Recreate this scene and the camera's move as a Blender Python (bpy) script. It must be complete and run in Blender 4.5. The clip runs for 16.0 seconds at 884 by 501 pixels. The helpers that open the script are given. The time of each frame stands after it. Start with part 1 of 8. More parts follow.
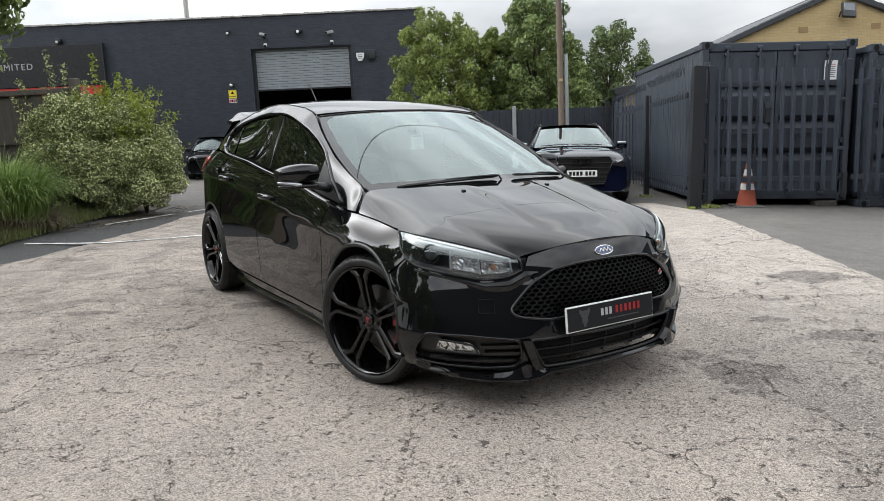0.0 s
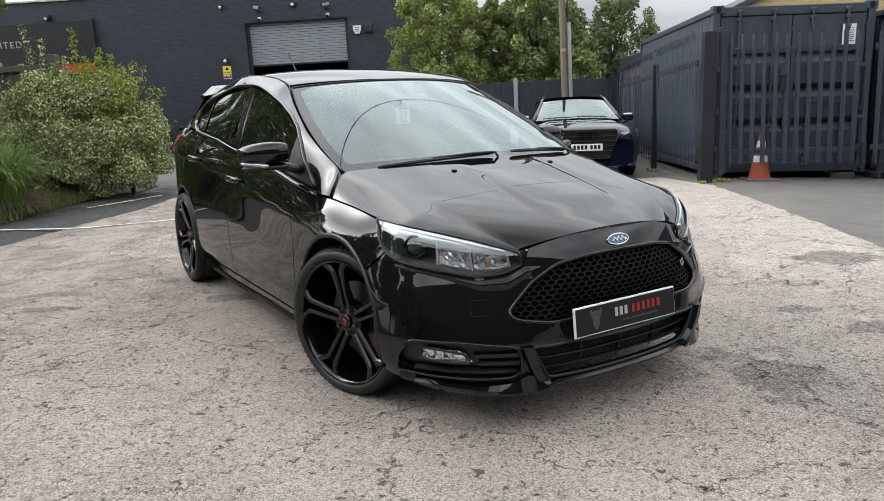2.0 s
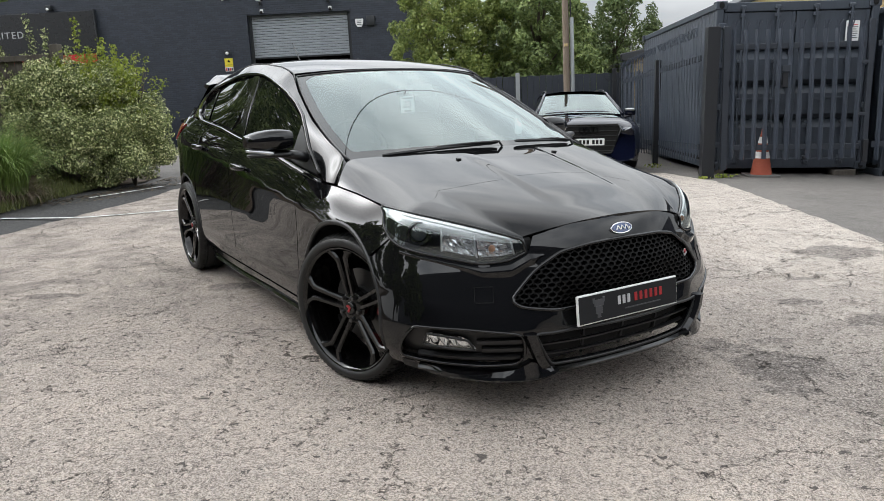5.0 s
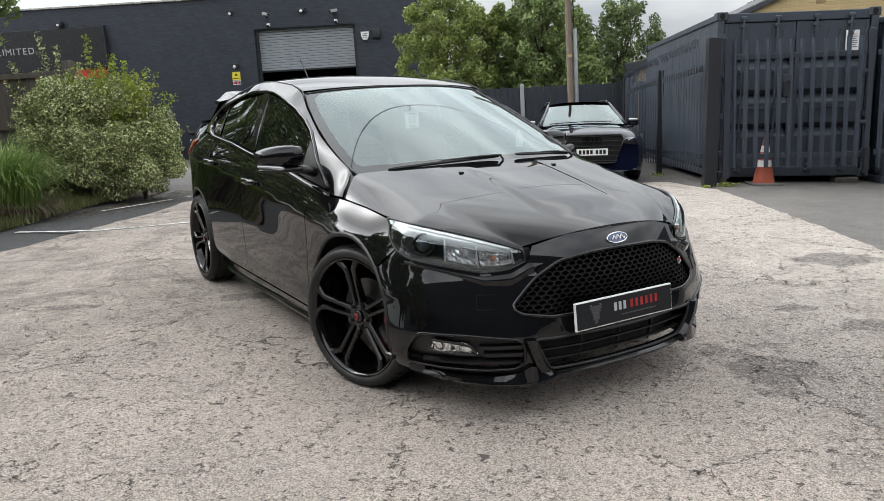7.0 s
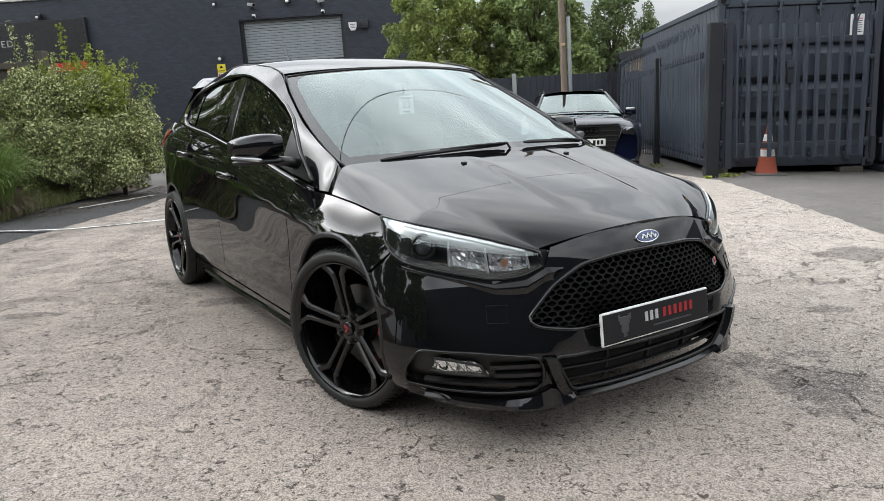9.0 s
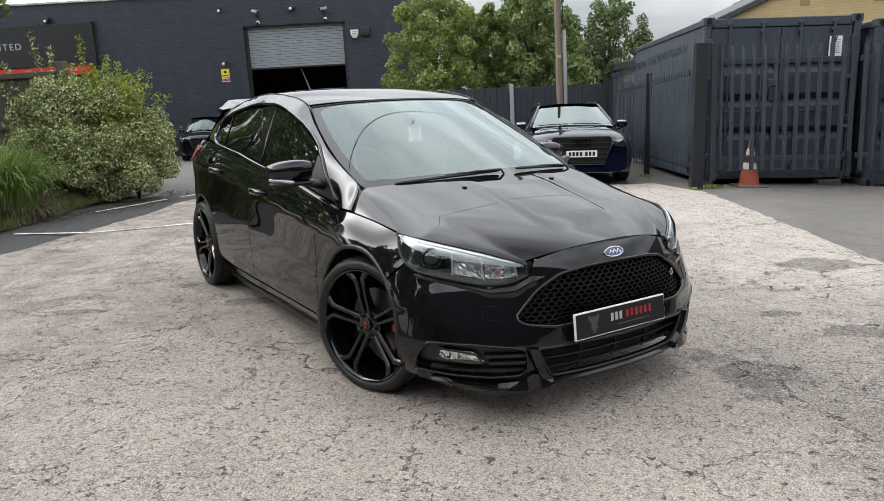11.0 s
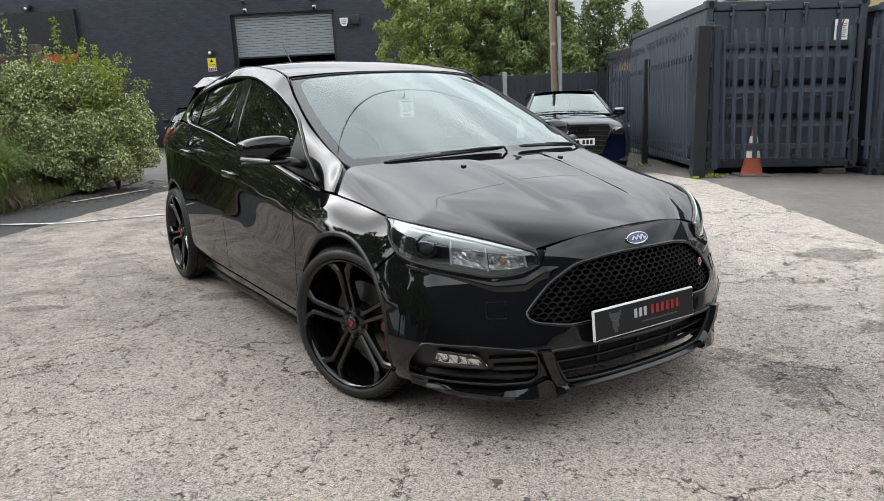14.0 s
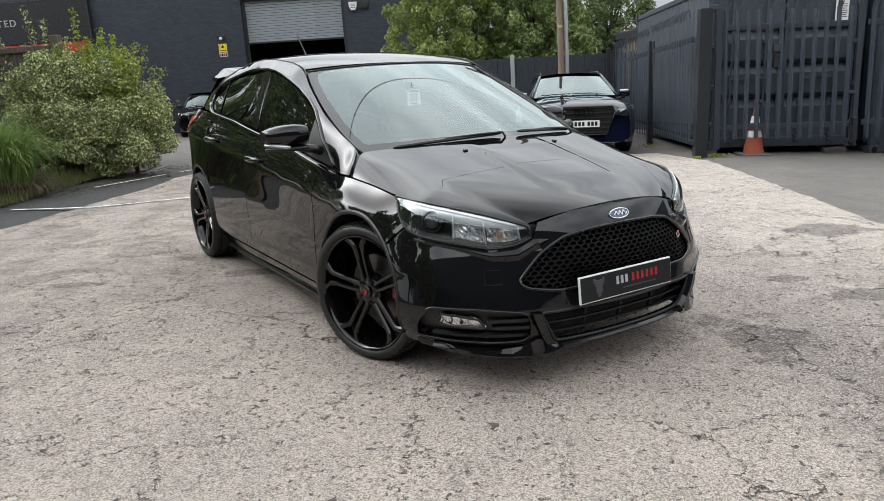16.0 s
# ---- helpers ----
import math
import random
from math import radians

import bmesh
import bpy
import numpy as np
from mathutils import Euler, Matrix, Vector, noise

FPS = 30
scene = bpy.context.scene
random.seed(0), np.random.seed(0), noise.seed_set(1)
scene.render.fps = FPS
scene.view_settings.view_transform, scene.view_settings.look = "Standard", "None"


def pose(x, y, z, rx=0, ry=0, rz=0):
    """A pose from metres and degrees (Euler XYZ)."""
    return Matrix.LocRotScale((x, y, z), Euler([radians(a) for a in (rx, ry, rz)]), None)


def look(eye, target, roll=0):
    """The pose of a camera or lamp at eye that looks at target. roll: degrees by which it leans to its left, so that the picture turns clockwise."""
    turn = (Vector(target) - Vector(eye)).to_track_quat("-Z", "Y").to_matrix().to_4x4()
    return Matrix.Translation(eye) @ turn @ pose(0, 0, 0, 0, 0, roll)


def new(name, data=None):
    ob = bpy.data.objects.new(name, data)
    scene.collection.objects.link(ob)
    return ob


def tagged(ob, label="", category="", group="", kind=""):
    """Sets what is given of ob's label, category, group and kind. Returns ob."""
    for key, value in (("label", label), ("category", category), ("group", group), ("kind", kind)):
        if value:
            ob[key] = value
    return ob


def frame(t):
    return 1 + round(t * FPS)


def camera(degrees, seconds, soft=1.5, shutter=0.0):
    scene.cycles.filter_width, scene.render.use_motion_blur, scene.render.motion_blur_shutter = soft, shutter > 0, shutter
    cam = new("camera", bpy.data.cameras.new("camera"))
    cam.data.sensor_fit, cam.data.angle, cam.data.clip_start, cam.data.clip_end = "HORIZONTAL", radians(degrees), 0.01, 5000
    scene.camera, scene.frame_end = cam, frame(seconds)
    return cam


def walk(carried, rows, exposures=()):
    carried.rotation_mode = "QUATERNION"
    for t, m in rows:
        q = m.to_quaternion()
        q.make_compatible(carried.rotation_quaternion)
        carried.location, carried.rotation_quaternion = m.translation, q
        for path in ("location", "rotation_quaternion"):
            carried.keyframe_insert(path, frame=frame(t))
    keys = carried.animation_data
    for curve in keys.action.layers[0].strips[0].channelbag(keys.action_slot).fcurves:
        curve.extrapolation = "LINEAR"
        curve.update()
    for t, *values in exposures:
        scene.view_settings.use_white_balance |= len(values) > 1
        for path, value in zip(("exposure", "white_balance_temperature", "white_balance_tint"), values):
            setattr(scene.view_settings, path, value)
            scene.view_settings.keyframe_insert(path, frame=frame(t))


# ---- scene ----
cam = camera(63.0, 16.0, soft=0.62)
PATH = [
    (0, (0.053, 0.223, 1.292), (-0.153, 2.184, 0.955), -2.50),
    (0.5, (0.028, 0.358, 1.277), (-0.176, 2.317, 0.926), -2.70),
    (1, (0.043, 0.523, 1.273), (-0.167, 2.477, 0.903), -3.00),
    (1.5, (0.079, 0.635, 1.278), (-0.138, 2.585, 0.891), -3.20),
    (2, (0.074, 0.725, 1.267), (-0.144, 2.672, 0.864), -3.30),
    (2.5, (0.042, 0.854, 1.244), (-0.171, 2.799, 0.830), -3.10),
    (3, (-0.006, 0.997, 1.230), (-0.209, 2.942, 0.809), -2.80),
    (3.5, (-0.019, 1.049, 1.218), (-0.216, 2.993, 0.793), -2.60),
    (4, (0.004, 0.957, 1.221), (-0.196, 2.900, 0.794), -2.60),
    (4.6, (0.037, 0.808, 1.230), (-0.172, 2.751, 0.807), -2.68),
    (5.2, (0.067, 0.650, 1.245), (-0.156, 2.594, 0.834), -2.85),
    (5.8, (0.088, 0.531, 1.259), (-0.148, 2.476, 0.862), -3.05),
    (6.5, (0.095, 0.500, 1.267), (-0.146, 2.447, 0.878), -3.20),
    (7, (0.086, 0.573, 1.267), (-0.150, 2.521, 0.879), -3.30),
    (7.5, (0.064, 0.720, 1.244), (-0.165, 2.669, 0.855), -3.50),
    (8, (0.041, 0.867, 1.232), (-0.180, 2.814, 0.836), -3.70),
    (8.5, (0.017, 0.959, 1.223), (-0.198, 2.905, 0.818), -3.70),
    (9, (-0.006, 0.982, 1.222), (-0.216, 2.929, 0.814), -3.70),
    (9.6, (-0.015, 0.898, 1.249), (-0.221, 2.846, 0.840), -3.59),
    (10.2, (-0.003, 0.682, 1.309), (-0.206, 2.631, 0.904), -3.35),
    (10.8, (0.016, 0.462, 1.368), (-0.185, 2.411, 0.966), -3.09),
    (11.5, (0.028, 0.371, 1.392), (-0.168, 2.320, 0.989), -2.90),
    (12, (0.026, 0.458, 1.367), (-0.160, 2.407, 0.957), -2.80),
    (12.5, (0.010, 0.595, 1.331), (-0.168, 2.543, 0.915), -2.70),
    (13, (-0.016, 0.739, 1.292), (-0.192, 2.687, 0.875), -2.80),
    (13.5, (-0.037, 0.831, 1.275), (-0.211, 2.779, 0.858), -2.90),
    (14, (-0.044, 0.834, 1.268), (-0.220, 2.781, 0.847), -3.00),
    (14.5, (-0.039, 0.752, 1.278), (-0.219, 2.697, 0.848), -3.20),
    (15, (-0.021, 0.641, 1.285), (-0.210, 2.582, 0.843), -3.40),
    (15.5, (0.004, 0.531, 1.304), (-0.196, 2.469, 0.850), -3.50),
    (16, (0.017, 0.484, 1.312), (-0.191, 2.418, 0.845), -3.70),
]
walk(cam, [(t, look(eye, target, roll)) for t, eye, target, roll in PATH], exposures=[(0.0, -0.78), (3.0, -0.67), (6.5, -0.73), (8.75, -0.66), (11.5, -0.71), (14.0, -0.66), (16.0, -0.71)])

from mathutils import geometry

# ---- world and light ----
world = bpy.data.worlds.new("overcast_sky")
scene.world = world
world.use_nodes = True
wn, wl = world.node_tree.nodes, world.node_tree.links
wn.clear()
w_out = wn.new("ShaderNodeOutputWorld")
w_bg = wn.new("ShaderNodeBackground")
w_sky = wn.new("ShaderNodeTexSky")
w_sky.sky_type, w_sky.sun_disc = "NISHITA", False
w_sky.sun_elevation, w_sky.sun_rotation = radians(40), radians(290)
w_sky.air_density, w_sky.dust_density = 1.0, 3.0
w_co = wn.new("ShaderNodeTexCoord")
w_map = wn.new("ShaderNodeMapping")
w_map.inputs["Scale"].default_value = (1.0, 1.0, 2.6)
w_noise = wn.new("ShaderNodeTexNoise")
w_noise.inputs["Scale"].default_value = 2.3
w_noise.inputs["Detail"].default_value = 7.0
w_noise.inputs["Roughness"].default_value = 0.52
w_ramp = wn.new("ShaderNodeValToRGB")
w_ramp.color_ramp.elements[0].position, w_ramp.color_ramp.elements[0].color = 0.36, (10.4, 11.2, 12.1, 1)
w_ramp.color_ramp.elements[1].position, w_ramp.color_ramp.elements[1].color = 0.66, (21.2, 21.7, 22.0, 1)
w_mix = wn.new("ShaderNodeMix")
w_mix.data_type = "RGBA"
w_mix.inputs["Factor"].default_value = 0.9
wl.new(w_co.outputs["Generated"], w_map.inputs["Vector"])
wl.new(w_map.outputs["Vector"], w_noise.inputs["Vector"])
wl.new(w_noise.outputs["Fac"], w_ramp.inputs["Fac"])
wl.new(w_sky.outputs["Color"], w_mix.inputs["A"])
wl.new(w_ramp.outputs["Color"], w_mix.inputs["B"])
w_sep = wn.new("ShaderNodeSeparateXYZ")
# thin cloud: pale above the roofs, greyer overhead
w_up = wn.new("ShaderNodeValToRGB")
for pos, val in ((0.05, 0.70), (0.18, 1.25), (0.34, 1.45), (0.48, 2.5), (0.7, 2.7), (0.87, 2.1), (1.0, 1.6)):
    stop = w_up.color_ramp.elements.new(pos)
    stop.color = (val, val, val, 1)
w_up.color_ramp.elements.remove(w_up.color_ramp.elements[-1])
w_up.color_ramp.elements.remove(w_up.color_ramp.elements[0])
w_dome = wn.new("ShaderNodeVectorMath")
w_dome.operation = "SCALE"
wl.new(w_co.outputs["Generated"], w_sep.inputs[0])
wl.new(w_sep.outputs["Z"], w_up.inputs["Fac"])
wl.new(w_mix.outputs["Result"], w_dome.inputs[0])
wl.new(w_up.outputs[0], w_dome.inputs["Scale"])
# the cloud is brightest round the veiled sun
SUN_AT = (-0.800, 0.220, 0.558)
w_dot = wn.new("ShaderNodeVectorMath")
w_dot.operation = "DOT_PRODUCT"
w_dot.inputs[1].default_value = SUN_AT
w_glow = wn.new("ShaderNodeValToRGB")
for pos, val in ((0.35, 0.85), (0.75, 1.15), (0.93, 1.3), (0.960, 2.1), (0.980, 4.6), (1.0, 6.0)):
    stop = w_glow.color_ramp.elements.new(pos)
    stop.color = (val, val, val, 1)
w_glow.color_ramp.elements.remove(w_glow.color_ramp.elements[-1])
w_glow.color_ramp.elements.remove(w_glow.color_ramp.elements[0])
w_veil = wn.new("ShaderNodeVectorMath")
w_veil.operation = "SCALE"
wl.new(w_co.outputs["Generated"], w_dot.inputs[0])
wl.new(w_dot.outputs["Value"], w_glow.inputs["Fac"])
wl.new(w_dome.outputs[0], w_veil.inputs[0])
wl.new(w_glow.outputs[0], w_veil.inputs["Scale"])
wl.new(w_veil.outputs[0], w_bg.inputs["Color"])
wl.new(w_bg.outputs["Background"], w_out.inputs["Surface"])
w_bg.inputs["Strength"].default_value = 0.105

sun = new("sun", bpy.data.lights.new("sun", "SUN"))
sun.data.energy, sun.data.angle, sun.data.color = 0.45, radians(60), (1.0, 0.97, 0.93)
sun.matrix_world = look(tuple(20 * v for v in SUN_AT), (0.0, 0.0, 0.0))


# ---- small tools ----
def bez(xs, ys, wide=0.05, n=900):
    """A softened polyline through design points, as a function."""
    xs, ys = np.array(xs, float), np.array(ys, float)
    order = np.argsort(xs)
    xs, ys = xs[order], ys[order]
    g = np.linspace(xs[0] - 4 * wide, xs[-1] + 4 * wide, n)
    lin = np.interp(g, xs, ys)
    lin = np.where(g < xs[0], ys[0] + (g - xs[0]) * (ys[1] - ys[0]) / (xs[1] - xs[0]), lin)
    lin = np.where(g > xs[-1], ys[-1] + (g - xs[-1]) * (ys[-1] - ys[-2]) / (xs[-1] - xs[-2]), lin)
    step = g[1] - g[0]
    k = np.arange(-int(3 * wide / step) - 1, int(3 * wide / step) + 2)
    ker = np.exp(-0.5 * (k * step / wide) ** 2)
    ker /= ker.sum()
    sm = np.convolve(np.pad(lin, len(k) // 2, mode="reflect", reflect_type="odd"), ker, mode="valid")
    return lambda x: float(np.interp(x, g, sm))


def smooth(a, b, x):
    t = min(1.0, max(0.0, (x - a) / (b - a)))
    return t * t * (3 - 2 * t)


def mesh_ob(name, verts, faces, mat=None, parent=None, label="", shade=True, at=None):
    me = bpy.data.meshes.new(name)
    me.from_pydata([tuple(v) for v in verts], [], [tuple(f) for f in faces])
    if shade:
        me.shade_smooth()
    ob = new(name, me)
    if mat:
        me.materials.append(mat)
    if parent:
        ob.parent = parent
    if at is not None:
        ob.matrix_basis = at
    if label:
        ob["label"] = label
    return ob


def part(name, bm, mat, parent=None, label="", shade=False, angle=None, at=None):
    """One bmesh as one mesh object."""
    me = bpy.data.meshes.new(name)
    bmesh.ops.recalc_face_normals(bm, faces=bm.faces)
    if angle is not None:
        for f in bm.faces:
            f.smooth = True
        for e in bm.edges:
            if len(e.link_faces) == 2 and e.calc_face_angle(0) > radians(angle):
                e.smooth = False
    elif shade:
        for f in bm.faces:
            f.smooth = True
    bm.to_mesh(me)
    bm.free()
    me.materials.append(mat)
    ob = new(name, me)
    if parent:
        ob.parent = parent
    if at is not None:
        ob.matrix_basis = at
    if label:
        ob["label"] = label
    return ob


def thing(name, m, label, category, group="", kind=""):
    ob = new(name)
    ob.matrix_basis = m
    return tagged(ob, label, category, group, kind)


def box(bm, size, m=None, bevel=0.0, segs=1):
    """A box of the size, bevelled, at the pose m."""
    made = bmesh.ops.create_cube(bm, size=1.0)["verts"]
    for v in made:
        v.co = Vector((v.co.x * size[0], v.co.y * size[1], v.co.z * size[2]))
    if bevel:
        edges = list({e for v in made for e in v.link_edges})
        res = bmesh.ops.bevel(bm, geom=edges, offset=bevel, segments=segs, affect="EDGES", profile=0.6)
        made = list({v for f in res["faces"] for v in f.verts} | {v for v in made if v.is_valid})
    if m is not None:
        bmesh.ops.transform(bm, matrix=m, verts=made)
    return made


def cyl(bm, r1, r2, depth, m=None, segs=20, caps=True):
    made = bmesh.ops.create_cone(bm, cap_ends=caps, segments=segs, radius1=r1, radius2=r2, depth=depth)["verts"]
    if m is not None:
        bmesh.ops.transform(bm, matrix=m, verts=made)
    return made


def revolve(bm, profile, segs=48, close=False, m=None):
    """Turn a profile of (radius, along) round the y axis."""
    rings = []
    for i in range(segs):
        a = 2 * math.pi * i / segs
        rings.append([bm.verts.new((r * math.cos(a), h, r * math.sin(a))) for r, h in profile])
    n = len(profile)
    for i in range(segs):
        p, q = rings[i], rings[(i + 1) % segs]
        for j in range(n if close else n - 1):
            k = (j + 1) % n
            bm.faces.new((p[j], p[k], q[k], q[j]))
    made = [v for ring in rings for v in ring]
    if m is not None:
        bmesh.ops.transform(bm, matrix=m, verts=made)
    return made


def tube(bm, pts, rad, segs=8, flat=1.0, closed=False):
    """A tube along points; rad a number or one for each point; flat squeezes it upright."""
    pts = [Vector(p) for p in pts]
    n = len(pts)
    rads = [rad] * n if isinstance(rad, (int, float)) else list(rad)
    rings = []
    for i, p in enumerate(pts):
        if closed:
            d = (pts[(i + 1) % n] - pts[i - 1]).normalized()
        else:
            d = (pts[min(i + 1, n - 1)] - pts[max(i - 1, 0)]).normalized()
        ref = Vector((0, 0, 1)) if abs(d.z) < 0.9 else Vector((1, 0, 0))
        a = d.cross(ref).normalized()
        b = a.cross(d)
        rings.append([bm.verts.new(p + rads[i] * (math.cos(t) * a + flat * math.sin(t) * b)) for t in (2 * math.pi * k / segs for k in range(segs))])
    for i in range(n if closed else n - 1):
        p, q = rings[i], rings[(i + 1) % n]
        for k in range(segs):
            bm.faces.new((p[k], p[(k + 1) % segs], q[(k + 1) % segs], q[k]))
    if not closed:
        bm.faces.new(rings[0][::-1])
        bm.faces.new(rings[-1])


def prism(bm, outline, depth, m=None):
    """A flat outline in x and z, given a depth along y."""
    front = [bm.verts.new((x, 0, z)) for x, z in outline]
    back = [bm.verts.new((x, depth, z)) for x, z in outline]
    n = len(outline)
    bm.faces.new(front)
    bm.faces.new(back[::-1])
    for i in range(n):
        bm.faces.new((front[i], back[i], back[(i + 1) % n], front[(i + 1) % n]))
    if m is not None:
        bmesh.ops.transform(bm, matrix=m, verts=front + back)


def ground_z(x, y):
    """The yard falls gently to one side and away to the back."""
    u = y - 7.0
    soft = math.log1p(math.exp(u)) if u < 30 else u
    return -0.0227 * max(-40, min(x, 40)) - 0.022 * min(soft, 30) - 0.02 * min(max(0.0, x - 3.0), 4)


def inside(p, poly):
    x, y = p
    hit = False
    j = len(poly) - 1
    for i in range(len(poly)):
        xi, yi = poly[i]
        xj, yj = poly[j]
        if (yi > y) != (yj > y) and x < (xj - xi) * (y - yi) / (yj - yi) + xi:
            hit = not hit
        j = i
    return hit


def resample(poly, step, closed=True):
    out = []
    n = len(poly)
    for i in range(n if closed else n - 1):
        a, b = poly[i], poly[(i + 1) % n]
        k = max(1, int(round(math.hypot(b[0] - a[0], b[1] - a[1]) / step)))
        for j in range(k):
            out.append((a[0] + (b[0] - a[0]) * j / k, a[1] + (b[1] - a[1]) * j / k))
    if not closed:
        out.append(tuple(poly[-1]))
    return out


def rounded(poly, radius, n=4):
    """Round the corners of a flat outline."""
    out = []
    m = len(poly)
    for i in range(m):
        p, a, b = Vector(poly[i]), Vector(poly[i - 1]), Vector(poly[(i + 1) % m])
        da, db = (a - p), (b - p)
        r = min(radius, 0.45 * da.length, 0.45 * db.length)
        s, e = p + da.normalized() * r, p + db.normalized() * r
        for k in range(n + 1):
            t = k / n
            q = s * (1 - t) ** 2 + p * 2 * t * (1 - t) + e * t * t
            out.append((q.x, q.y))
    return out


def softloop(poly, step=0.02, rounds=2):
    """A closed outline, evenly spaced and softened."""
    pts = np.array(resample(poly, step))
    for _ in range(rounds):
        pts = 0.25 * np.roll(pts, 1, 0) + 0.5 * pts + 0.25 * np.roll(pts, -1, 0)
    return [tuple(p) for p in pts]


def fill2d(outline, holes=(), step=0.03, jitter=0.0):
    """Triangles that fill a flat outline, less its holes."""
    pts, edges = [], []
    for loop in (outline, *holes):
        base = len(pts)
        pts += [Vector(p) for p in loop]
        edges += [(base + i, base + (i + 1) % len(loop)) for i in range(len(loop))]
    rim = len(pts)
    xs, ys = [p[0] for p in outline], [p[1] for p in outline]
    bound = np.array([(p.x, p.y) for p in pts])
    row = 0
    y = min(ys) + step * 0.5
    while y < max(ys):
        x = min(xs) + step * (0.5 if row % 2 else 0.25)
        while x < max(xs):
            q = (x + random.uniform(-jitter, jitter), y + random.uniform(-jitter, jitter))
            if inside(q, outline) and not any(inside(q, h) for h in holes):
                if np.min((bound[:, 0] - q[0]) ** 2 + (bound[:, 1] - q[1]) ** 2) > (0.5 * step) ** 2:
                    pts.append(Vector(q))
            x += step
        y += step * 0.87
        row += 1
    v, _, tris, *_ = geometry.delaunay_2d_cdt(pts, edges, [], 0, 1e-6)
    keep = []
    for t in tris:
        c = (sum(v[i].x for i in t) / 3, sum(v[i].y for i in t) / 3)
        if inside(c, outline) and not any(inside(c, h) for h in holes):
            keep.append(tuple(t))
    return [(p.x, p.y) for p in v], keep


def skin_panel(name, fn, outline, mat, parent, holes=(), step=0.03, lip=0.012, label="", inner=(-1.3, 0.0, 0.55), lift=0.0):
    """A body panel: the outline in the skin's own two measures, carried onto the skin fn, with folded edges."""
    flat, tris = fill2d(outline, holes, step)
    e = 0.004

    def normal(u, v):
        a = fn(u + e, v) - fn(u - e, v)
        b = fn(u, v + e) - fn(u, v - e)
        n = a.cross(b).normalized()
        return n if n.dot(fn(u, v) - Vector(inner)) > 0 else -n

    normals = [normal(u, v) for u, v in flat]
    verts = [fn(u, v) + lift * n for (u, v), n in zip(flat, normals)]
    faces = []
    for t in tris:
        a, b, c = (verts[i] for i in t)
        faces.append(t if (b - a).cross(c - a).dot(normals[t[0]]) > 0 else t[::-1])
    count = {}
    for t in faces:
        for i in range(3):
            k = (t[i], t[(i + 1) % 3])
            count[k] = count.get(k, 0) + 1
    all_n = list(normals)
    if lip:
        top, low = {}, {}
        for (i, j) in [k for k in count if (k[1], k[0]) not in count]:
            quad = []
            side = (verts[j] - verts[i]).cross(normals[i]).normalized()
            for q, table, deep in ((i, top, 0), (j, top, 0), (j, low, 1), (i, low, 1)):
                if q not in table:
                    table[q] = len(verts)
                    verts.append(verts[q] - normals[q] * lip * deep)
                    all_n.append(side)
                quad.append(table[q])
            faces.append((quad[1], quad[0], quad[3], quad[2]))
    ob = mesh_ob(name, verts, faces, mat, parent, label)
    ob.data.normals_split_custom_set_from_vertices([tuple(n) for n in all_n])
    return ob


def letters(words, size, depth, mat, parent, m, name="letter", space=1.0):
    """Words in the built-in font, a mesh for each letter."""
    wide = 0.0
    made = []
    for ch in words:
        cu = bpy.data.curves.new(name, "FONT")
        cu.body, cu.size, cu.extrude, cu.align_y = ch, size, depth, "CENTER"
        tmp = bpy.data.objects.new(name, cu)
        scene.collection.objects.link(tmp)
        dg = bpy.context.evaluated_depsgraph_get()
        me = bpy.data.meshes.new_from_object(tmp.evaluated_get(dg))
        bpy.data.objects.remove(tmp)
        me.materials.append(mat)
        xs = [v.co.x for v in me.vertices]
        made.append((me, wide - min(xs)))
        wide += max(xs) - min(xs) + 0.12 * size * space
    for me, x in made:
        ob = new(name, me)
        ob.parent = parent
        ob.matrix_basis = m @ pose(x - wide / 2, 0, 0)


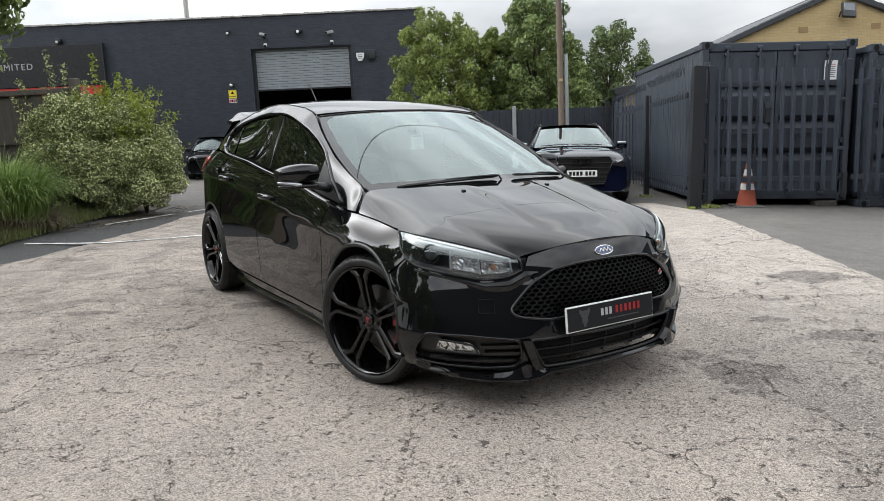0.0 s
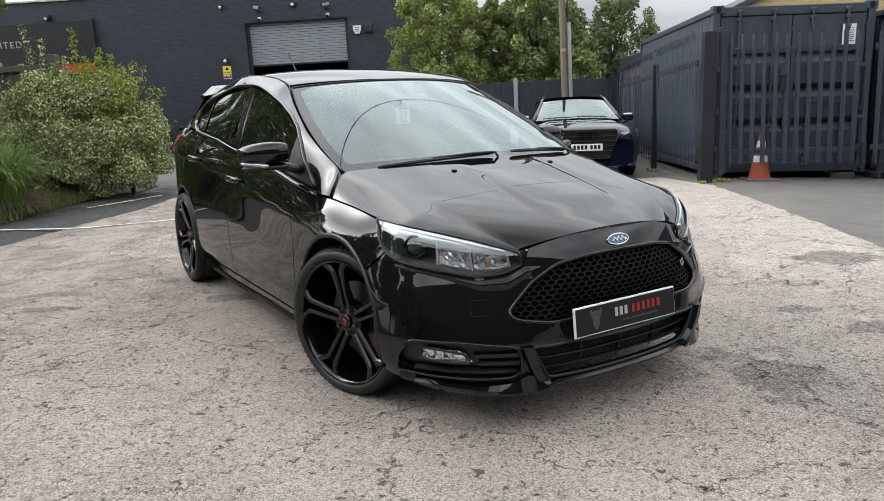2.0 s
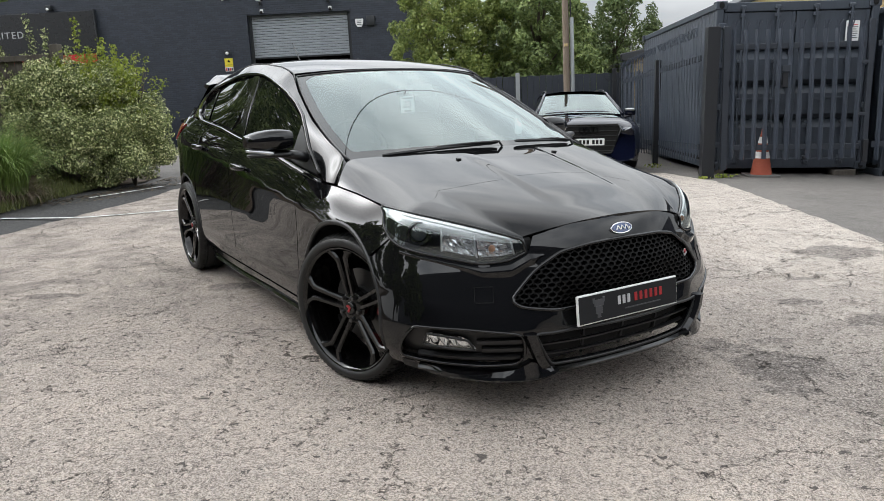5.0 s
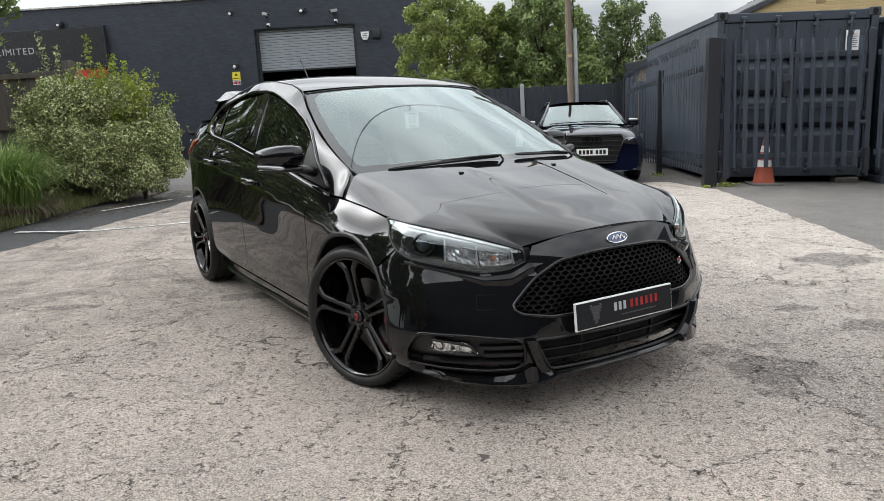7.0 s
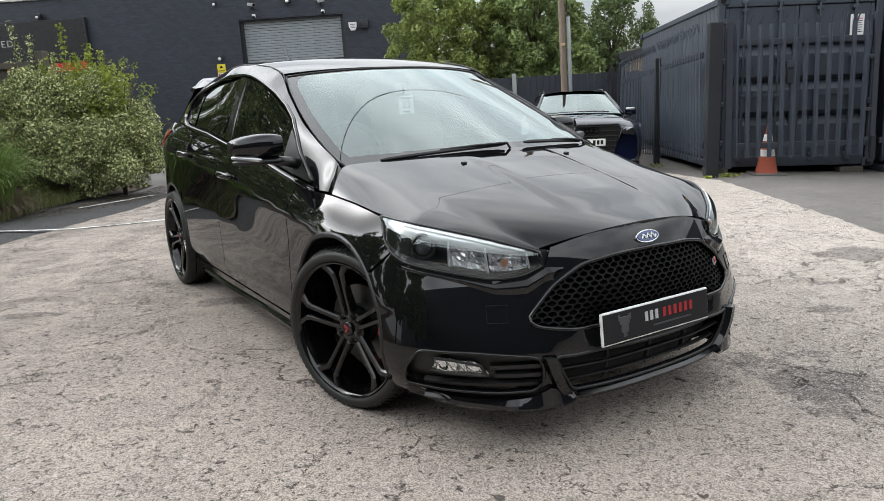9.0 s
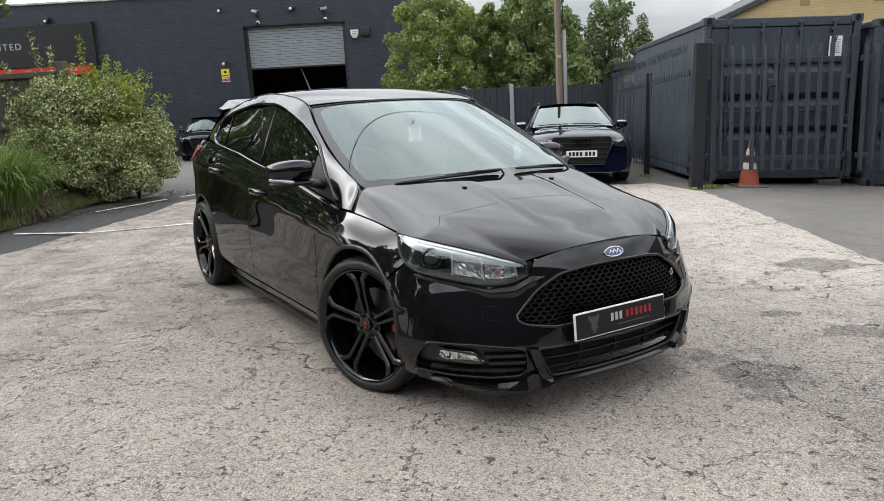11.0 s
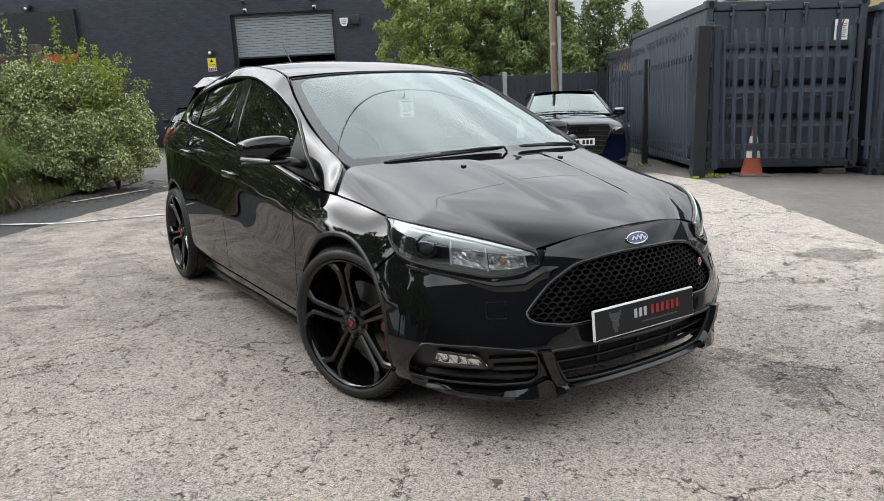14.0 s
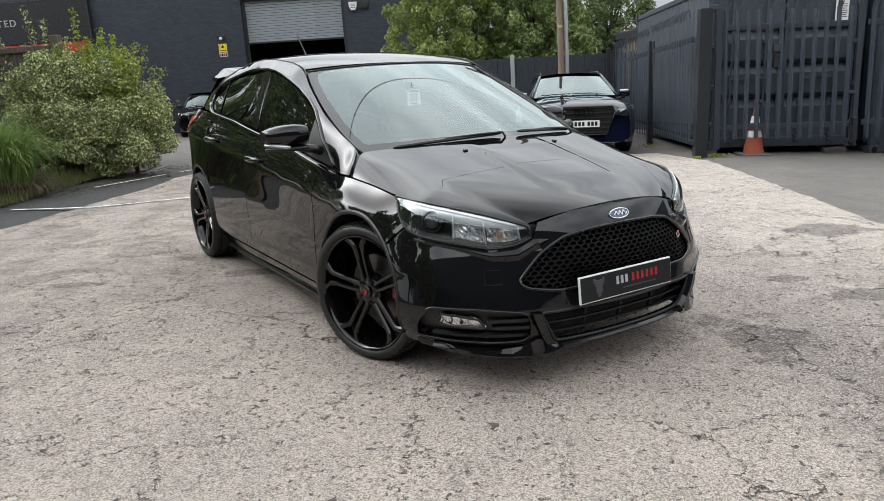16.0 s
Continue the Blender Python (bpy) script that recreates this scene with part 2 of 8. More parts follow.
# ---- materials ----
class Nodes:
    """A short way to write node materials."""

    def __init__(self, name):
        self.mat = bpy.data.materials.new(name)
        self.mat.use_nodes = True
        self.t = self.mat.node_tree
        self.t.nodes.clear()
        self.out = self.t.nodes.new("ShaderNodeOutputMaterial")
        self.bsdf = self.t.nodes.new("ShaderNodeBsdfPrincipled")
        self.t.links.new(self.bsdf.outputs[0], self.out.inputs["Surface"])
        self.co = self.t.nodes.new("ShaderNodeTexCoord").outputs["Object"]

    def link(self, a, b):
        self.t.links.new(a, b)

    def node(self, kind, **values):
        n = self.t.nodes.new(kind)
        for k, v in values.items():
            sock = n.inputs[k.replace("_", " ")]
            if hasattr(v, "is_output"):
                self.link(v, sock)
            else:
                sock.default_value = v
        return n

    def scaled(self, sc):
        return self.node("ShaderNodeMapping", Vector=self.co, Scale=sc).outputs[0]

    def noise(self, scale, detail=4.0, rough=0.55, vec=None, warp=0.0):
        return self.node("ShaderNodeTexNoise", Vector=vec or self.co, Scale=scale, Detail=detail, Roughness=rough, Distortion=warp).outputs["Fac"]

    def voronoi(self, scale, feature="F1", vec=None):
        n = self.node("ShaderNodeTexVoronoi", Vector=vec or self.co, Scale=scale)
        n.feature = feature
        return n.outputs["Distance"]

    def ramp(self, fac, a, b, ca=(0, 0, 0), cb=(1, 1, 1)):
        n = self.t.nodes.new("ShaderNodeValToRGB")
        n.color_ramp.elements[0].position, n.color_ramp.elements[0].color = a, (*ca, 1)
        n.color_ramp.elements[1].position, n.color_ramp.elements[1].color = b, (*cb, 1)
        self.link(fac, n.inputs["Fac"])
        return n.outputs["Color"]

    def mix(self, fac, a, b, how="MIX"):
        n = self.t.nodes.new("ShaderNodeMix")
        n.data_type, n.blend_type = "RGBA", how
        for v, k in ((fac, "Factor"), (a, "A"), (b, "B")):
            if hasattr(v, "is_output"):
                self.link(v, n.inputs[k] if k == "Factor" else [s for s in n.inputs if s.name == k and s.type == "RGBA"][0])
            elif k == "Factor":
                n.inputs[k].default_value = v
            else:
                [s for s in n.inputs if s.name == k and s.type == "RGBA"][0].default_value = (*v, 1)
        return [s for s in n.outputs if s.type == "RGBA"][0]

    def math(self, op, a, b=0.0):
        n = self.t.nodes.new("ShaderNodeMath")
        n.operation = op
        for v, i in ((a, 0), (b, 1)):
            if hasattr(v, "is_output"):
                self.link(v, n.inputs[i])
            else:
                n.inputs[i].default_value = v
        return n.outputs[0]

    def bump(self, height, strength=0.3, distance=0.01, after=None):
        n = self.node("ShaderNodeBump", Height=height, Strength=strength, Distance=distance)
        if after is not None:
            self.link(after, n.inputs["Normal"])
        return n.outputs[0]

    def done(self, **values):
        for k, v in values.items():
            sock = self.bsdf.inputs[k.replace("_", " ")]
            if hasattr(v, "is_output"):
                self.link(v, sock)
            elif sock.type == "RGBA" and len(v) == 3:
                sock.default_value = (*v, 1)
            else:
                sock.default_value = v
        return self.mat


def plain(name, colour, rough=0.5, metal=0.0, grain=0.12, scale=40.0, bump=0.0, **more):
    """A surface of one stuff, with a little wear and grain."""
    n = Nodes(name)
    f = n.noise(scale, 5)
    g = n.noise(scale * 0.12, 3)
    c = n.mix(n.math("MULTIPLY", f, grain * 2), colour, tuple(min(1, v * 1.5 + 0.004) for v in colour))
    c = n.mix(n.math("MULTIPLY", g, grain), c, tuple(v * 0.55 for v in colour))
    r = n.math("ADD", rough - 0.06, n.math("MULTIPLY", g, 0.12))
    kw = dict(Base_Color=c, Roughness=r, Metallic=metal)
    if bump:
        kw["Normal"] = n.bump(f, bump, 0.004)
    kw.update(more)
    return n.done(**kw)


def concrete_mat():
    n = Nodes("worn_concrete")
    big = n.noise(0.35, 5, 0.6, warp=0.4)
    mid = n.noise(1.9, 7, 0.65, warp=0.5)
    blot = n.noise(5.5, 8, 0.7, warp=0.6)
    fine = n.noise(30, 8, 0.75)
    sand = n.noise(150, 3, 0.8)
    sep = n.node("ShaderNodeSeparateXYZ", Vector=n.co)
    c = n.mix(n.ramp(big, 0.38, 0.64), (0.255, 0.208, 0.184), (0.455, 0.378, 0.320))
    c = n.mix(n.math("MULTIPLY", n.ramp(mid, 0.44, 0.60), 0.6), c, (0.575, 0.482, 0.405))
    c = n.mix(n.math("MULTIPLY", n.ramp(blot, 0.50, 0.66), 0.42), c, (0.213, 0.185, 0.168))
    c = n.mix(n.math("MULTIPLY", n.ramp(fine, 0.44, 0.62), 0.34), c, (0.208, 0.178, 0.160))
    c = n.mix(n.ramp(sand, 0.41, 0.59), n.mix(0.42, c, (0.115, 0.098, 0.086)), n.mix(0.60, c, (0.82, 0.725, 0.635)))
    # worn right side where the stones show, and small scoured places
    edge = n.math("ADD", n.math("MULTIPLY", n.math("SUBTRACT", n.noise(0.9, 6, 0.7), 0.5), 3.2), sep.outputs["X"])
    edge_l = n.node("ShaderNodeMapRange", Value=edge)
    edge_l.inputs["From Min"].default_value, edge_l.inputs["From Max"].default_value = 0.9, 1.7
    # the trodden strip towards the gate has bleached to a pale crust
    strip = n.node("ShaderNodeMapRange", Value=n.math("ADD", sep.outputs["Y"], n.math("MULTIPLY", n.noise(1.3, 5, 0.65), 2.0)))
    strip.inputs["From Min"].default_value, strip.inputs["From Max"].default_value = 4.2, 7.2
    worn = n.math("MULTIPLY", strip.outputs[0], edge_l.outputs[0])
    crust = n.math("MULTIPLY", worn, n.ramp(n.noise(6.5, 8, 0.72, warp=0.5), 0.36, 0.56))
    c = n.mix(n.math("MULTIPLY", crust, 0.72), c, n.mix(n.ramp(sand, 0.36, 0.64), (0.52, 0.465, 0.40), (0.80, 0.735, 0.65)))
    bare = n.math("MULTIPLY", n.math("MULTIPLY", edge_l.outputs[0], 0.8), n.math("SUBTRACT", 1.0, n.math("MULTIPLY", worn, 0.8)))
    spots = None
    for x, y, rx, ry in ((1.2, 3.98, 0.26, 0.36), (2.05, 4.60, 0.34, 0.15), (2.5, 6.35, 0.42, 0.26), (1.66, 4.97, 0.16, 0.08), (1.95, 5.62, 0.16, 0.07), (-3.05, 5.03, 0.22, 0.10), (-1.80, 5.3, 0.30, 0.16)):
        m = n.node("ShaderNodeMapping", Vector=n.co, Location=(-x / rx, -y / ry, 0), Scale=(1 / rx, 1 / ry, 0))
        d = n.node("ShaderNodeVectorMath")
        d.operation = "LENGTH"
        n.link(m.outputs[0], d.inputs[0])
        q_ = n.ramp(n.math("ADD", d.outputs["Value"], n.math("MULTIPLY", n.math("SUBTRACT", n.noise(4.5, 6, 0.7), 0.5), 3.0)), 0.70, 0.86, (1, 1, 1), (0, 0, 0))
        spots = q_ if spots is None else n.math("MAXIMUM", spots, q_)
    stones = n.node("ShaderNodeTexVoronoi", Vector=n.co, Scale=118.0)
    shade = n.node("ShaderNodeSeparateXYZ", Vector=stones.outputs["Color"])
    pebble = n.ramp(shade.outputs["X"], 0.1, 0.95, (0.125, 0.112, 0.106), (0.520, 0.470, 0.434))
    pebble = n.mix(n.ramp(stones.outputs["Distance"], 0.35, 0.62), pebble, (0.052, 0.047, 0.044))
    c = n.mix(n.math("MULTIPLY", bare, 0.72), c, pebble)
    c = n.mix(n.math("MULTIPLY", spots, 0.62), c, n.mix(0.5, pebble, (0.078, 0.068, 0.063)))
    # loose pale and dark grains
    grain = n.node("ShaderNodeTexVoronoi", Vector=n.co, Scale=120.0)
    tone = n.node("ShaderNodeSeparateXYZ", Vector=grain.outputs["Color"])
    c = n.mix(n.math("MULTIPLY", n.ramp(tone.outputs["X"], 0.78, 0.84), 0.40), c, (0.686, 0.610, 0.556))
    c = n.mix(n.math("MULTIPLY", n.ramp(tone.outputs["Y"], 0.84, 0.90), 0.40), c, (0.094, 0.083, 0.076))
    # drive-over dirt on the side towards the bed
    side = n.node("ShaderNodeMapRange", Value=sep.outputs["X"])
    side.inputs["From Min"].default_value, side.inputs["From Max"].default_value = -1.6, -3.4
    dirt = n.math("MULTIPLY", side.outputs[0], n.ramp(n.noise(2.7, 8, 0.72, warp=0.8), 0.44, 0.60))
    c = n.mix(n.math("MULTIPLY", dirt, 0.55), c, (0.150, 0.130, 0.112))
    # pits and scars
    patch = n.ramp(n.noise(0.8, 5, 0.65, warp=0.8), 0.44, 0.62)
    pits = n.ramp(n.noise(40, 6, 0.72, warp=0.5), 0.585, 0.605)
    lone = n.ramp(n.noise(26, 5, 0.62, warp=0.5), 0.625, 0.645)
    dark = n.math("MAXIMUM", n.math("MULTIPLY", pits, n.math("ADD", 0.40, n.math("MULTIPLY", patch, 0.60))), lone)
    c = n.mix(n.math("MULTIPLY", dark, 0.86), c, (0.073, 0.064, 0.059))
    warp = n.node("ShaderNodeTexNoise", Vector=n.co, Scale=2.6, Detail=8.0, Roughness=0.65).outputs["Color"]
    wv = n.node("ShaderNodeVectorMath")
    wv.operation = "MULTIPLY_ADD"
    n.link(warp, wv.inputs[0])
    wv.inputs[1].default_value = (0.7, 0.7, 0.0)
    n.link(n.co, wv.inputs[2])
    crack = n.voronoi(0.8, "DISTANCE_TO_EDGE", wv.outputs[0])
    crack2 = n.voronoi(3.1, "DISTANCE_TO_EDGE", wv.outputs[0])
    gate_ = n.ramp(n.noise(0.7, 3), 0.47, 0.58)
    lines = n.math("MAXIMUM", n.ramp(crack, 0.0, 0.0026, (1, 1, 1), (0, 0, 0)), n.math("MULTIPLY", n.ramp(crack2, 0.0, 0.008, (1, 1, 1), (0, 0, 0)), gate_))
    lines = n.math("MULTIPLY", lines, n.ramp(n.noise(7, 5, 0.7), 0.38, 0.50))
    c = n.mix(n.math("MULTIPLY", lines, 0.9), c, (0.047, 0.042, 0.038))
    h = n.math("ADD", n.math("MULTIPLY", fine, 0.7), n.math("MULTIPLY", sand, 0.6))
    h = n.math("SUBTRACT", h, n.math("MULTIPLY", dark, 0.9))
    h = n.math("SUBTRACT", h, n.math("MULTIPLY", lines, 1.2))
    h = n.math("SUBTRACT", h, n.math("MULTIPLY", n.math("MULTIPLY", bare, stones.outputs["Distance"]), 0.8))
    nb = n.bump(h, 1.0, 0.014)
    return n.done(Base_Color=c, Roughness=n.math("ADD", 0.75, n.math("MULTIPLY", mid, 0.2)), Normal=n.bump(blot, 0.6, 0.02, nb), Specular_IOR_Level=0.25)


def asphalt_mat():
    n = Nodes("old_asphalt")
    big = n.noise(0.5, 5, 0.6, warp=0.5)
    fine = n.noise(60, 5, 0.7)
    grit = n.voronoi(120)
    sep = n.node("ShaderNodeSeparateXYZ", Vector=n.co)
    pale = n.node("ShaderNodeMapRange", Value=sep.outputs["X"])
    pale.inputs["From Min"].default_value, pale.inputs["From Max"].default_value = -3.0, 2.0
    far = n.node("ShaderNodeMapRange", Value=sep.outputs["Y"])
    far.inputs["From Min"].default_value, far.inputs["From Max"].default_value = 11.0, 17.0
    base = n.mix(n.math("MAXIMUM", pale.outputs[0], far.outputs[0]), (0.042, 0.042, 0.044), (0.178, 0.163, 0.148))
    spill = n.ramp(n.noise(1.7, 7, 0.7, warp=0.7), 0.40, 0.62)
    streak = n.ramp(n.noise(9, 7, 0.75, warp=0.4), 0.42, 0.62)
    c = n.mix(n.ramp(big, 0.35, 0.7), base, n.mix(0.4, base, (0.02, 0.02, 0.02)))
    c = n.mix(n.math("MULTIPLY", n.ramp(fine, 0.45, 0.64), 0.62), c, n.mix(0.5, base, (0.36, 0.345, 0.33)))
    c = n.mix(n.math("MULTIPLY", n.ramp(grit, 0.06, 0.2, (1, 1, 1), (0, 0, 0)), 0.55), c, (0.02, 0.02, 0.02))
    c = n.mix(n.math("MULTIPLY", spill, 0.45), c, n.mix(0.5, c, (0.06, 0.054, 0.048)))
    c = n.mix(n.math("MULTIPLY", streak, 0.4), c, n.mix(0.5, c, (0.05, 0.046, 0.04)))
    return n.done(Base_Color=c, Roughness=0.85, Normal=n.bump(n.math("ADD", fine, grit), 0.6, 0.006), Specular_IOR_Level=0.3)


def brick_mat(name, one, two, joint, rough=0.8, bump=0.6, wet=0.0):
    n = Nodes(name)
    swap = n.node("ShaderNodeSeparateXYZ", Vector=n.co)
    comb = n.node("ShaderNodeCombineXYZ", X=swap.outputs["X"], Y=swap.outputs["Z"], Z=0.0)
    b = n.node("ShaderNodeTexBrick", Vector=comb.outputs[0], Color1=(*one, 1), Color2=(*two, 1), Mortar=(*joint, 1), Scale=1.0, Mortar_Size=0.008, Mortar_Smooth=0.3, Brick_Width=0.225, Row_Height=0.075)
    g = n.noise(2.0, 5)
    f = n.noise(60, 4)
    c = n.mix(n.math("MULTIPLY", g, 0.5), b.outputs["Color"], tuple(v * 0.6 for v in one))
    c = n.mix(n.math("MULTIPLY", f, 0.3), c, tuple(min(1, v * 1.5) for v in two))
    h = n.math("ADD", n.math("MULTIPLY", b.outputs["Fac"], -1.0), n.math("MULTIPLY", f, 0.35))
    return n.done(Base_Color=c, Roughness=rough, Normal=n.bump(h, bump, 0.012))


def paint_mat(name, colour, flake=0.0):
    n = Nodes(name)
    dust = n.noise(3.0, 6, 0.6)
    c = n.mix(n.math("MULTIPLY", n.ramp(dust, 0.45, 0.8), 0.25), colour, tuple(min(1, v + 0.005) for v in colour))
    r = n.math("ADD", 0.008, n.math("MULTIPLY", n.ramp(n.noise(9, 4), 0.4, 0.8), 0.02))
    return n.done(Base_Color=c, Roughness=r, Metallic=0.0, IOR=1.52, Specular_IOR_Level=0.5)


def glass_mat(name, tint, gloss, sheen=(0.93, 1.0, 0.98)):
    """Coated pane: part mirror, part tinted and clear."""
    n = Nodes(name)
    tr = n.node("ShaderNodeBsdfTransparent", Color=(*tint, 1))
    gl = n.node("ShaderNodeBsdfGlossy", Color=(*sheen, 1), Roughness=0.015)
    fr = n.node("ShaderNodeFresnel", IOR=1.5)
    fac = n.math("MINIMUM", n.math("ADD", n.math("MULTIPLY", fr.outputs[0], 1.35), gloss), 1.0)
    mx = n.t.nodes.new("ShaderNodeMixShader")
    n.link(fac, mx.inputs[0])
    n.link(tr.outputs[0], mx.inputs[1])
    n.link(gl.outputs[0], mx.inputs[2])
    n.link(mx.outputs[0], n.out.inputs["Surface"])
    n.t.nodes.remove(n.bsdf)
    return n.mat


def leaf_mat(name, dark, light, edge=None, edge_share=0.0):
    n = Nodes(name)
    info = n.t.nodes.new("ShaderNodeNewGeometry")
    rnd = info.outputs["Random Per Island"]
    big = n.noise(1.1, 3)
    c = n.mix(rnd, dark, light)
    c = n.mix(n.math("MULTIPLY", n.ramp(big, 0.35, 0.7), 0.5), c, tuple(v * 0.55 for v in dark))
    if edge:
        c = n.mix(n.ramp(n.math("FRACT", n.math("MULTIPLY", rnd, 7.31)), 1 - edge_share, 1 - edge_share + 0.05), c, edge)
    mat = n.done(Base_Color=c, Roughness=0.5, Specular_IOR_Level=0.35, Subsurface_Weight=0.0)
    tl = n.node("ShaderNodeBsdfTranslucent", Color=c)
    mx = n.t.nodes.new("ShaderNodeMixShader")
    mx.inputs[0].default_value = 0.22
    n.link(n.bsdf.outputs[0], mx.inputs[1])
    n.link(tl.outputs[0], mx.inputs[2])
    n.link(mx.outputs[0], n.out.inputs["Surface"])
    return mat


def wood_mat(name, a, b, along="Z"):
    n = Nodes(name)
    sc = {"Z": (14, 14, 0.8), "X": (0.8, 14, 14)}[along]
    g = n.noise(3.0, 7, 0.65, vec=n.scaled(sc), warp=0.8)
    k = n.noise(1.2, 4)
    c = n.mix(n.ramp(g, 0.3, 0.7), a, b)
    c = n.mix(n.math("MULTIPLY", k, 0.5), c, tuple(v * 0.5 for v in a))
    return n.done(Base_Color=c, Roughness=0.85, Normal=n.bump(g, 0.5, 0.006))


def painted_metal(name, colour, rough=0.45, rust=0.08):
    n = Nodes(name)
    g = n.noise(2.5, 6, 0.6)
    f = n.noise(28, 5)
    run = n.noise(3.0, 4, 0.6, vec=n.scaled((9, 9, 0.7)))
    c = n.mix(n.math("MULTIPLY", n.ramp(g, 0.35, 0.75), 0.5), colour, tuple(v * 1.35 + 0.004 for v in colour))
    c = n.mix(n.math("MULTIPLY", n.ramp(run, 0.5, 0.75), 0.4), c, tuple(v * 0.55 for v in colour))
    c = n.mix(n.math("MULTIPLY", n.ramp(f, 0.7, 0.8), rust), c, (0.12, 0.05, 0.025))
    return n.done(Base_Color=c, Roughness=n.math("ADD", rough - 0.08, n.math("MULTIPLY", f, 0.2)), Normal=n.bump(f, 0.12, 0.003))


def worn_line_mat():
    n = Nodes("worn_white_line")
    f = n.noise(14, 6, 0.7)
    g = n.noise(2.5, 4)
    keep = n.ramp(n.math("ADD", n.math("MULTIPLY", f, 0.6), n.math("MULTIPLY", g, 0.5)), 0.45, 0.58)
    return n.done(Base_Color=n.mix(keep, (0.21, 0.195, 0.175), (0.74, 0.73, 0.70)), Roughness=0.8, Normal=n.bump(f, 0.4, 0.004))


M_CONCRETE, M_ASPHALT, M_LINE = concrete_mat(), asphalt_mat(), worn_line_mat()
M_SLATE = brick_mat("slate_painted_brick", (0.021, 0.026, 0.038), (0.038, 0.045, 0.063), (0.009, 0.011, 0.016), 0.5, 1.0)
M_YELLOW = brick_mat("buff_brick", (0.50, 0.36, 0.17), (0.58, 0.43, 0.22), (0.42, 0.33, 0.2), 0.85, 0.5)
M_PAINT = paint_mat("black_car_paint", (0.004, 0.004, 0.0045))
M_NAVY = paint_mat("navy_car_paint", (0.004, 0.0055, 0.016))
M_BLACK2 = paint_mat("black_saloon_paint", (0.006, 0.006, 0.007))
M_GLOSSBLACK = plain("gloss_black_trim", (0.005, 0.005, 0.005), 0.12, grain=0.05)
M_SATIN = plain("satin_black_plastic", (0.006, 0.006, 0.0065), 0.40, grain=0.1, bump=0.05, scale=160)
M_SAIL = plain("matt_black_trim", (0.022, 0.022, 0.024), 0.5, grain=0.1, scale=120, bump=0.05)
M_MESH = plain("grille_plastic", (0.003, 0.003, 0.003), 0.55, grain=0.05, Specular_IOR_Level=0.22)
# near-black: stands in for shade inside openings, also used for dark parts and print
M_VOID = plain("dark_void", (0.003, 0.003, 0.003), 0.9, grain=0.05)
M_RUBBER = plain("tyre_rubber", (0.008, 0.008, 0.008), 0.55, grain=0.2, scale=60, bump=0.08)
M_RIM = plain("gloss_black_alloy", (0.003, 0.003, 0.003), 0.10, grain=0.03)
M_DISC = plain("brake_steel", (0.10, 0.10, 0.10), 0.4, 1.0, grain=0.2)
M_REDCAL = plain("red_caliper_paint", (0.26, 0.010, 0.014), 0.3, grain=0.1)
M_CHROME = plain("chrome", (0.75, 0.76, 0.78), 0.10, 1.0, grain=0.03)
M_SILVER = plain("satin_silver", (0.55, 0.56, 0.57), 0.3, 0.8, grain=0.05)
M_BROW = plain("pale_silver_brow", (0.78, 0.78, 0.78), 0.32, 0.35, grain=0.05)
M_LAMPBODY = plain("headlamp_inner_black", (0.03, 0.03, 0.032), 0.25, grain=0.05)
M_LAMPCHROME = plain("reflector_chrome", (0.86, 0.86, 0.87), 0.20, 0.75, grain=0.03)
M_FOGCHROME = plain("fog_reflector_chrome", (0.85, 0.85, 0.86), 0.12, 0.95, grain=0.03)
M_LAMPGLASS = glass_mat("clear_lens", (0.93, 0.95, 0.96), 0.02)
M_PROJECTOR = plain("projector_lens", (0.05, 0.055, 0.07), 0.03, grain=0.02, Coat_Weight=1.0)
M_AMBER = plain("amber_bulb", (0.42, 0.22, 0.13), 0.3, grain=0.05)
M_LED = plain("white_light_guide", (0.80, 0.82, 0.80), 0.3, grain=0.03)
M_TAIL = plain("red_tail_lens", (0.45, 0.02, 0.02), 0.15, grain=0.05, Coat_Weight=1.0)
M_WINDSCREEN = glass_mat("coated_windscreen", (0.55, 0.60, 0.59), 0.05, (0.86, 0.97, 0.965))
M_PRIVACY = plain("privacy_glass", (0.003, 0.0035, 0.0035), 0.06, grain=0.02, IOR=1.6, Roughness=0.006)
M_CABIN = plain("cabin_cloth", (0.02, 0.02, 0.021), 0.9, grain=0.2)
M_WHITE = plain("white_plastic", (0.78, 0.78, 0.76), 0.5, grain=0.05)
M_PLATE = plain("dark_grey_plate", (0.014, 0.0145, 0.016), 0.35, grain=0.03, Specular_IOR_Level=0.25)
M_GREYINK = plain("grey_print", (0.05, 0.05, 0.055), 0.4, grain=0.25, scale=200)
M_RED = plain("red_print", (0.30, 0.016, 0.02), 0.4, grain=0.05)
M_WHITEINK = plain("white_print", (0.42, 0.42, 0.43), 0.4, grain=0.04)
M_BLUE = plain("blue_enamel", (0.02, 0.05, 0.16), 0.2, grain=0.03, Coat_Weight=1.0)
M_STICKER = plain("pale_paper", (0.70, 0.76, 0.72), 0.7, grain=0.05)
M_STEELGREY = painted_metal("slate_grey_steel", (0.026, 0.031, 0.041), 0.45)
M_PALE = painted_metal("slate_grey_pale_paint", (0.041, 0.050, 0.067), 0.4)
M_CONTAINER = painted_metal("container_paint", (0.041, 0.050, 0.065), 0.42, 0.15)
M_POST = painted_metal("dark_post_paint", (0.014, 0.015, 0.018), 0.4)
M_SHUTTER = painted_metal("galvanised_shutter", (0.27, 0.29, 0.31), 0.4, 0.02)
M_FRAME = painted_metal("dark_frame", (0.018, 0.02, 0.023), 0.4)
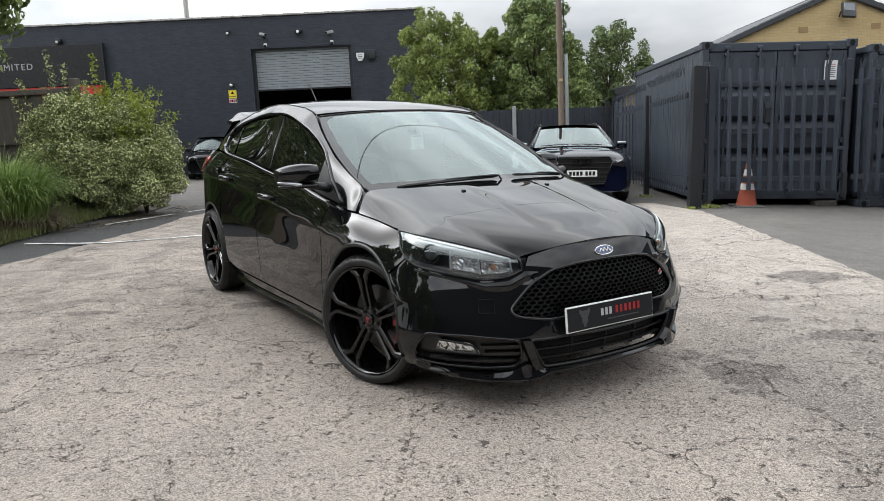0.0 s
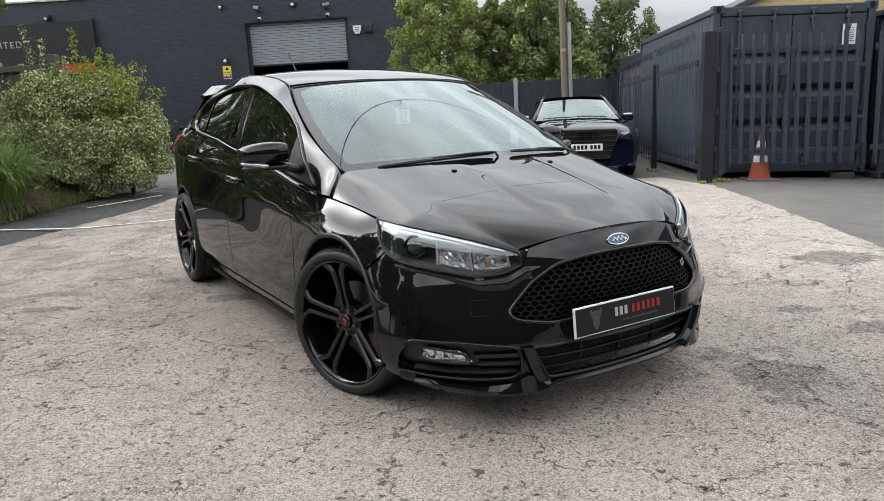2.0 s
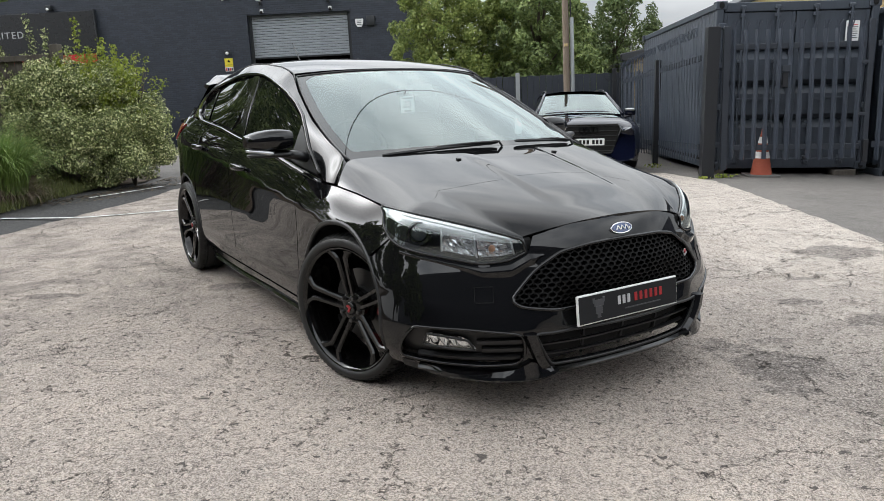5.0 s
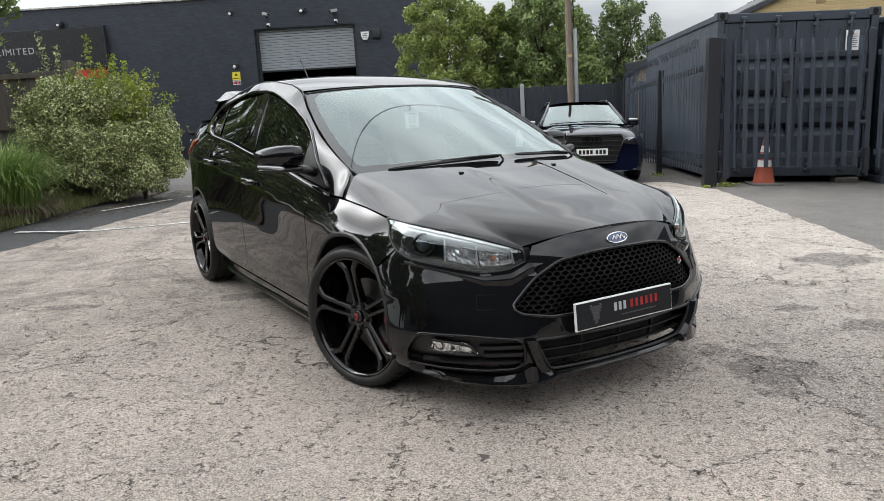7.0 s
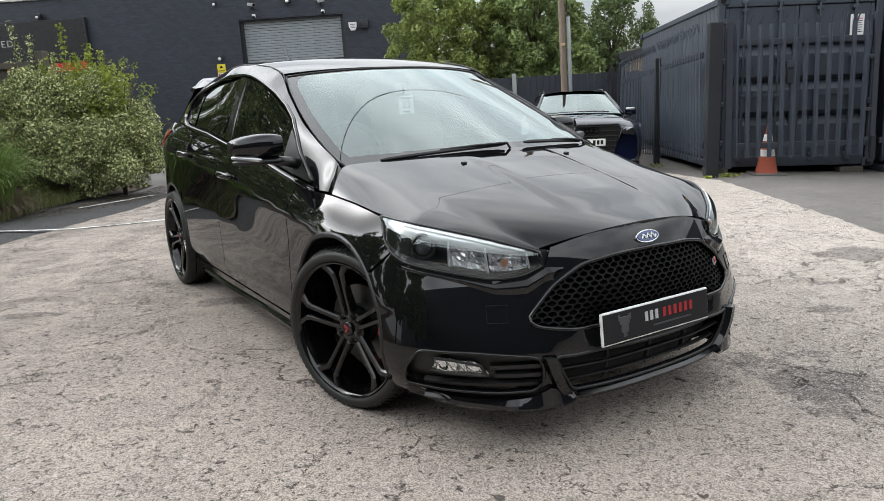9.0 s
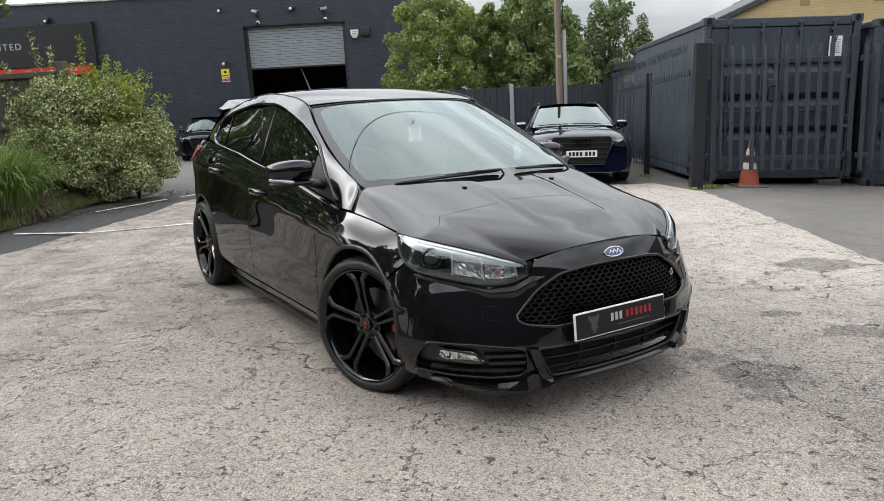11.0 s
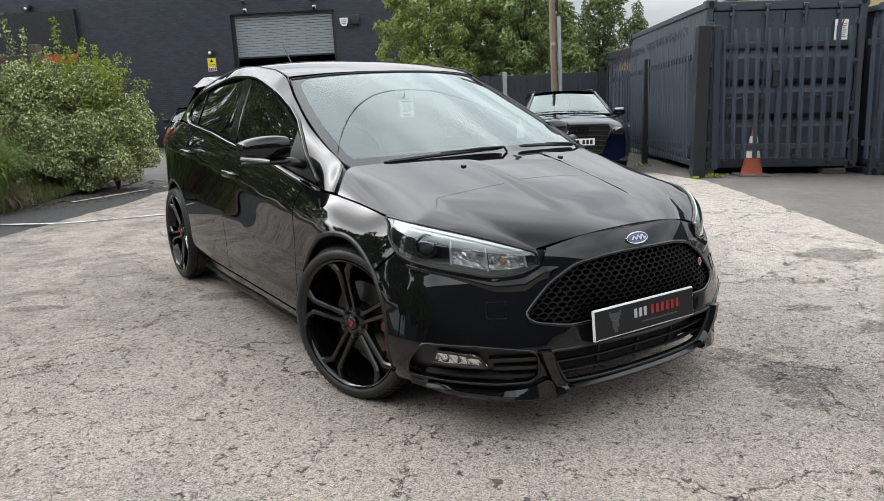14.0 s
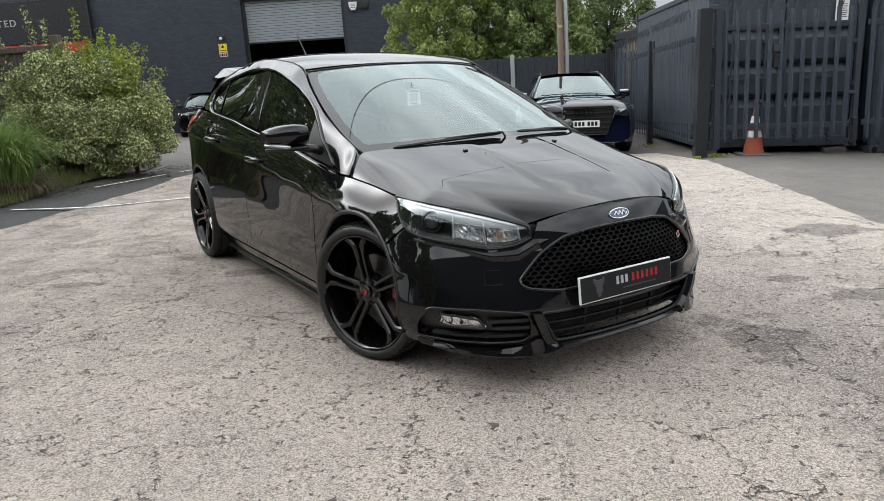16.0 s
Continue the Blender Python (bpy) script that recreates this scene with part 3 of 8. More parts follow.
M_SIGN = plain("black_sign_panel", (0.012, 0.012, 0.013), 0.28, grain=0.05)
M_SIGNRED = plain("red_sign_panel", (0.60, 0.03, 0.03), 0.35, grain=0.05)
M_YSIGN = plain("yellow_sign", (0.75, 0.62, 0.05), 0.4, grain=0.05)
M_ORANGE = plain("faded_orange_plastic", (0.34, 0.075, 0.040), 0.7, grain=0.5, scale=26)
M_GREYRUBBER = plain("grey_rubber", (0.11, 0.105, 0.10), 0.85)
M_COPING = plain("pale_coping", (0.42, 0.41, 0.38), 0.8, grain=0.3, scale=6)
M_TILE = plain("slate_tile", (0.04, 0.042, 0.047), 0.6, grain=0.3, scale=10)
M_POLE = wood_mat("weathered_pole", (0.17, 0.125, 0.09), (0.30, 0.24, 0.19))
M_FENCEWOOD = wood_mat("grey_fence_wood", (0.085, 0.072, 0.06), (0.16, 0.14, 0.12))
M_GALV = plain("galvanised_steel", (0.42, 0.44, 0.45), 0.45, 0.7, grain=0.2)
M_SOIL = plain("soil_and_litter", (0.085, 0.06, 0.04), 0.95, grain=0.5, scale=12, bump=0.8)
M_BARK = wood_mat("bark", (0.07, 0.055, 0.04), (0.14, 0.115, 0.09))
M_LEAF_A = leaf_mat("sycamore_leaf", (0.10, 0.155, 0.048), (0.40, 0.48, 0.18))
M_LEAF_B = leaf_mat("ash_leaf", (0.12, 0.18, 0.042), (0.43, 0.48, 0.14))
M_LEAF_C = leaf_mat("dark_leaf", (0.07, 0.11, 0.04), (0.25, 0.31, 0.12))
M_SHRUB = leaf_mat("variegated_leaf", (0.095, 0.125, 0.045), (0.35, 0.41, 0.15), (0.66, 0.68, 0.36), 0.34)
M_PRIVET = leaf_mat("golden_green_leaf", (0.15, 0.21, 0.025), (0.40, 0.45, 0.07))
M_GRASS = leaf_mat("green_blade", (0.10, 0.19, 0.035), (0.33, 0.44, 0.12))
M_VERGE = leaf_mat("rough_verge_blade", (0.085, 0.10, 0.035), (0.21, 0.23, 0.08))
M_DRYGRASS = leaf_mat("dry_blade", (0.085, 0.06, 0.04), (0.22, 0.17, 0.11))
M_WIRE = plain("black_cable", (0.012, 0.012, 0.012), 0.7)
M_CAMGREY = plain("weathered_white_casing", (0.30, 0.30, 0.30), 0.5, grain=0.1)
M_GREYLAMP = plain("grey_lamp_glass", (0.16, 0.17, 0.18), 0.16, 0.3, grain=0.1)


# ---- ground ----
def sheet(name, xs, ys, mat, lift, label, category, skip=None):
    verts = [(x, y, ground_z(x, y) + lift(x, y)) for y in ys for x in xs]
    n = len(xs)
    faces = [(j * n + i, j * n + i + 1, (j + 1) * n + i + 1, (j + 1) * n + i) for j in range(len(ys) - 1) for i in range(n - 1)]
    return tagged(mesh_ob(name, verts, faces, mat), label, category, kind="structure")


def spread(near, far, step, count):
    """Even steps near the middle and longer ones to the edge."""
    mid = list(np.arange(-near, near + 1e-6, step))
    out = [near * (far / near) ** (i / count) for i in range(1, count + 1)]
    return [-v for v in out[::-1]] + mid + out


def slab_edge():
    rnd = random.Random(3)
    right = [(3.05, -6.0), (3.0, 0.0), (2.98, 4.0), (2.96, 6.2), (2.96, 8.2), (2.95, 10.3), (2.93, 11.7), (2.68, 12.5), (2.45, 13.2), (1.2, 13.0), (-0.2, 13.6)]
    left = [(-2.0, 14.6), (-3.6, 14.4), (-4.6, 13.6), (-5.25, 12.2), (-5.3, 11.4), (-5.12, 10.2), (-5.1, 8.8), (-5.1, 7.4), (-5.25, 6.6), (-5.8, 5.6), (-6.6, 4.0), (-7.4, 1.0), (-7.8, -6.0)]
    out = []
    for x, y in resample(right + left, 0.12):
        out.append((x + rnd.uniform(-0.022, 0.022), y + rnd.uniform(-0.03, 0.03)))
    return out


def concrete_slab():
    """The poured slab, with broken hollows in it."""
    edge = slab_edge()
    hollows = [(1.86, 5.56, 0.25, 0.13, 0.034), (2.12, 4.85, 0.30, 0.16, 0.010), (2.35, 6.2, 0.35, 0.2, 0.008), (1.15, 3.95, 0.28, 0.34, 0.006), (-2.3, 3.6, 0.35, 0.1, 0.006), (-2.9, 5.8, 0.4, 0.12, 0.006)]
    flat, tris = fill2d(edge, (), 0.22, 0.03)
    extra = []
    for cx, cy, a, b, d in hollows:
        for rr in (0.0, 0.35, 0.65, 0.85, 0.97, 1.04, 1.2):
            for k in range(28 if rr else 1):
                t = 2 * math.pi * k / 28
                w = 1 + 0.16 * math.sin(3 * t + cx * 9) + 0.1 * math.sin(7 * t + cy)
                extra.append((cx + a * w * rr * math.cos(t), cy + b * w * rr * math.sin(t)))
    pts = [Vector(p) for p in flat] + [Vector(p) for p in extra]
    v, _, tri, *_ = geometry.delaunay_2d_cdt(pts, [(i, (i + 1) % len(edge)) for i in range(len(edge))], [], 0, 1e-6)
    verts = []
    for p in v:
        z = ground_z(p.x, p.y) + 0.006 + 0.003 * noise.noise((p.x * 0.9, p.y * 0.9, 0)) + 0.002 * noise.noise((p.x * 3.1, p.y * 3.1, 4))
        for cx, cy, a, b, d in hollows:
            t = math.atan2((p.y - cy) / b, (p.x - cx) / a)
            w = 1 + 0.16 * math.sin(3 * t + cx * 9) + 0.1 * math.sin(7 * t + cy)
            q = math.hypot((p.x - cx) / a, (p.y - cy) / b) / w
            if q < 1:
                z -= d * (1 - smooth(0.86, 1.0, q)) * (0.75 + 0.25 * noise.noise((p.x * 20, p.y * 20, 2)))
        verts.append((p.x, p.y, z))
    faces = [t for t in tri if inside((sum(v[i].x for i in t) / 3, sum(v[i].y for i in t) / 3), edge)]
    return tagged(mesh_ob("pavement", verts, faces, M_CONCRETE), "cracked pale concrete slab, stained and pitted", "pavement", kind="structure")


concrete_slab()
SLAB = slab_edge()[::6]
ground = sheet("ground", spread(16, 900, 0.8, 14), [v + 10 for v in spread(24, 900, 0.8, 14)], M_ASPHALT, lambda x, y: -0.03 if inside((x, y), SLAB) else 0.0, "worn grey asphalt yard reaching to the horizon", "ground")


def white_line(points, wide, breaks=()):
    pts = resample(points, 0.1, closed=False)
    verts, faces = [], []
    for i, p in enumerate(pts):
        a, b = pts[max(0, i - 1)], pts[min(len(pts) - 1, i + 1)]
        d = Vector((b[0] - a[0], b[1] - a[1])).normalized()
        for s in (-0.5, 0.5):
            w = wide * s * (1 + 0.25 * noise.noise((p[0] * 4, p[1] * 4, s * 9)))
            x, y = p[0] - d.y * w, p[1] + d.x * w
            verts.append((x, y, ground_z(x, y) + 0.0135))
    for i in range(len(pts) - 1):
        if not any(a <= i / len(pts) < b for a, b in breaks):
            faces.append((2 * i, 2 * i + 1, 2 * i + 3, 2 * i + 2))
    return tagged(mesh_ob("road_marking", verts, faces, M_LINE), "worn white painted bay line on the ground", "road marking", "bay lines")


white_line([(-5.9, 8.36), (-5.3, 8.37), (-4.88, 8.42), (-4.36, 8.75), (-3.9, 9.1)], 0.075)
white_line([(-6.05, 10.34), (-5.9, 11.0), (-5.7, 12.0), (-5.45, 13.0)], 0.075, ((0.55, 0.66),))
white_line([(-5.6, 14.2), (-5.2, 16.0), (-4.8, 18.0)], 0.09)


def verge():
    """The planted bed along the yard's edge."""
    edge = [(-5.35, 6.2), (-5.75, 7.2), (-6.05, 8.1), (-6.35, 9.1), (-6.6, 10.4), (-6.62, 11.6), (-6.45, 12.6), (-6.7, 13.8), (-8.0, 15.2), (-11, 15.6), (-16, 15.5), (-16, 0), (-7.9, -1), (-6.7, 3.5)]
    flat, tris = fill2d(resample(edge, 0.25), (), 0.3, 0.05)
    line = np.array(resample(edge, 0.2))
    verts = []
    for x, y in flat:
        d = math.sqrt(np.min((line[:, 0] - x) ** 2 + (line[:, 1] - y) ** 2))
        verts.append((x, y, ground_z(x, y) + 0.022 + 0.24 * smooth(0, 1.2, d) + 0.03 * noise.noise((x * 2, y * 2, 1))))
    return tagged(mesh_ob("flower_bed", verts, tris, M_SOIL), "raised soil bed with leaf litter along the asphalt", "flower bed", kind="structure")


def bed_z(x, y):
    return ground_z(x, y) + 0.022 + 0.24 * smooth(0, 1.2, max(0.0, -x - 5.9 - max(0, y - 7) * 0.12))


verge()

# ---- slate-painted workshop ----
FACADE = pose(-8.0, 28.0, 0.0, 0, 0, math.degrees(math.atan(0.085)))
workshop = thing("workshop_building", FACADE, "slate-grey painted brick workshop with a roller shutter", "building", kind="structure")


def facade_wall():
    bm = bmesh.new()
    lo, hi, x0, x1, d0, d1, top = -0.9, 5.72, -24.0, 4.62, -1.86, 1.98, 4.54
    for a, b, z0, z1 in ((x0, d0, lo, hi), (d1, x1, lo, hi), (d0, d1, top, hi)):
        box(bm, (b - a, 0.3, z1 - z0), pose((a + b) / 2, 0.15, (z0 + z1) / 2))
    return part("wall", bm, M_SLATE, workshop)


facade_wall()
bm = bmesh.new()
box(bm, (0.3, 18, 6.62), pose(4.47, 9.32, 2.41))
part("wall", bm, M_YELLOW, workshop, "buff brick flank wall")
bm = bmesh.new()
for i in range(110):
    box(bm, (0.24, 0.42, 0.07), pose(-23.8 + i * 0.26, 0.14, 5.755 + 0.006 * math.sin(i * 2.1), 0, 0, 0), 0.01)
part("coping", bm, M_COPING, workshop, "pale corrugated roof edge")
bm = bmesh.new()
box(bm, (28.8, 18, 0.12), pose(-9.7, 9.3, 5.6, 2, 0, 0))
part("roof", bm, M_TILE, workshop)
# near-black inner walls stand in for the shade beyond the doorway
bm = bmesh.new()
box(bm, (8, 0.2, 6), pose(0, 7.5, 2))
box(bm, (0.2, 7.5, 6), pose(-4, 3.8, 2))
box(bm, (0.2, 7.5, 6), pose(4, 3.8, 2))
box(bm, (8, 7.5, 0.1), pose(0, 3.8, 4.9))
part("inner_wall", bm, M_VOID, workshop, "workshop interior coloured black for the shade inside")

shutter = thing("roller_shutter", FACADE, "half-raised grey steel roller shutter in the workshop doorway", "roller shutter")
slat_bm = bmesh.new()
box(slat_bm, (3.72, 0.03, 0.082), None, 0.012, 2)
slat = part("slat", slat_bm, M_SHUTTER, shutter, angle=40, at=pose(0.06, 0.22, 3.06))
for i in range(1, 16):
    ob = new("slat", slat.data)
    ob.parent, ob.matrix_basis = shutter, pose(0.06, 0.22, 3.06 + i * 0.094)
for x in (-1.80, 1.92):
    bm = bmesh.new()
    box(bm, (0.12, 0.1, 5.3), pose(x, 0.2, 1.85), 0.01)
    part("guide_rail", bm, M_FRAME, shutter)
bm = bmesh.new()
box(bm, (3.84, 0.06, 0.06), pose(0.06, 0.1, 4.51), 0.01)
part("lintel_trim", bm, M_FRAME, shutter)
bm = bmesh.new()
box(bm, (3.7, 0.05, 0.07), pose(0.06, 0.22, 2.99), 0.012)
part("bottom_bar", bm, M_FRAME, shutter)

sign = thing("fascia_sign", FACADE @ pose(-11.5, -0.09, 4.23), "black fascia sign with white capitals on the workshop wall", "sign")
bm = bmesh.new()
box(bm, (8.0, 0.12, 1.52), pose(0, 0, 0), 0.012)
part("panel", bm, M_SIGN, sign)
bm = bmesh.new()
box(bm, (0.05, 0.16, 1.6), pose(4.0, 0, 0), 0.008)
part("edge_trim", bm, M_FRAME, sign)
letters("LIMITED", 0.34, 0.006, M_WHITEINK, sign, pose(0.58, -0.07, 0.0, 90, 0, 0), space=1.9)
red = thing("red_fascia", FACADE @ pose(-10.0, -0.06, 3.29), "red painted strip panel below the black sign", "sign")
bm = bmesh.new()
box(bm, (4.7, 0.08, 0.34), None, 0.01)
part("panel", bm, M_SIGNRED, red)


def wall_camera(x, z, yaw, label):
    cam_thing = thing("security_camera", FACADE @ pose(x, -0.02, z), label, "security camera", "wall cameras")
    b = bmesh.new()
    cyl(b, 0.06, 0.06, 0.04, pose(0, -0.02, 0, 90, 0, 0), 14)
    tube(b, [(0, -0.03, 0), (0, -0.14, 0.01), (0.02, -0.2, 0.05)], 0.02, 6)
    part("bracket", b, M_FRAME, cam_thing, angle=40)
    b = bmesh.new()
    box(b, (0.11, 0.30, 0.10), pose(0.03, -0.26, 0.1, 12, 0, yaw), 0.02, 2)
    part("housing", b, M_CAMGREY, cam_thing, angle=40)
    b = bmesh.new()
    box(b, (0.10, 0.02, 0.08), pose(0.03, -0.26, 0.1, 12, 0, yaw) @ pose(0, -0.151, 0), 0.01)
    part("lens_window", b, M_GLOSSBLACK, cam_thing)


wall_camera(-1.31, 4.93, 55, "white box camera on a wall bracket, turned aside")
wall_camera(1.21, 4.9, -50, "white box camera on a wall bracket, turned aside")


def small_fitting(x, z, name, label, category, size, mat, drop=0.0):
    t = thing(name, FACADE @ pose(x, -0.01, z), label, category)
    b = bmesh.new()
    box(b, size, pose(0, -size[1] / 2, 0), min(size) * 0.2, 2)
    part("body", b, mat, t, angle=40)
    if drop:
        b = bmesh.new()
        bmesh.ops.create_uvsphere(b, u_segments=14, v_segments=8, radius=drop)
        bmesh.ops.translate(b, vec=(0, -size[1] - drop * 0.4, -size[2] * 0.4), verts=b.verts)
        part("dome", b, M_GLOSSBLACK if mat == M_WHITE else M_WHITE, t, shade=True)


small_fitting(-1.27, 4.66, "dome_camera", "small white dome camera below the shutter camera", "security camera", (0.12, 0.09, 0.12), M_WHITE, 0.055)
small_fitting(1.27, 4.66, "dome_camera", "small white dome camera below the shutter camera", "security camera", (0.12, 0.09, 0.12), M_WHITE, 0.055)
small_fitting(-2.67, 5.2, "dome_camera", "small dark dome camera high on the wall", "security camera", (0.12, 0.1, 0.16), M_FRAME, 0.055)
small_fitting(0.02, 5.12, "floodlight", "small floodlight with a white sensor on the wall", "floodlight", (0.26, 0.16, 0.12), M_FRAME, 0.06)
small_fitting(-9.16, 5.16, "floodlight", "small dark floodlight above the black sign", "floodlight", (0.24, 0.2, 0.16), M_FRAME, 0.05)
small_fitting(2.75, 4.13, "junction_box", "dark grey metal box on the painted wall", "junction box", (0.3, 0.14, 0.34), M_FRAME)
small_fitting(-2.7, 3.27, "intercom", "small white sensor over a dark box", "sensor", (0.2, 0.1, 0.13), M_FRAME, 0.06)
alarm = thing("alarm_box", FACADE @ pose(2.32, -0.01, 4.07), "white shield-shaped alarm box on the painted wall", "alarm box")
bm = bmesh.new()
prism(bm, [(-0.15, 0.14), (0.15, 0.14), (0.14, -0.02), (0.07, -0.15), (-0.07, -0.15), (-0.14, -0.02)], -0.1)
part("cover", bm, M_WHITE, alarm)
bm = bmesh.new()
box(bm, (0.12, 0.06, 0.05), pose(0, -0.04, -0.175), 0.01)
part("strobe", bm, M_FRAME, alarm)
for zz in (0.06, 0.0, -0.06):
    bm = bmesh.new()
    box(bm, (0.16, 0.006, 0.02), pose(0, -0.104, zz))
    part("print_bar", bm, M_GREYINK, alarm)
warn = thing("warning_sign", FACADE @ pose(-2.7, -0.012, 2.84), "yellow warning sign over a small notice strip", "sign")
bm = bmesh.new()
box(bm, (0.31, 0.012, 0.31), pose(0, 0, 0.045), 0.004)
part("yellow_panel", bm, M_YSIGN, warn)
bm = bmesh.new()
prism(bm, [(-0.06, 0.06), (0.06, 0.06), (0, 0.16)], -0.004, pose(0, -0.008, 0))
part("triangle", bm, M_GLOSSBLACK, warn)
bm = bmesh.new()
box(bm, (0.26, 0.006, 0.016), pose(0, -0.009, -0.04))
part("print_bar", bm, M_GLOSSBLACK, warn)
bm = bmesh.new()
box(bm, (0.31, 0.012, 0.15), pose(0, 0, -0.2), 0.004)
part("notice_strip", bm, M_WHITE, warn)
for i, mt in enumerate((M_SIGNRED, M_BLUE, M_SIGNRED, M_GREYINK)):
    bm = bmesh.new()
    box(bm, (0.06, 0.006, 0.1), pose(-0.11 + i * 0.074, -0.009, -0.2))
    part("print_bar", bm, mt, warn)
flue = thing("flue_pipe", FACADE @ pose(-4.6, 1.2, 5.6), "slim pale flue pipe above the roof edge", "flue")
bm = bmesh.new()
cyl(bm, 0.09, 0.09, 2.6, pose(0, 0, 1.3), 14)
part("pipe", bm, M_COPING, flue, angle=40)

# ---- back fence ----
back_fence = thing("boundary_fence", pose(0, 20.6, 0), "dark grey close-boarded fence with a pale steel post", "fence", kind="structure")
for i in range(62):
    bm = bmesh.new()
    x = -4.7 + i * 0.165
    z0 = ground_z(x, 20.6) - 0.1
    top = 1.68 - 0.012 * x + 0.012 * math.sin(i * 3.7)
    box(bm, (0.16, 0.022, top - z0), pose(x, 0.012 * (i % 2), (top + z0) / 2, 0, 0.25 * math.sin(i * 1.7), 0), 0.004)
    part("board", bm, M_STEELGREY, back_fence)
for x, mt in ((0.08, M_GALV), (-2.4, M_POST), (2.6, M_POST)):
    bm = bmesh.new()
    box(bm, (0.11, 0.1, 2.25), pose(x, -0.07, 0.64), 0.008)
    part("post", bm, mt, back_fence)

# ---- telegraph pole ----
pole = thing("telegraph_pole", pose(1.32, 19.5, 0), "weathered wooden telegraph pole with a steel conduit", "telegraph pole")
bm = bmesh.new()
tube(bm, [(-0.02 - 0.012 * (z - 1.6), 0, z) for z in (-0.5, 0.5, 1.5, 2.3, 3.1, 3.9, 4.7, 5.5, 6.1, 6.6)], [0.085 - 0.002 * k for k in range(10)], 16)
part("shaft", bm, M_POLE, pole, angle=40)
bm = bmesh.new()
tube(bm, [(0.135, -0.03, -0.4), (0.125, -0.03, 1.5), (0.11, -0.03, 3.0)], 0.05, 10)
part("conduit", bm, M_GALV, pole, angle=40)
bm = bmesh.new()
tube(bm, [(0.09, -0.06, 3.0), (0.05, -0.1, 4.5), (0.0, -0.1, 6.2)], 0.018, 6)
part("cable", bm, M_WIRE, pole)
bm = bmesh.new()
box(bm, (0.1, 0.02, 0.07), pose(-0.03, -0.09, 2.35), 0.004)
part("tag_plate", bm, M_YELLOW, pole)
wire = thing("overhead_wire", pose(0, 0, 0), "black overhead telephone wire crossing the yard from the house", "cable")
bm = bmesh.new()
tube(bm, [(6.0 + (-16.0 - 6.0) * u, 21.8 + (-18 - 21.8) * u, 6.4 + (7.9 - 6.4) * u - 0.35 * 4 * u * (1 - u)) for u in (i / 40 for i in range(41))], 0.009, 6)
part("line", bm, M_WIRE, wire, shade=True)


# ---- palisade fence ----
def pale_mesh(tall, wide=0.068, deep=1.0):
    """A folded steel pale with a split, splayed top."""
    b = bmesh.new()
    sec = [(-wide / 2, 0.020), (-wide * 0.34, 0.004), (-wide * 0.16, -0.022), (wide * 0.16, -0.022), (wide * 0.34, 0.004), (wide / 2, 0.020)]
    sec = [(x, y * deep) for x, y in sec]
    for side in (0.0, 0.003):
        rows = [[b.verts.new((x, y + side, z)) for x, y in sec] for z in (0.0, tall - 0.1)]
        for i in range(5):
            b.faces.new((rows[0][i], rows[0][i + 1], rows[1][i + 1], rows[1][i]))
    z0 = tall - 0.1
    for x, mid, tip, out, up in ((-0.022, -0.024, -0.032, -0.02, 0.135), (0.0, 0.004, 0.012, -0.055, 0.125), (0.022, 0.042, 0.064, -0.02, 0.120)):
        rows = []
        for xx, yy, zz, half in ((x, 0.0, z0 - 0.004, 0.0115), (mid, out * 0.4, z0 + up * 0.55, 0.0095), (tip, out, z0 + up, 0.0025)):
            rows.append([b.verts.new((xx + dx * half, yy + dy * 0.004, zz)) for dx, dy in ((-1, -1), (1, -1), (1, 1), (-1, 1))])
        for lo_, hi_ in zip(rows, rows[1:]):
            for k in range(4):
                b.faces.new((lo_[k], lo_[(k + 1) % 4], hi_[(k + 1) % 4], hi_[k]))
    for zz in (0.175, 1.66):
        bmesh.ops.create_cone(b, cap_ends=True, segments=6, radius1=0.009, radius2=0.007, depth=0.008, matrix=pose(0, -0.022 * deep - 0.004, zz, 90, 0, 0))
    me = bpy.data.meshes.new("pale")
    b.to_mesh(me)
    b.free()
    me.materials.append(M_PALE)
    return me


PALE = pale_mesh(2.03, 0.070)
FLAT_PALE = pale_mesh(2.03, 0.062, 0.22)


def palisade(name, m, length, count, rails, label, skip=(), drop=0.0, loose=1.0, pale=PALE):
    t = thing(name, m, label, "fence", kind="structure")
    rnd = random.Random(len(label))
    for i in range(count):
        if i in skip:
            continue
        o = new("pale", pale)
        o.parent = t
        o.matrix_basis = pose((i + 0.5) * length / count, 0, rnd.uniform(-0.010, 0.010) - drop * i / count, 0, loose * rnd.uniform(-1.0, 1.0), 0)
    for z in rails:
        b = bmesh.new()
        box(b, (length, 0.035, 0.085), pose(length / 2, 0.035, z - drop / 2, 0, math.degrees(math.atan2(drop, length)), 0), 0.006)
        part("rail", b, M_STEELGREY, t)
    return t


# the leaves sag a little towards the middle
gate = palisade("palisade_gate", pose(3.24, 12.3, 0.075), 1.956, 12, (0.185, 1.690), "slate-grey steel palisade gate before the containers", drop=0.05, loose=0.5)
for x, w in ((-0.03, 0.10), (2.03, 0.075)):
    bm = bmesh.new()
    box(bm, (w, 0.05, 2.15), pose(x, 0.03, 0.92), 0.006)
    part("stile", bm, M_STEELGREY, gate)
bm = bmesh.new()
box(bm, (0.12, 0.045, 0.10), pose(0.83, 0.0, 1.34), 0.008)
part("lock_plate", bm, M_STEELGREY, gate)
bm = bmesh.new()
box(bm, (0.085, 0.06, 0.22), pose(0.83, 0.03, 1.17), 0.008)
part("lock_box", bm, M_POST, gate)
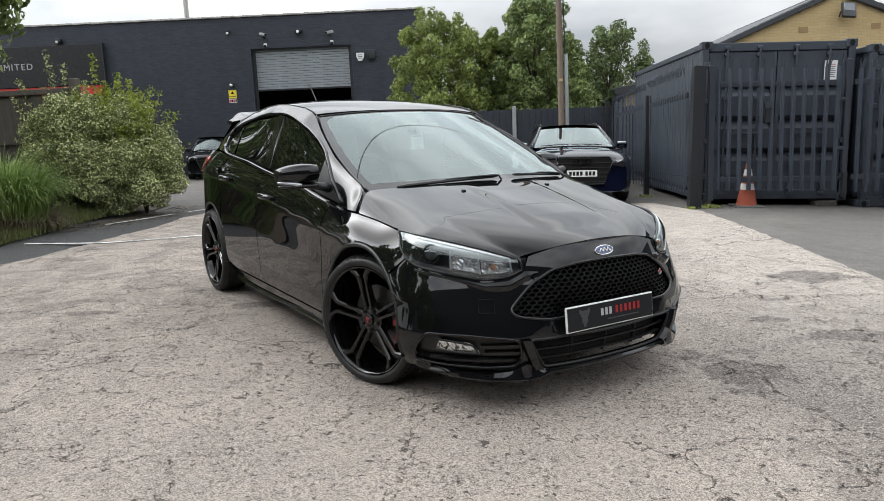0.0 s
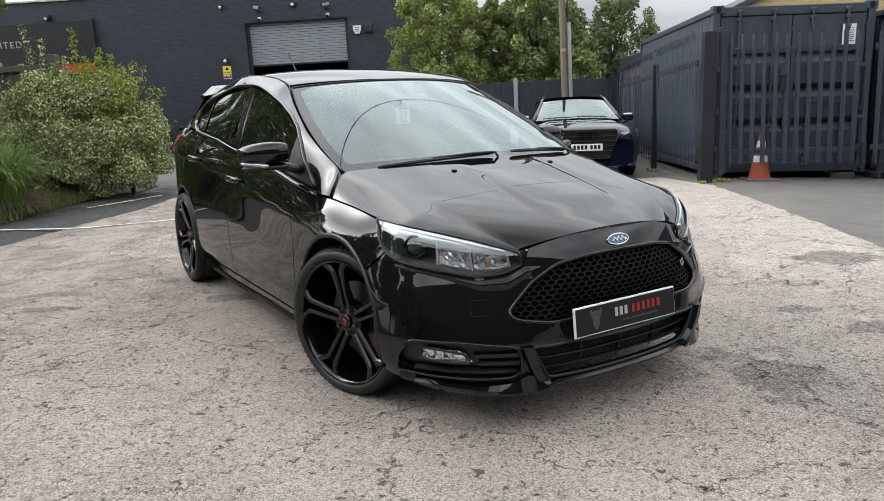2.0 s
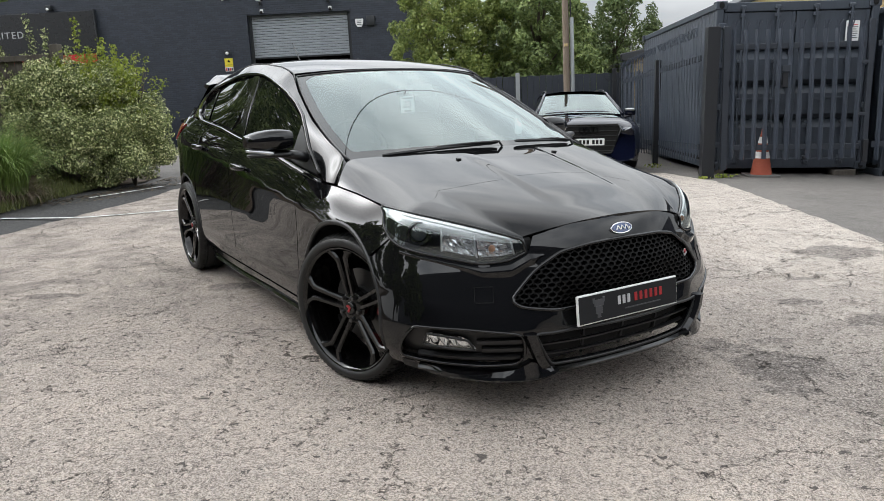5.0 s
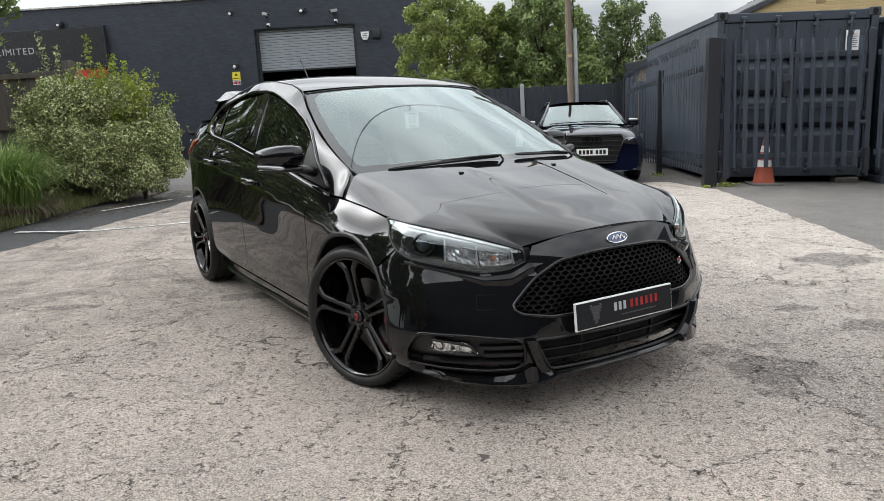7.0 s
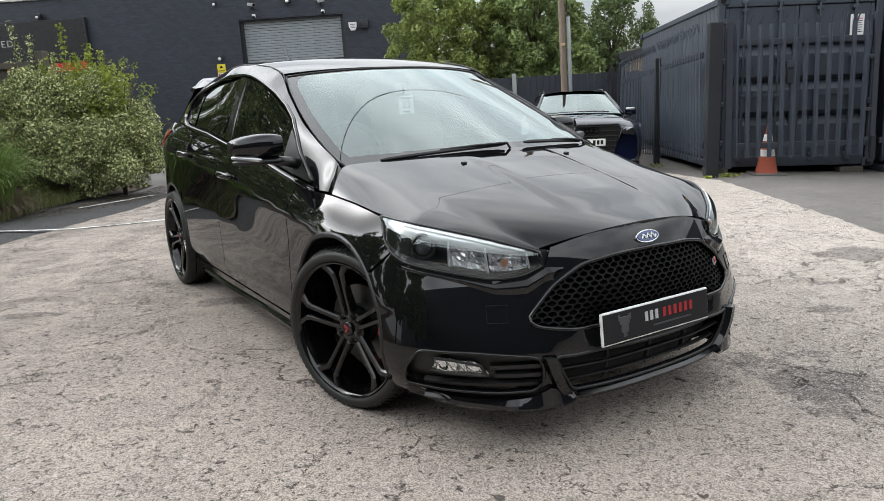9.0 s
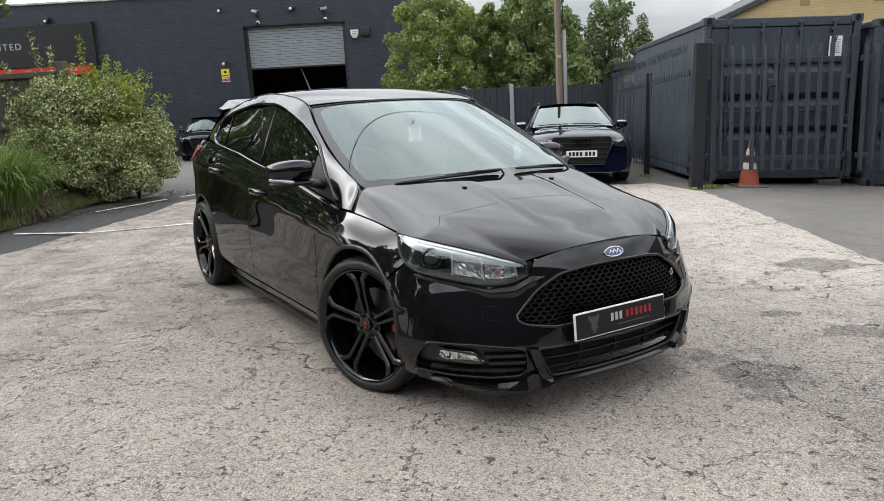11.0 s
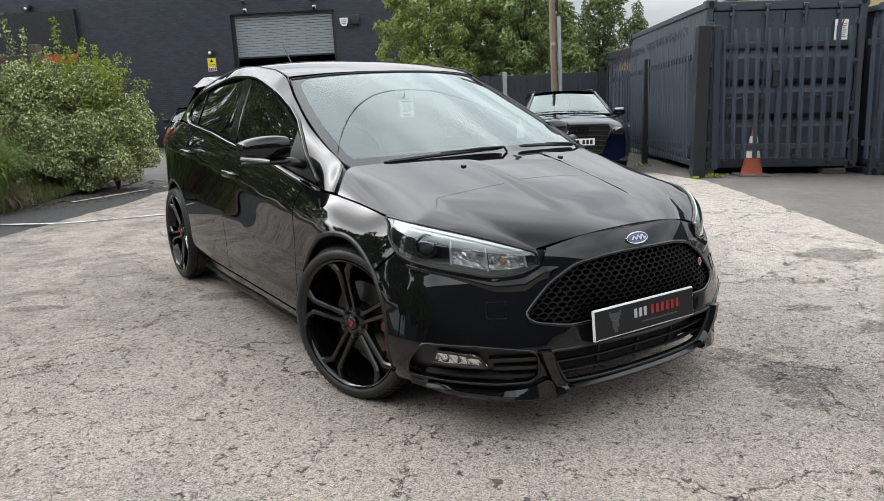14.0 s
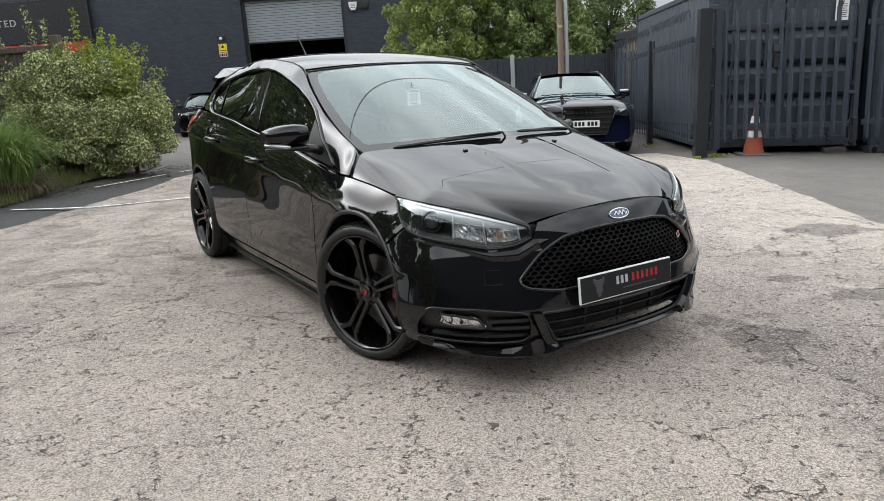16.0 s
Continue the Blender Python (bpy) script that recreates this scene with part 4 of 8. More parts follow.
for z in (1.38, 0.62):
    bm = bmesh.new()
    box(bm, (0.13, 0.05, 0.05), pose(1.94, 0.03, z), 0.008)
    part("gate_bolt", bm, M_STEELGREY, gate)
bm = bmesh.new()
box(bm, (0.07, 0.05, 0.34), pose(2.02, -0.03, 0.07), 0.008)
part("drop_bolt", bm, M_POST, gate)
gate2 = palisade("palisade_gate", pose(5.36, 12.28, 0.0), 2.28, 14, (0.235, 1.71), "slate-grey steel palisade gate leaf beside its pair", drop=0.03, loose=0.5)
side_fence = palisade("palisade_fence", pose(2.57, 18.95, -0.22, 0, -2.2, -87.7), 6.55, 40, (0.25, 1.6), "slate-grey steel palisade fence along the container", skip=(23,), pale=FLAT_PALE)
corner = thing("gate_post", pose(2.95, 12.3, -0.35, 0, 1.1, 0), "dark painted square steel gate post", "post")
bm = bmesh.new()
box(bm, (0.185, 0.185, 2.42), pose(0, 0, 1.21), 0.006)
part("shaft", bm, M_POST, corner)
mid_post = thing("fence_post", pose(2.70, 15.2, -0.3, 0, 1, 0), "dark steel fence post in the palisade", "post")
bm = bmesh.new()
box(bm, (0.10, 0.13, 2.05), pose(0, 0, 1.0), 0.006)
part("shaft", bm, M_POST, mid_post)
end_post = thing("fence_post", pose(2.57, 19.05, -0.3, 0, 1, 0), "dark steel fence post at the fence's end", "post")
bm = bmesh.new()
box(bm, (0.12, 0.13, 2.1), pose(0, 0, 1.0), 0.006)
part("shaft", bm, M_POST, end_post)
coil = thing("barbed_wire", pose(2.3, 20.52, 1.55), "loose coil of barbed wire over the back fence", "wire")
bm = bmesh.new()
tube(bm, [(0.34 * math.sin(a * 1.0) + 0.08 * a, 0.1 * math.cos(a * 0.7), 0.1 + 0.22 * math.cos(a)) for a in (k * 0.3 for k in range(64))], 0.007, 5)
part("strand", bm, M_WIRE, coil)


# ---- shipping containers ----
def container(m, label, wide=2.44, long=6.06, high=2.62):
    t = thing("shipping_container", m, label, "shipping container", "containers")
    # corrugated flanks and roof
    for side in (0, 1):
        x = 0.03 if side == 0 else wide - 0.03
        verts, faces = [], []
        y = 0.12
        k = 0
        while y < long - 0.12:
            for w, d in ((0.07, 0.0), (0.036, 0.036), (0.07, 0.036), (0.036, 0.0)):
                verts += [(x + (d if side == 0 else -d), y, 0.16), (x + (d if side == 0 else -d), y, high - 0.1)]
                y += w
        n = len(verts) // 2
        faces = [(2 * i, 2 * i + 2, 2 * i + 3, 2 * i + 1) for i in range(n - 1)]
        mesh_ob("side_panel", verts, faces, M_CONTAINER, t, shade=False)
    b = bmesh.new()
    box(b, (wide - 0.1, long - 0.1, 0.03), pose(wide / 2, long / 2, high - 0.04))
    part("roof", b, M_CONTAINER, t)
    b = bmesh.new()
    box(b, (wide - 0.1, 0.04, high - 0.2), pose(wide / 2, long - 0.06, high / 2))
    part("end_wall", b, M_CONTAINER, t)
    b = bmesh.new()
    box(b, (wide - 0.1, long - 0.3, 0.12), pose(wide / 2, long / 2, 0.12))
    part("floor", b, M_VOID, t)
    for x in (0.055, wide - 0.055):
        for z in (0.06, high - 0.06):
            b = bmesh.new()
            box(b, (0.09, long - 0.3, 0.1), pose(x, long / 2, z), 0.01)
            part("side_rail", b, M_CONTAINER, t)
        b = bmesh.new()
        box(b, (0.11, 0.1, high - 0.2), pose(x, 0.055, high / 2), 0.012)
        part("corner_post", b, M_CONTAINER, t)
    for x in (0.07, wide - 0.07):
        for z in (0.06, high - 0.06):
            for y in (0.08, long - 0.08):
                b = bmesh.new()
                box(b, (0.178, 0.162, 0.13), pose(x, y, z), 0.01)
                c = part("corner_casting", b, M_CONTAINER, t)
                if y < 1:
                    # flat black disc on the casting, coloured as the hole's inner shade
                    b = bmesh.new()
                    cyl(b, 0.04, 0.04, 0.01, pose(x, -0.002, z, 90, 0, 0) @ Matrix.Diagonal((1, 1.3, 1, 1)), 14)
                    part("casting_hole", b, M_VOID, t)
    for z, h in ((0.10, 0.16), (high - 0.09, 0.14)):
        b = bmesh.new()
        box(b, (wide - 0.25, 0.09, h), pose(wide / 2, 0.07, z), 0.01)
        part("end_rail", b, M_CONTAINER, t)
    for d in (0, 1):
        x0 = 0.12 + d * (wide / 2 - 0.115)
        w = wide / 2 - 0.13
        door = bmesh.new()
        z, prof = 0.17, [(0.17, 0.05)]
        for zz in (0.665, 1.20, 1.735):
            prof += [(zz, 0.05), (zz + 0.110, 0.135), (zz + 0.138, 0.165), (zz + 0.212, 0.05)]
        prof += [(high - 0.17, 0.05)]
        vs = [[door.verts.new((xx, yy, pz)) for xx in (x0 + 0.06, x0 + w - 0.06)] for pz, yy in prof]
        for lo_, hi_ in zip(vs, vs[1:]):
            door.faces.new((lo_[0], lo_[1], hi_[1], hi_[0]))
        for xx in (x0 + 0.03, x0 + w - 0.03):
            box(door, (0.06, 0.06, high - 0.34), pose(xx, 0.07, high / 2), 0.006)
        dob = part("door", door, M_CONTAINER, t)
        for fx in (0.26, 0.74):
            b = bmesh.new()
            cyl(b, 0.02, 0.02, high - 0.24, pose(x0 + w * fx, 0.0, high / 2), 10)
            bar = part("locking_bar", b, M_CONTAINER, dob, angle=40)
            for zz in (0.12, 0.2, 0.75, 1.7, high - 0.22, high - 0.1):
                b = bmesh.new()
                box(b, (0.09, 0.06, 0.06), pose(x0 + w * fx, 0.015, zz), 0.012)
                part("bar_keeper", b, M_CONTAINER, dob)
            b = bmesh.new()
            box(b, (0.34, 0.02, 0.04), pose(x0 + w * fx + (0.14 if fx < 0.5 else -0.14), -0.02, 1.12), 0.006)
            part("door_handle", b, M_CONTAINER, dob)
        for zz in (0.4, 1.0, 1.65, 2.25):
            b = bmesh.new()
            box(b, (0.12, 0.04, 0.09), pose(0.09 if d == 0 else wide - 0.09, 0.0, zz), 0.012)
            part("hinge", b, M_CONTAINER, dob)
    return t


box_a = container(pose(3.12, 12.85, -0.13, -0.6, 1.7, 1.2), "slate-grey steel shipping container with double doors and locking bars")
notice = thing("paper_notice", pose(5.24, 12.925, 1.93, 0, 1.7, 1.2), "white paper notice fixed to the container door", "notice")
bm = bmesh.new()
box(bm, (0.20, 0.004, 0.33))
part("sheet", bm, M_WHITE, notice)
for i in range(7):
    bm = bmesh.new()
    box(bm, (0.15 - 0.03 * (i % 3 == 2), 0.002, 0.011), pose(-0.004 * (i % 3 == 2), -0.0035, 0.10 - i * 0.032))
    part("print_bar", bm, M_GREYINK if i else M_SIGNRED, notice)
box_b = container(pose(5.70, 12.7, -0.315, -0.6, 1.7, 1.2), "slate-grey steel shipping container beside another")
for x, y in ((5.25, 13.0), (3.2, 13.0)):
    blk = thing("timber_block", pose(x, y, ground_z(x, y) + 0.03), "weathered timber packing block under the container", "block")
    bm = bmesh.new()
    box(bm, (0.35, 0.25, 0.12), None, 0.01)
    part("body", bm, M_FENCEWOOD, blk)

# ---- traffic cone ----
cone = thing("traffic_cone", pose(3.86, 12.58, ground_z(3.86, 12.58), 0, 1.5, 0), "faded orange traffic cone with two white sleeves", "traffic cone")
bm = bmesh.new()
box(bm, (0.46, 0.46, 0.035), pose(0, 0, 0.018), 0.012, 2)
part("base", bm, M_GREYRUBBER, cone)


def cone_band(z0, z1, mat, name, grow=0.0):
    b = bmesh.new()
    r = lambda z: 0.165 - 0.185 * z + grow
    cyl(b, r(z0), r(z1), z1 - z0, pose(0, 0, (z0 + z1) / 2), 28, True)
    return part(name, b, mat, cone, angle=50)


cone_band(0.03, 0.29, M_ORANGE, "skirt", 0.004)
cone_band(0.29, 0.39, M_WHITE, "sleeve", 0.004)
cone_band(0.39, 0.52, M_ORANGE, "middle")
cone_band(0.52, 0.62, M_WHITE, "sleeve", 0.004)
cone_band(0.62, 0.76, M_ORANGE, "tip")

# ---- buff brick house behind the containers ----
house = thing("brick_house", pose(8.6, 21.0, 0.0), "buff brick gable house with slate verge tiles", "house", kind="structure")
bm = bmesh.new()
half, eave, slope = 3.3, 2.92, 0.41
prism(bm, [(-half, -0.8), (half, -0.8), (half, eave), (0, eave + half * slope), (-half, eave)], 9)
part("wall", bm, M_YELLOW, house)
for sgn in (-1, 1):
    for i in range(16):
        bm = bmesh.new()
        u = i * 0.225
        box(bm, (0.25, 0.16, 0.15), pose(sgn * (half + 0.1 - u * 0.92), -0.05, eave + 0.08 + (u * 0.92 - 0.1) * slope, 0, sgn * 22.5 + sgn * 3, 0), 0.02)
        part("verge_tile", bm, M_TILE, house)
    bm = bmesh.new()
    box(bm, (3.75, 9.0, 0.07), pose(sgn * 1.68, 4.5, eave + 1.69 * slope + 0.1, 0, sgn * 22.5, 0))
    part("roof", bm, M_TILE, house)
bm = bmesh.new()
box(bm, (0.1, 0.12, 0.1), pose(-half - 0.05, 1.0, eave - 0.02))
part("gutter", bm, M_FRAME, house)
for x in (-0.81, 1.02):
    bm = bmesh.new()
    box(bm, (0.23, 0.02, 0.15), pose(x, -0.006, 3.43))
    part("air_brick", bm, plain("terracotta_vent", (0.30, 0.20, 0.10), 0.9, grain=0.4, scale=50), house)
flood = thing("floodlight", pose(8.79, 20.95, 3.82), "dark steel floodlight on a bracket under the gable", "floodlight")
bm = bmesh.new()
box(bm, (0.34, 0.1, 0.44), pose(0.02, -0.22, 0.02, -28, 8, 0), 0.02, 2)
part("housing", bm, M_FRAME, flood, angle=40)
bm = bmesh.new()
box(bm, (0.27, 0.02, 0.24), pose(0.02, -0.22, 0.02, -28, 8, 0) @ pose(0, -0.052, 0.06), 0.01)
part("lamp_glass", bm, M_GREYLAMP, flood)
bm = bmesh.new()
tube(bm, [(-0.1, 0.04, -0.1), (-0.16, -0.1, -0.12), (-0.16, -0.2, 0)], 0.02, 6)
part("bracket", bm, M_FRAME, flood)
shed = thing("brick_outbuilding", pose(4.9, 24.0, 0), "low buff brick outbuilding with a dark eave", "building", kind="structure")
bm = bmesh.new()
box(bm, (2.6, 4, 3.0), pose(0, 2, 0.85))
part("wall", bm, M_YELLOW, shed)
bm = bmesh.new()
box(bm, (3.4, 4.6, 0.22), pose(0, 2, 2.42, 0, -9, 0), 0.02)
part("roof", bm, M_TILE, shed)

# ---- timber fence behind the shrubs ----
timber = thing("timber_fence", pose(-7.3, 11.9, 0), "weathered timber board fence with square posts", "fence", kind="structure")
for i in range(44):
    bm = bmesh.new()
    x = -i * 0.145
    box(bm, (0.135, 0.02, 1.95), pose(x, 0.01 * (i % 2), 1.22, 0, 0.4 * math.sin(i * 2.3), 0), 0.004)
    part("board", bm, M_FENCEWOOD, timber)
for z in (1.35, 2.16):
    bm = bmesh.new()
    box(bm, (6.4, 0.05, 0.09), pose(-3.1, -0.035, z), 0.006)
    part("rail", bm, M_FENCEWOOD, timber)
for x in (0.1, -2.3, -4.7):
    bm = bmesh.new()
    box(bm, (0.14, 0.14, 2.3), pose(x, -0.02, 1.2), 0.01)
    part("post", bm, M_FENCEWOOD, timber)


# ---- foliage ----
def leaf_cloud(centres, normals, size, seed, fold=0.35, long=1.6, droop=0.0):
    """Small folded leaves, four corners and a crease each."""
    rnd = np.random.default_rng(seed)
    n = len(centres)
    nz = normals + rnd.normal(0, 0.55, (n, 3))
    nz /= np.linalg.norm(nz, axis=1)[:, None] + 1e-9
    ref = rnd.normal(0, 1, (n, 3))
    ref[:, 2] -= droop
    a = ref - (ref * nz).sum(1)[:, None] * nz
    a /= np.linalg.norm(a, axis=1)[:, None] + 1e-9
    b = np.cross(nz, a)
    s = size * rnd.uniform(0.6, 1.35, n)[:, None]
    base = centres - a * s * long * 0.5
    tip = centres + a * s * long * 0.5 - nz * s * 0.15
    left = centres + b * s * 0.5 + nz * s * fold * 0.5 - a * s * 0.1
    right = centres - b * s * 0.5 + nz * s * fold * 0.5 - a * s * 0.1
    verts = np.stack([base, left, tip, right], axis=1).reshape(-1, 3)
    idx = np.arange(n) * 4
    faces = np.concatenate([np.stack([idx, idx + 1, idx + 2], 1), np.stack([idx, idx + 2, idx + 3], 1)])
    return verts, faces


def big_mesh(name, verts, faces, mat, parent=None, label=""):
    me = bpy.data.meshes.new(name)
    me.vertices.add(len(verts))
    me.vertices.foreach_set("co", np.asarray(verts, dtype=np.float32).ravel())
    k = len(faces[0])
    me.loops.add(len(faces) * k)
    me.loops.foreach_set("vertex_index", np.asarray(faces, dtype=np.int32).ravel())
    me.polygons.add(len(faces))
    me.polygons.foreach_set("loop_start", np.arange(len(faces), dtype=np.int32) * k)
    me.update()
    me.validate()
    me.materials.append(mat)
    ob = new(name, me)
    if parent:
        ob.parent = parent
    if label:
        ob["label"] = label
    return ob


def clumps(rnd, blobs, per, shell=0.55):
    """Points on the outer parts of many uneven clumps."""
    pts, nrm = [], []
    for cx, cy, cz, rx, ry, rz in blobs:
        n = int(per * rx * rz)
        d = rnd.normal(0, 1, (n, 3))
        d /= np.linalg.norm(d, axis=1)[:, None]
        r = 1 - shell * rnd.random(n) ** 2.0
        r = r[:, None] * (1 + 0.16 * np.sin(d[:, :1] * 5 + cx * 7) * np.cos(d[:, 2:] * 6 + cz * 3))
        pts.append(np.array([cx, cy, cz]) + d * r * np.array([rx, ry, rz]))
        nrm.append(d + np.array([0, 0, 0.35]))
    return np.concatenate(pts), np.concatenate(nrm)


def tree(x, y, height, crown_r, crown_low, seed, mat, leaf, per, label, squash=1.0):
    rnd = np.random.default_rng(seed)
    z0 = ground_z(x, y) - 0.1
    t = thing("tree", pose(x, y, z0), label, "tree", "trees round the yard")
    b = bmesh.new()
    top = height * 0.8
    tube(b, [(0.05 * math.sin(k), 0.05 * math.cos(k * 1.3), top * k / 7) for k in range(8)], [0.02 * height * (1 - 0.11 * k) for k in range(8)], 12)
    part("trunk", b, M_BARK, t, shade=True)
    blobs = []
    for i in range(44):
        a = i * 2.399
        u = (i + 0.5) / 44
        z = crown_low + (height - crown_low) * (0.06 + 0.9 * u)
        wide = crown_r * math.sin(math.pi * min(0.97, 0.2 + 0.72 * u)) ** 0.8
        d = wide * (0.35 + 0.55 * rnd.random())
        end = (d * math.cos(a), d * math.sin(a) * squash, z)
        rr = crown_r * rnd.uniform(0.15, 0.34)
        blobs.append((*end, rr, rr * squash, rr * rnd.uniform(0.65, 0.95)))
        if i % 3 == 0:
            b = bmesh.new()
            zb = min(top * 0.95, crown_low * 0.7 + (z - crown_low) * 0.6)
            tube(b, [(0, 0, zb), (end[0] * 0.5, end[1] * 0.5, (zb + z) / 2 + 0.1), end], [0.008 * height, 0.005 * height, 0.002 * height], 7)
            part("limb", b, M_BARK, t, shade=True)
    # loose twigs at the rim
    for i in range(80):
        a, u = rnd.uniform(0, 6.28), rnd.random()
        z = crown_low + (height - crown_low) * u
        wide = crown_r * math.sin(math.pi * min(0.97, 0.2 + 0.72 * u)) ** 0.8 * rnd.uniform(0.9, 1.12)
        blobs.append((wide * math.cos(a), wide * math.sin(a) * squash, z + rnd.uniform(-0.1, 0.25), *(crown_r * rnd.uniform(0.07, 0.17) * np.array([1, 1, 1.2]))))
    p, nm = clumps(rnd, blobs, per)
    v, f = leaf_cloud(p, nm, leaf, seed, long=2.2, droop=0.6)
    big_mesh("crown", v, f, mat, t)
    return t


tree(-2.15, 22.6, 4.95, 1.45, 1.0, 11, M_LEAF_B, 0.043, 5600, "broad leafy tree with yellow-green leaves behind the fence")
tree(-0.75, 23.4, 4.5, 1.0, 0.8, 12, M_LEAF_B, 0.043, 5200, "small leafy tree with yellow-green leaves behind the fence")
tree(0.75, 23.0, 5.6, 1.45, 1.0, 13, M_LEAF_A, 0.054, 4300, "tall dark green broadleaf tree behind the fence")
tree(3.35, 25.5, 5.0, 1.35, 1.2, 14, M_LEAF_C, 0.054, 2700, "airy dark green tree beside the outbuilding")
tree(1.9, 22.2, 3.0, 0.85, 0.6, 15, M_LEAF_A, 0.052, 4400, "low leafy sapling over the back fence")
tree(1.2, 26.8, 4.4, 1.9, 0.5, 17, M_LEAF_A, 0.075, 1900, "dense dark green tree far behind the fence")
tree(-2.0, 21.1, 2.6, 0.5, 0.6, 16, M_LEAF_B, 0.048, 5200, "young bright green sapling at the back fence")
# the yard's edge behind the camera
for i, (x, y, h, r) in enumerate(((-12.6, 9.8, 7.8, 2.6), (-14.8, 15.2, 10.3, 3.4), (-12.8, 4.0, 7.6, 2.8), (-12.0, -2.5, 9.0, 3.2), (-9.5, -8.0, 8.5, 3.0))):
    tree(x, y, h, r, 1.3, 30 + i, M_LEAF_A, (0.12, 0.12, 0.16, 0.18, 0.18)[i], (420, 520, 480, 450, 450)[i], "tall broadleaf tree at the yard's far edge")


def shrub():
    rnd = np.random.default_rng(5)
    t = thing("variegated_shrub", pose(0, 0, 0), "rounded variegated shrub with cream-edged leaves", "shrub")
    blobs = []
    cx, cy = -7.05, 12.05
    for i in range(112):
        a, u = rnd.uniform(0, 6.283), rnd.random() ** 0.85
        z = 0.20 + 1.62 * u
        w = 1.40 * math.sqrt(1.0 - ((u - 0.32) / 0.84) ** 2)
        rr = rnd.uniform(0.20, 0.36)
        d = (w - rr * 0.6) * rnd.uniform(0.62, 1.0)
        blobs.append((cx + d * math.cos(a) * 1.05, cy + d * math.sin(a) * 0.9, z, rr, rr, rr * 0.9))
    p, nm = clumps(rnd, blobs, 23000, 0.4)
    keep = (p[:, 2] > 0.1) & (rnd.random(len(p)) < 0.9)
    # long upright shoots
    pts, nrm = [p[keep]], [nm[keep]]
    for x, y, z0, z1, lean in ((-7.55, 11.9, 1.6, 2.85, -0.1), (-7.35, 11.8, 1.6, 2.6, 0.05), (-7.85, 11.9, 1.5, 2.4, -0.35), (-6.85, 11.7, 1.6, 2.3, -0.05), (-7.2, 11.7, 1.6, 2.2, 0.1), (-7.7, 12.1, 1.5, 2.25, -0.2), (-7.95, 11.8, 1.4, 2.1, -0.3), (-7.05, 11.9, 1.6, 2.2, 0.0)):
        u = rnd.random(250)
        pts.append(np.stack([x + lean * u + rnd.normal(0, 0.05, 250) * (1.2 - u), y + rnd.normal(0, 0.05, 250), z0 + (z1 - z0) * u], 1))
        nrm.append(np.stack([rnd.normal(0, 1, 250), rnd.normal(0, 1, 250), np.full(250, 0.6)], 1))
    v, f = leaf_cloud(np.concatenate(pts), np.concatenate(nrm), 0.0225, 6, 0.3, 1.7)
    big_mesh("crown", v, f, M_SHRUB, t)
    b = bmesh.new()
    for i in range(14):
        a = i * 2.4
        tube(b, [(cx + 0.1 * math.cos(a), cy + 0.1 * math.sin(a), -0.05), (cx + 0.45 * math.cos(a), cy + 0.4 * math.sin(a), 0.7), (cx + 0.9 * math.cos(a), cy + 0.8 * math.sin(a), 1.5)], [0.025, 0.015, 0.006], 6)
    part("stems", b, M_BARK, t)


shrub()


def privet():
    rnd = np.random.default_rng(15)
    t = thing("golden_privet", pose(0, 0, 0), "loose yellow-green privet growing through a shrub", "shrub")
    pts, nrm = [], []
    for i in range(150):
        a = rnd.uniform(0, 6.283)
        x0, y0 = -6.52 + 0.30 * math.cos(a), 12.2 + 0.3 * math.sin(a)
        x1, z1 = x0 + rnd.normal(0.06, 0.26), rnd.uniform(1.35, 2.35) - 0.25 * abs(rnd.normal())
        y1 = y0 + rnd.normal(-0.15, 0.25)
        for k in range(110):
            u = rnd.random() ** 0.7
            pts.append((x0 + (x1 - x0) * u * u + rnd.normal(0, 0.04), y0 + (y1 - y0) * u + rnd.normal(0, 0.04), 0.5 + (z1 - 0.5) * u + rnd.normal(0, 0.03)))
            nrm.append((rnd.normal(), rnd.normal(), 0.7))
    for x, z0, z1 in ((-6.9, 1.7, 2.75), (-6.75, 1.7, 2.3), (-6.5, 1.6, 2.42), (-6.3, 1.5, 2.3)):
        for k in range(170):
            u = rnd.random()
            pts.append((x + rnd.normal(0, 0.05 * (1.2 - u)), 12.0 + rnd.normal(0, 0.05), z0 + (z1 - z0) * u))
            nrm.append((rnd.normal(), rnd.normal(), 0.7))
    v, f = leaf_cloud(np.array(pts), np.array(nrm), 0.031, 16, 0.3, 1.6)
    big_mesh("crown", v, f, M_PRIVET, t)
    b = bmesh.new()
    for i in range(9):
        a = i * 0.7
        tube(b, [(-6.35, 12.2, 0), (-6.35 + 0.2 * math.cos(a), 12.1, 1.0), (-6.3 + 0.45 * math.cos(a), 12.1 + 0.2 * math.sin(a), 1.9)], [0.02, 0.012, 0.004], 6)
    part("stems", b, M_BARK, t)


privet()


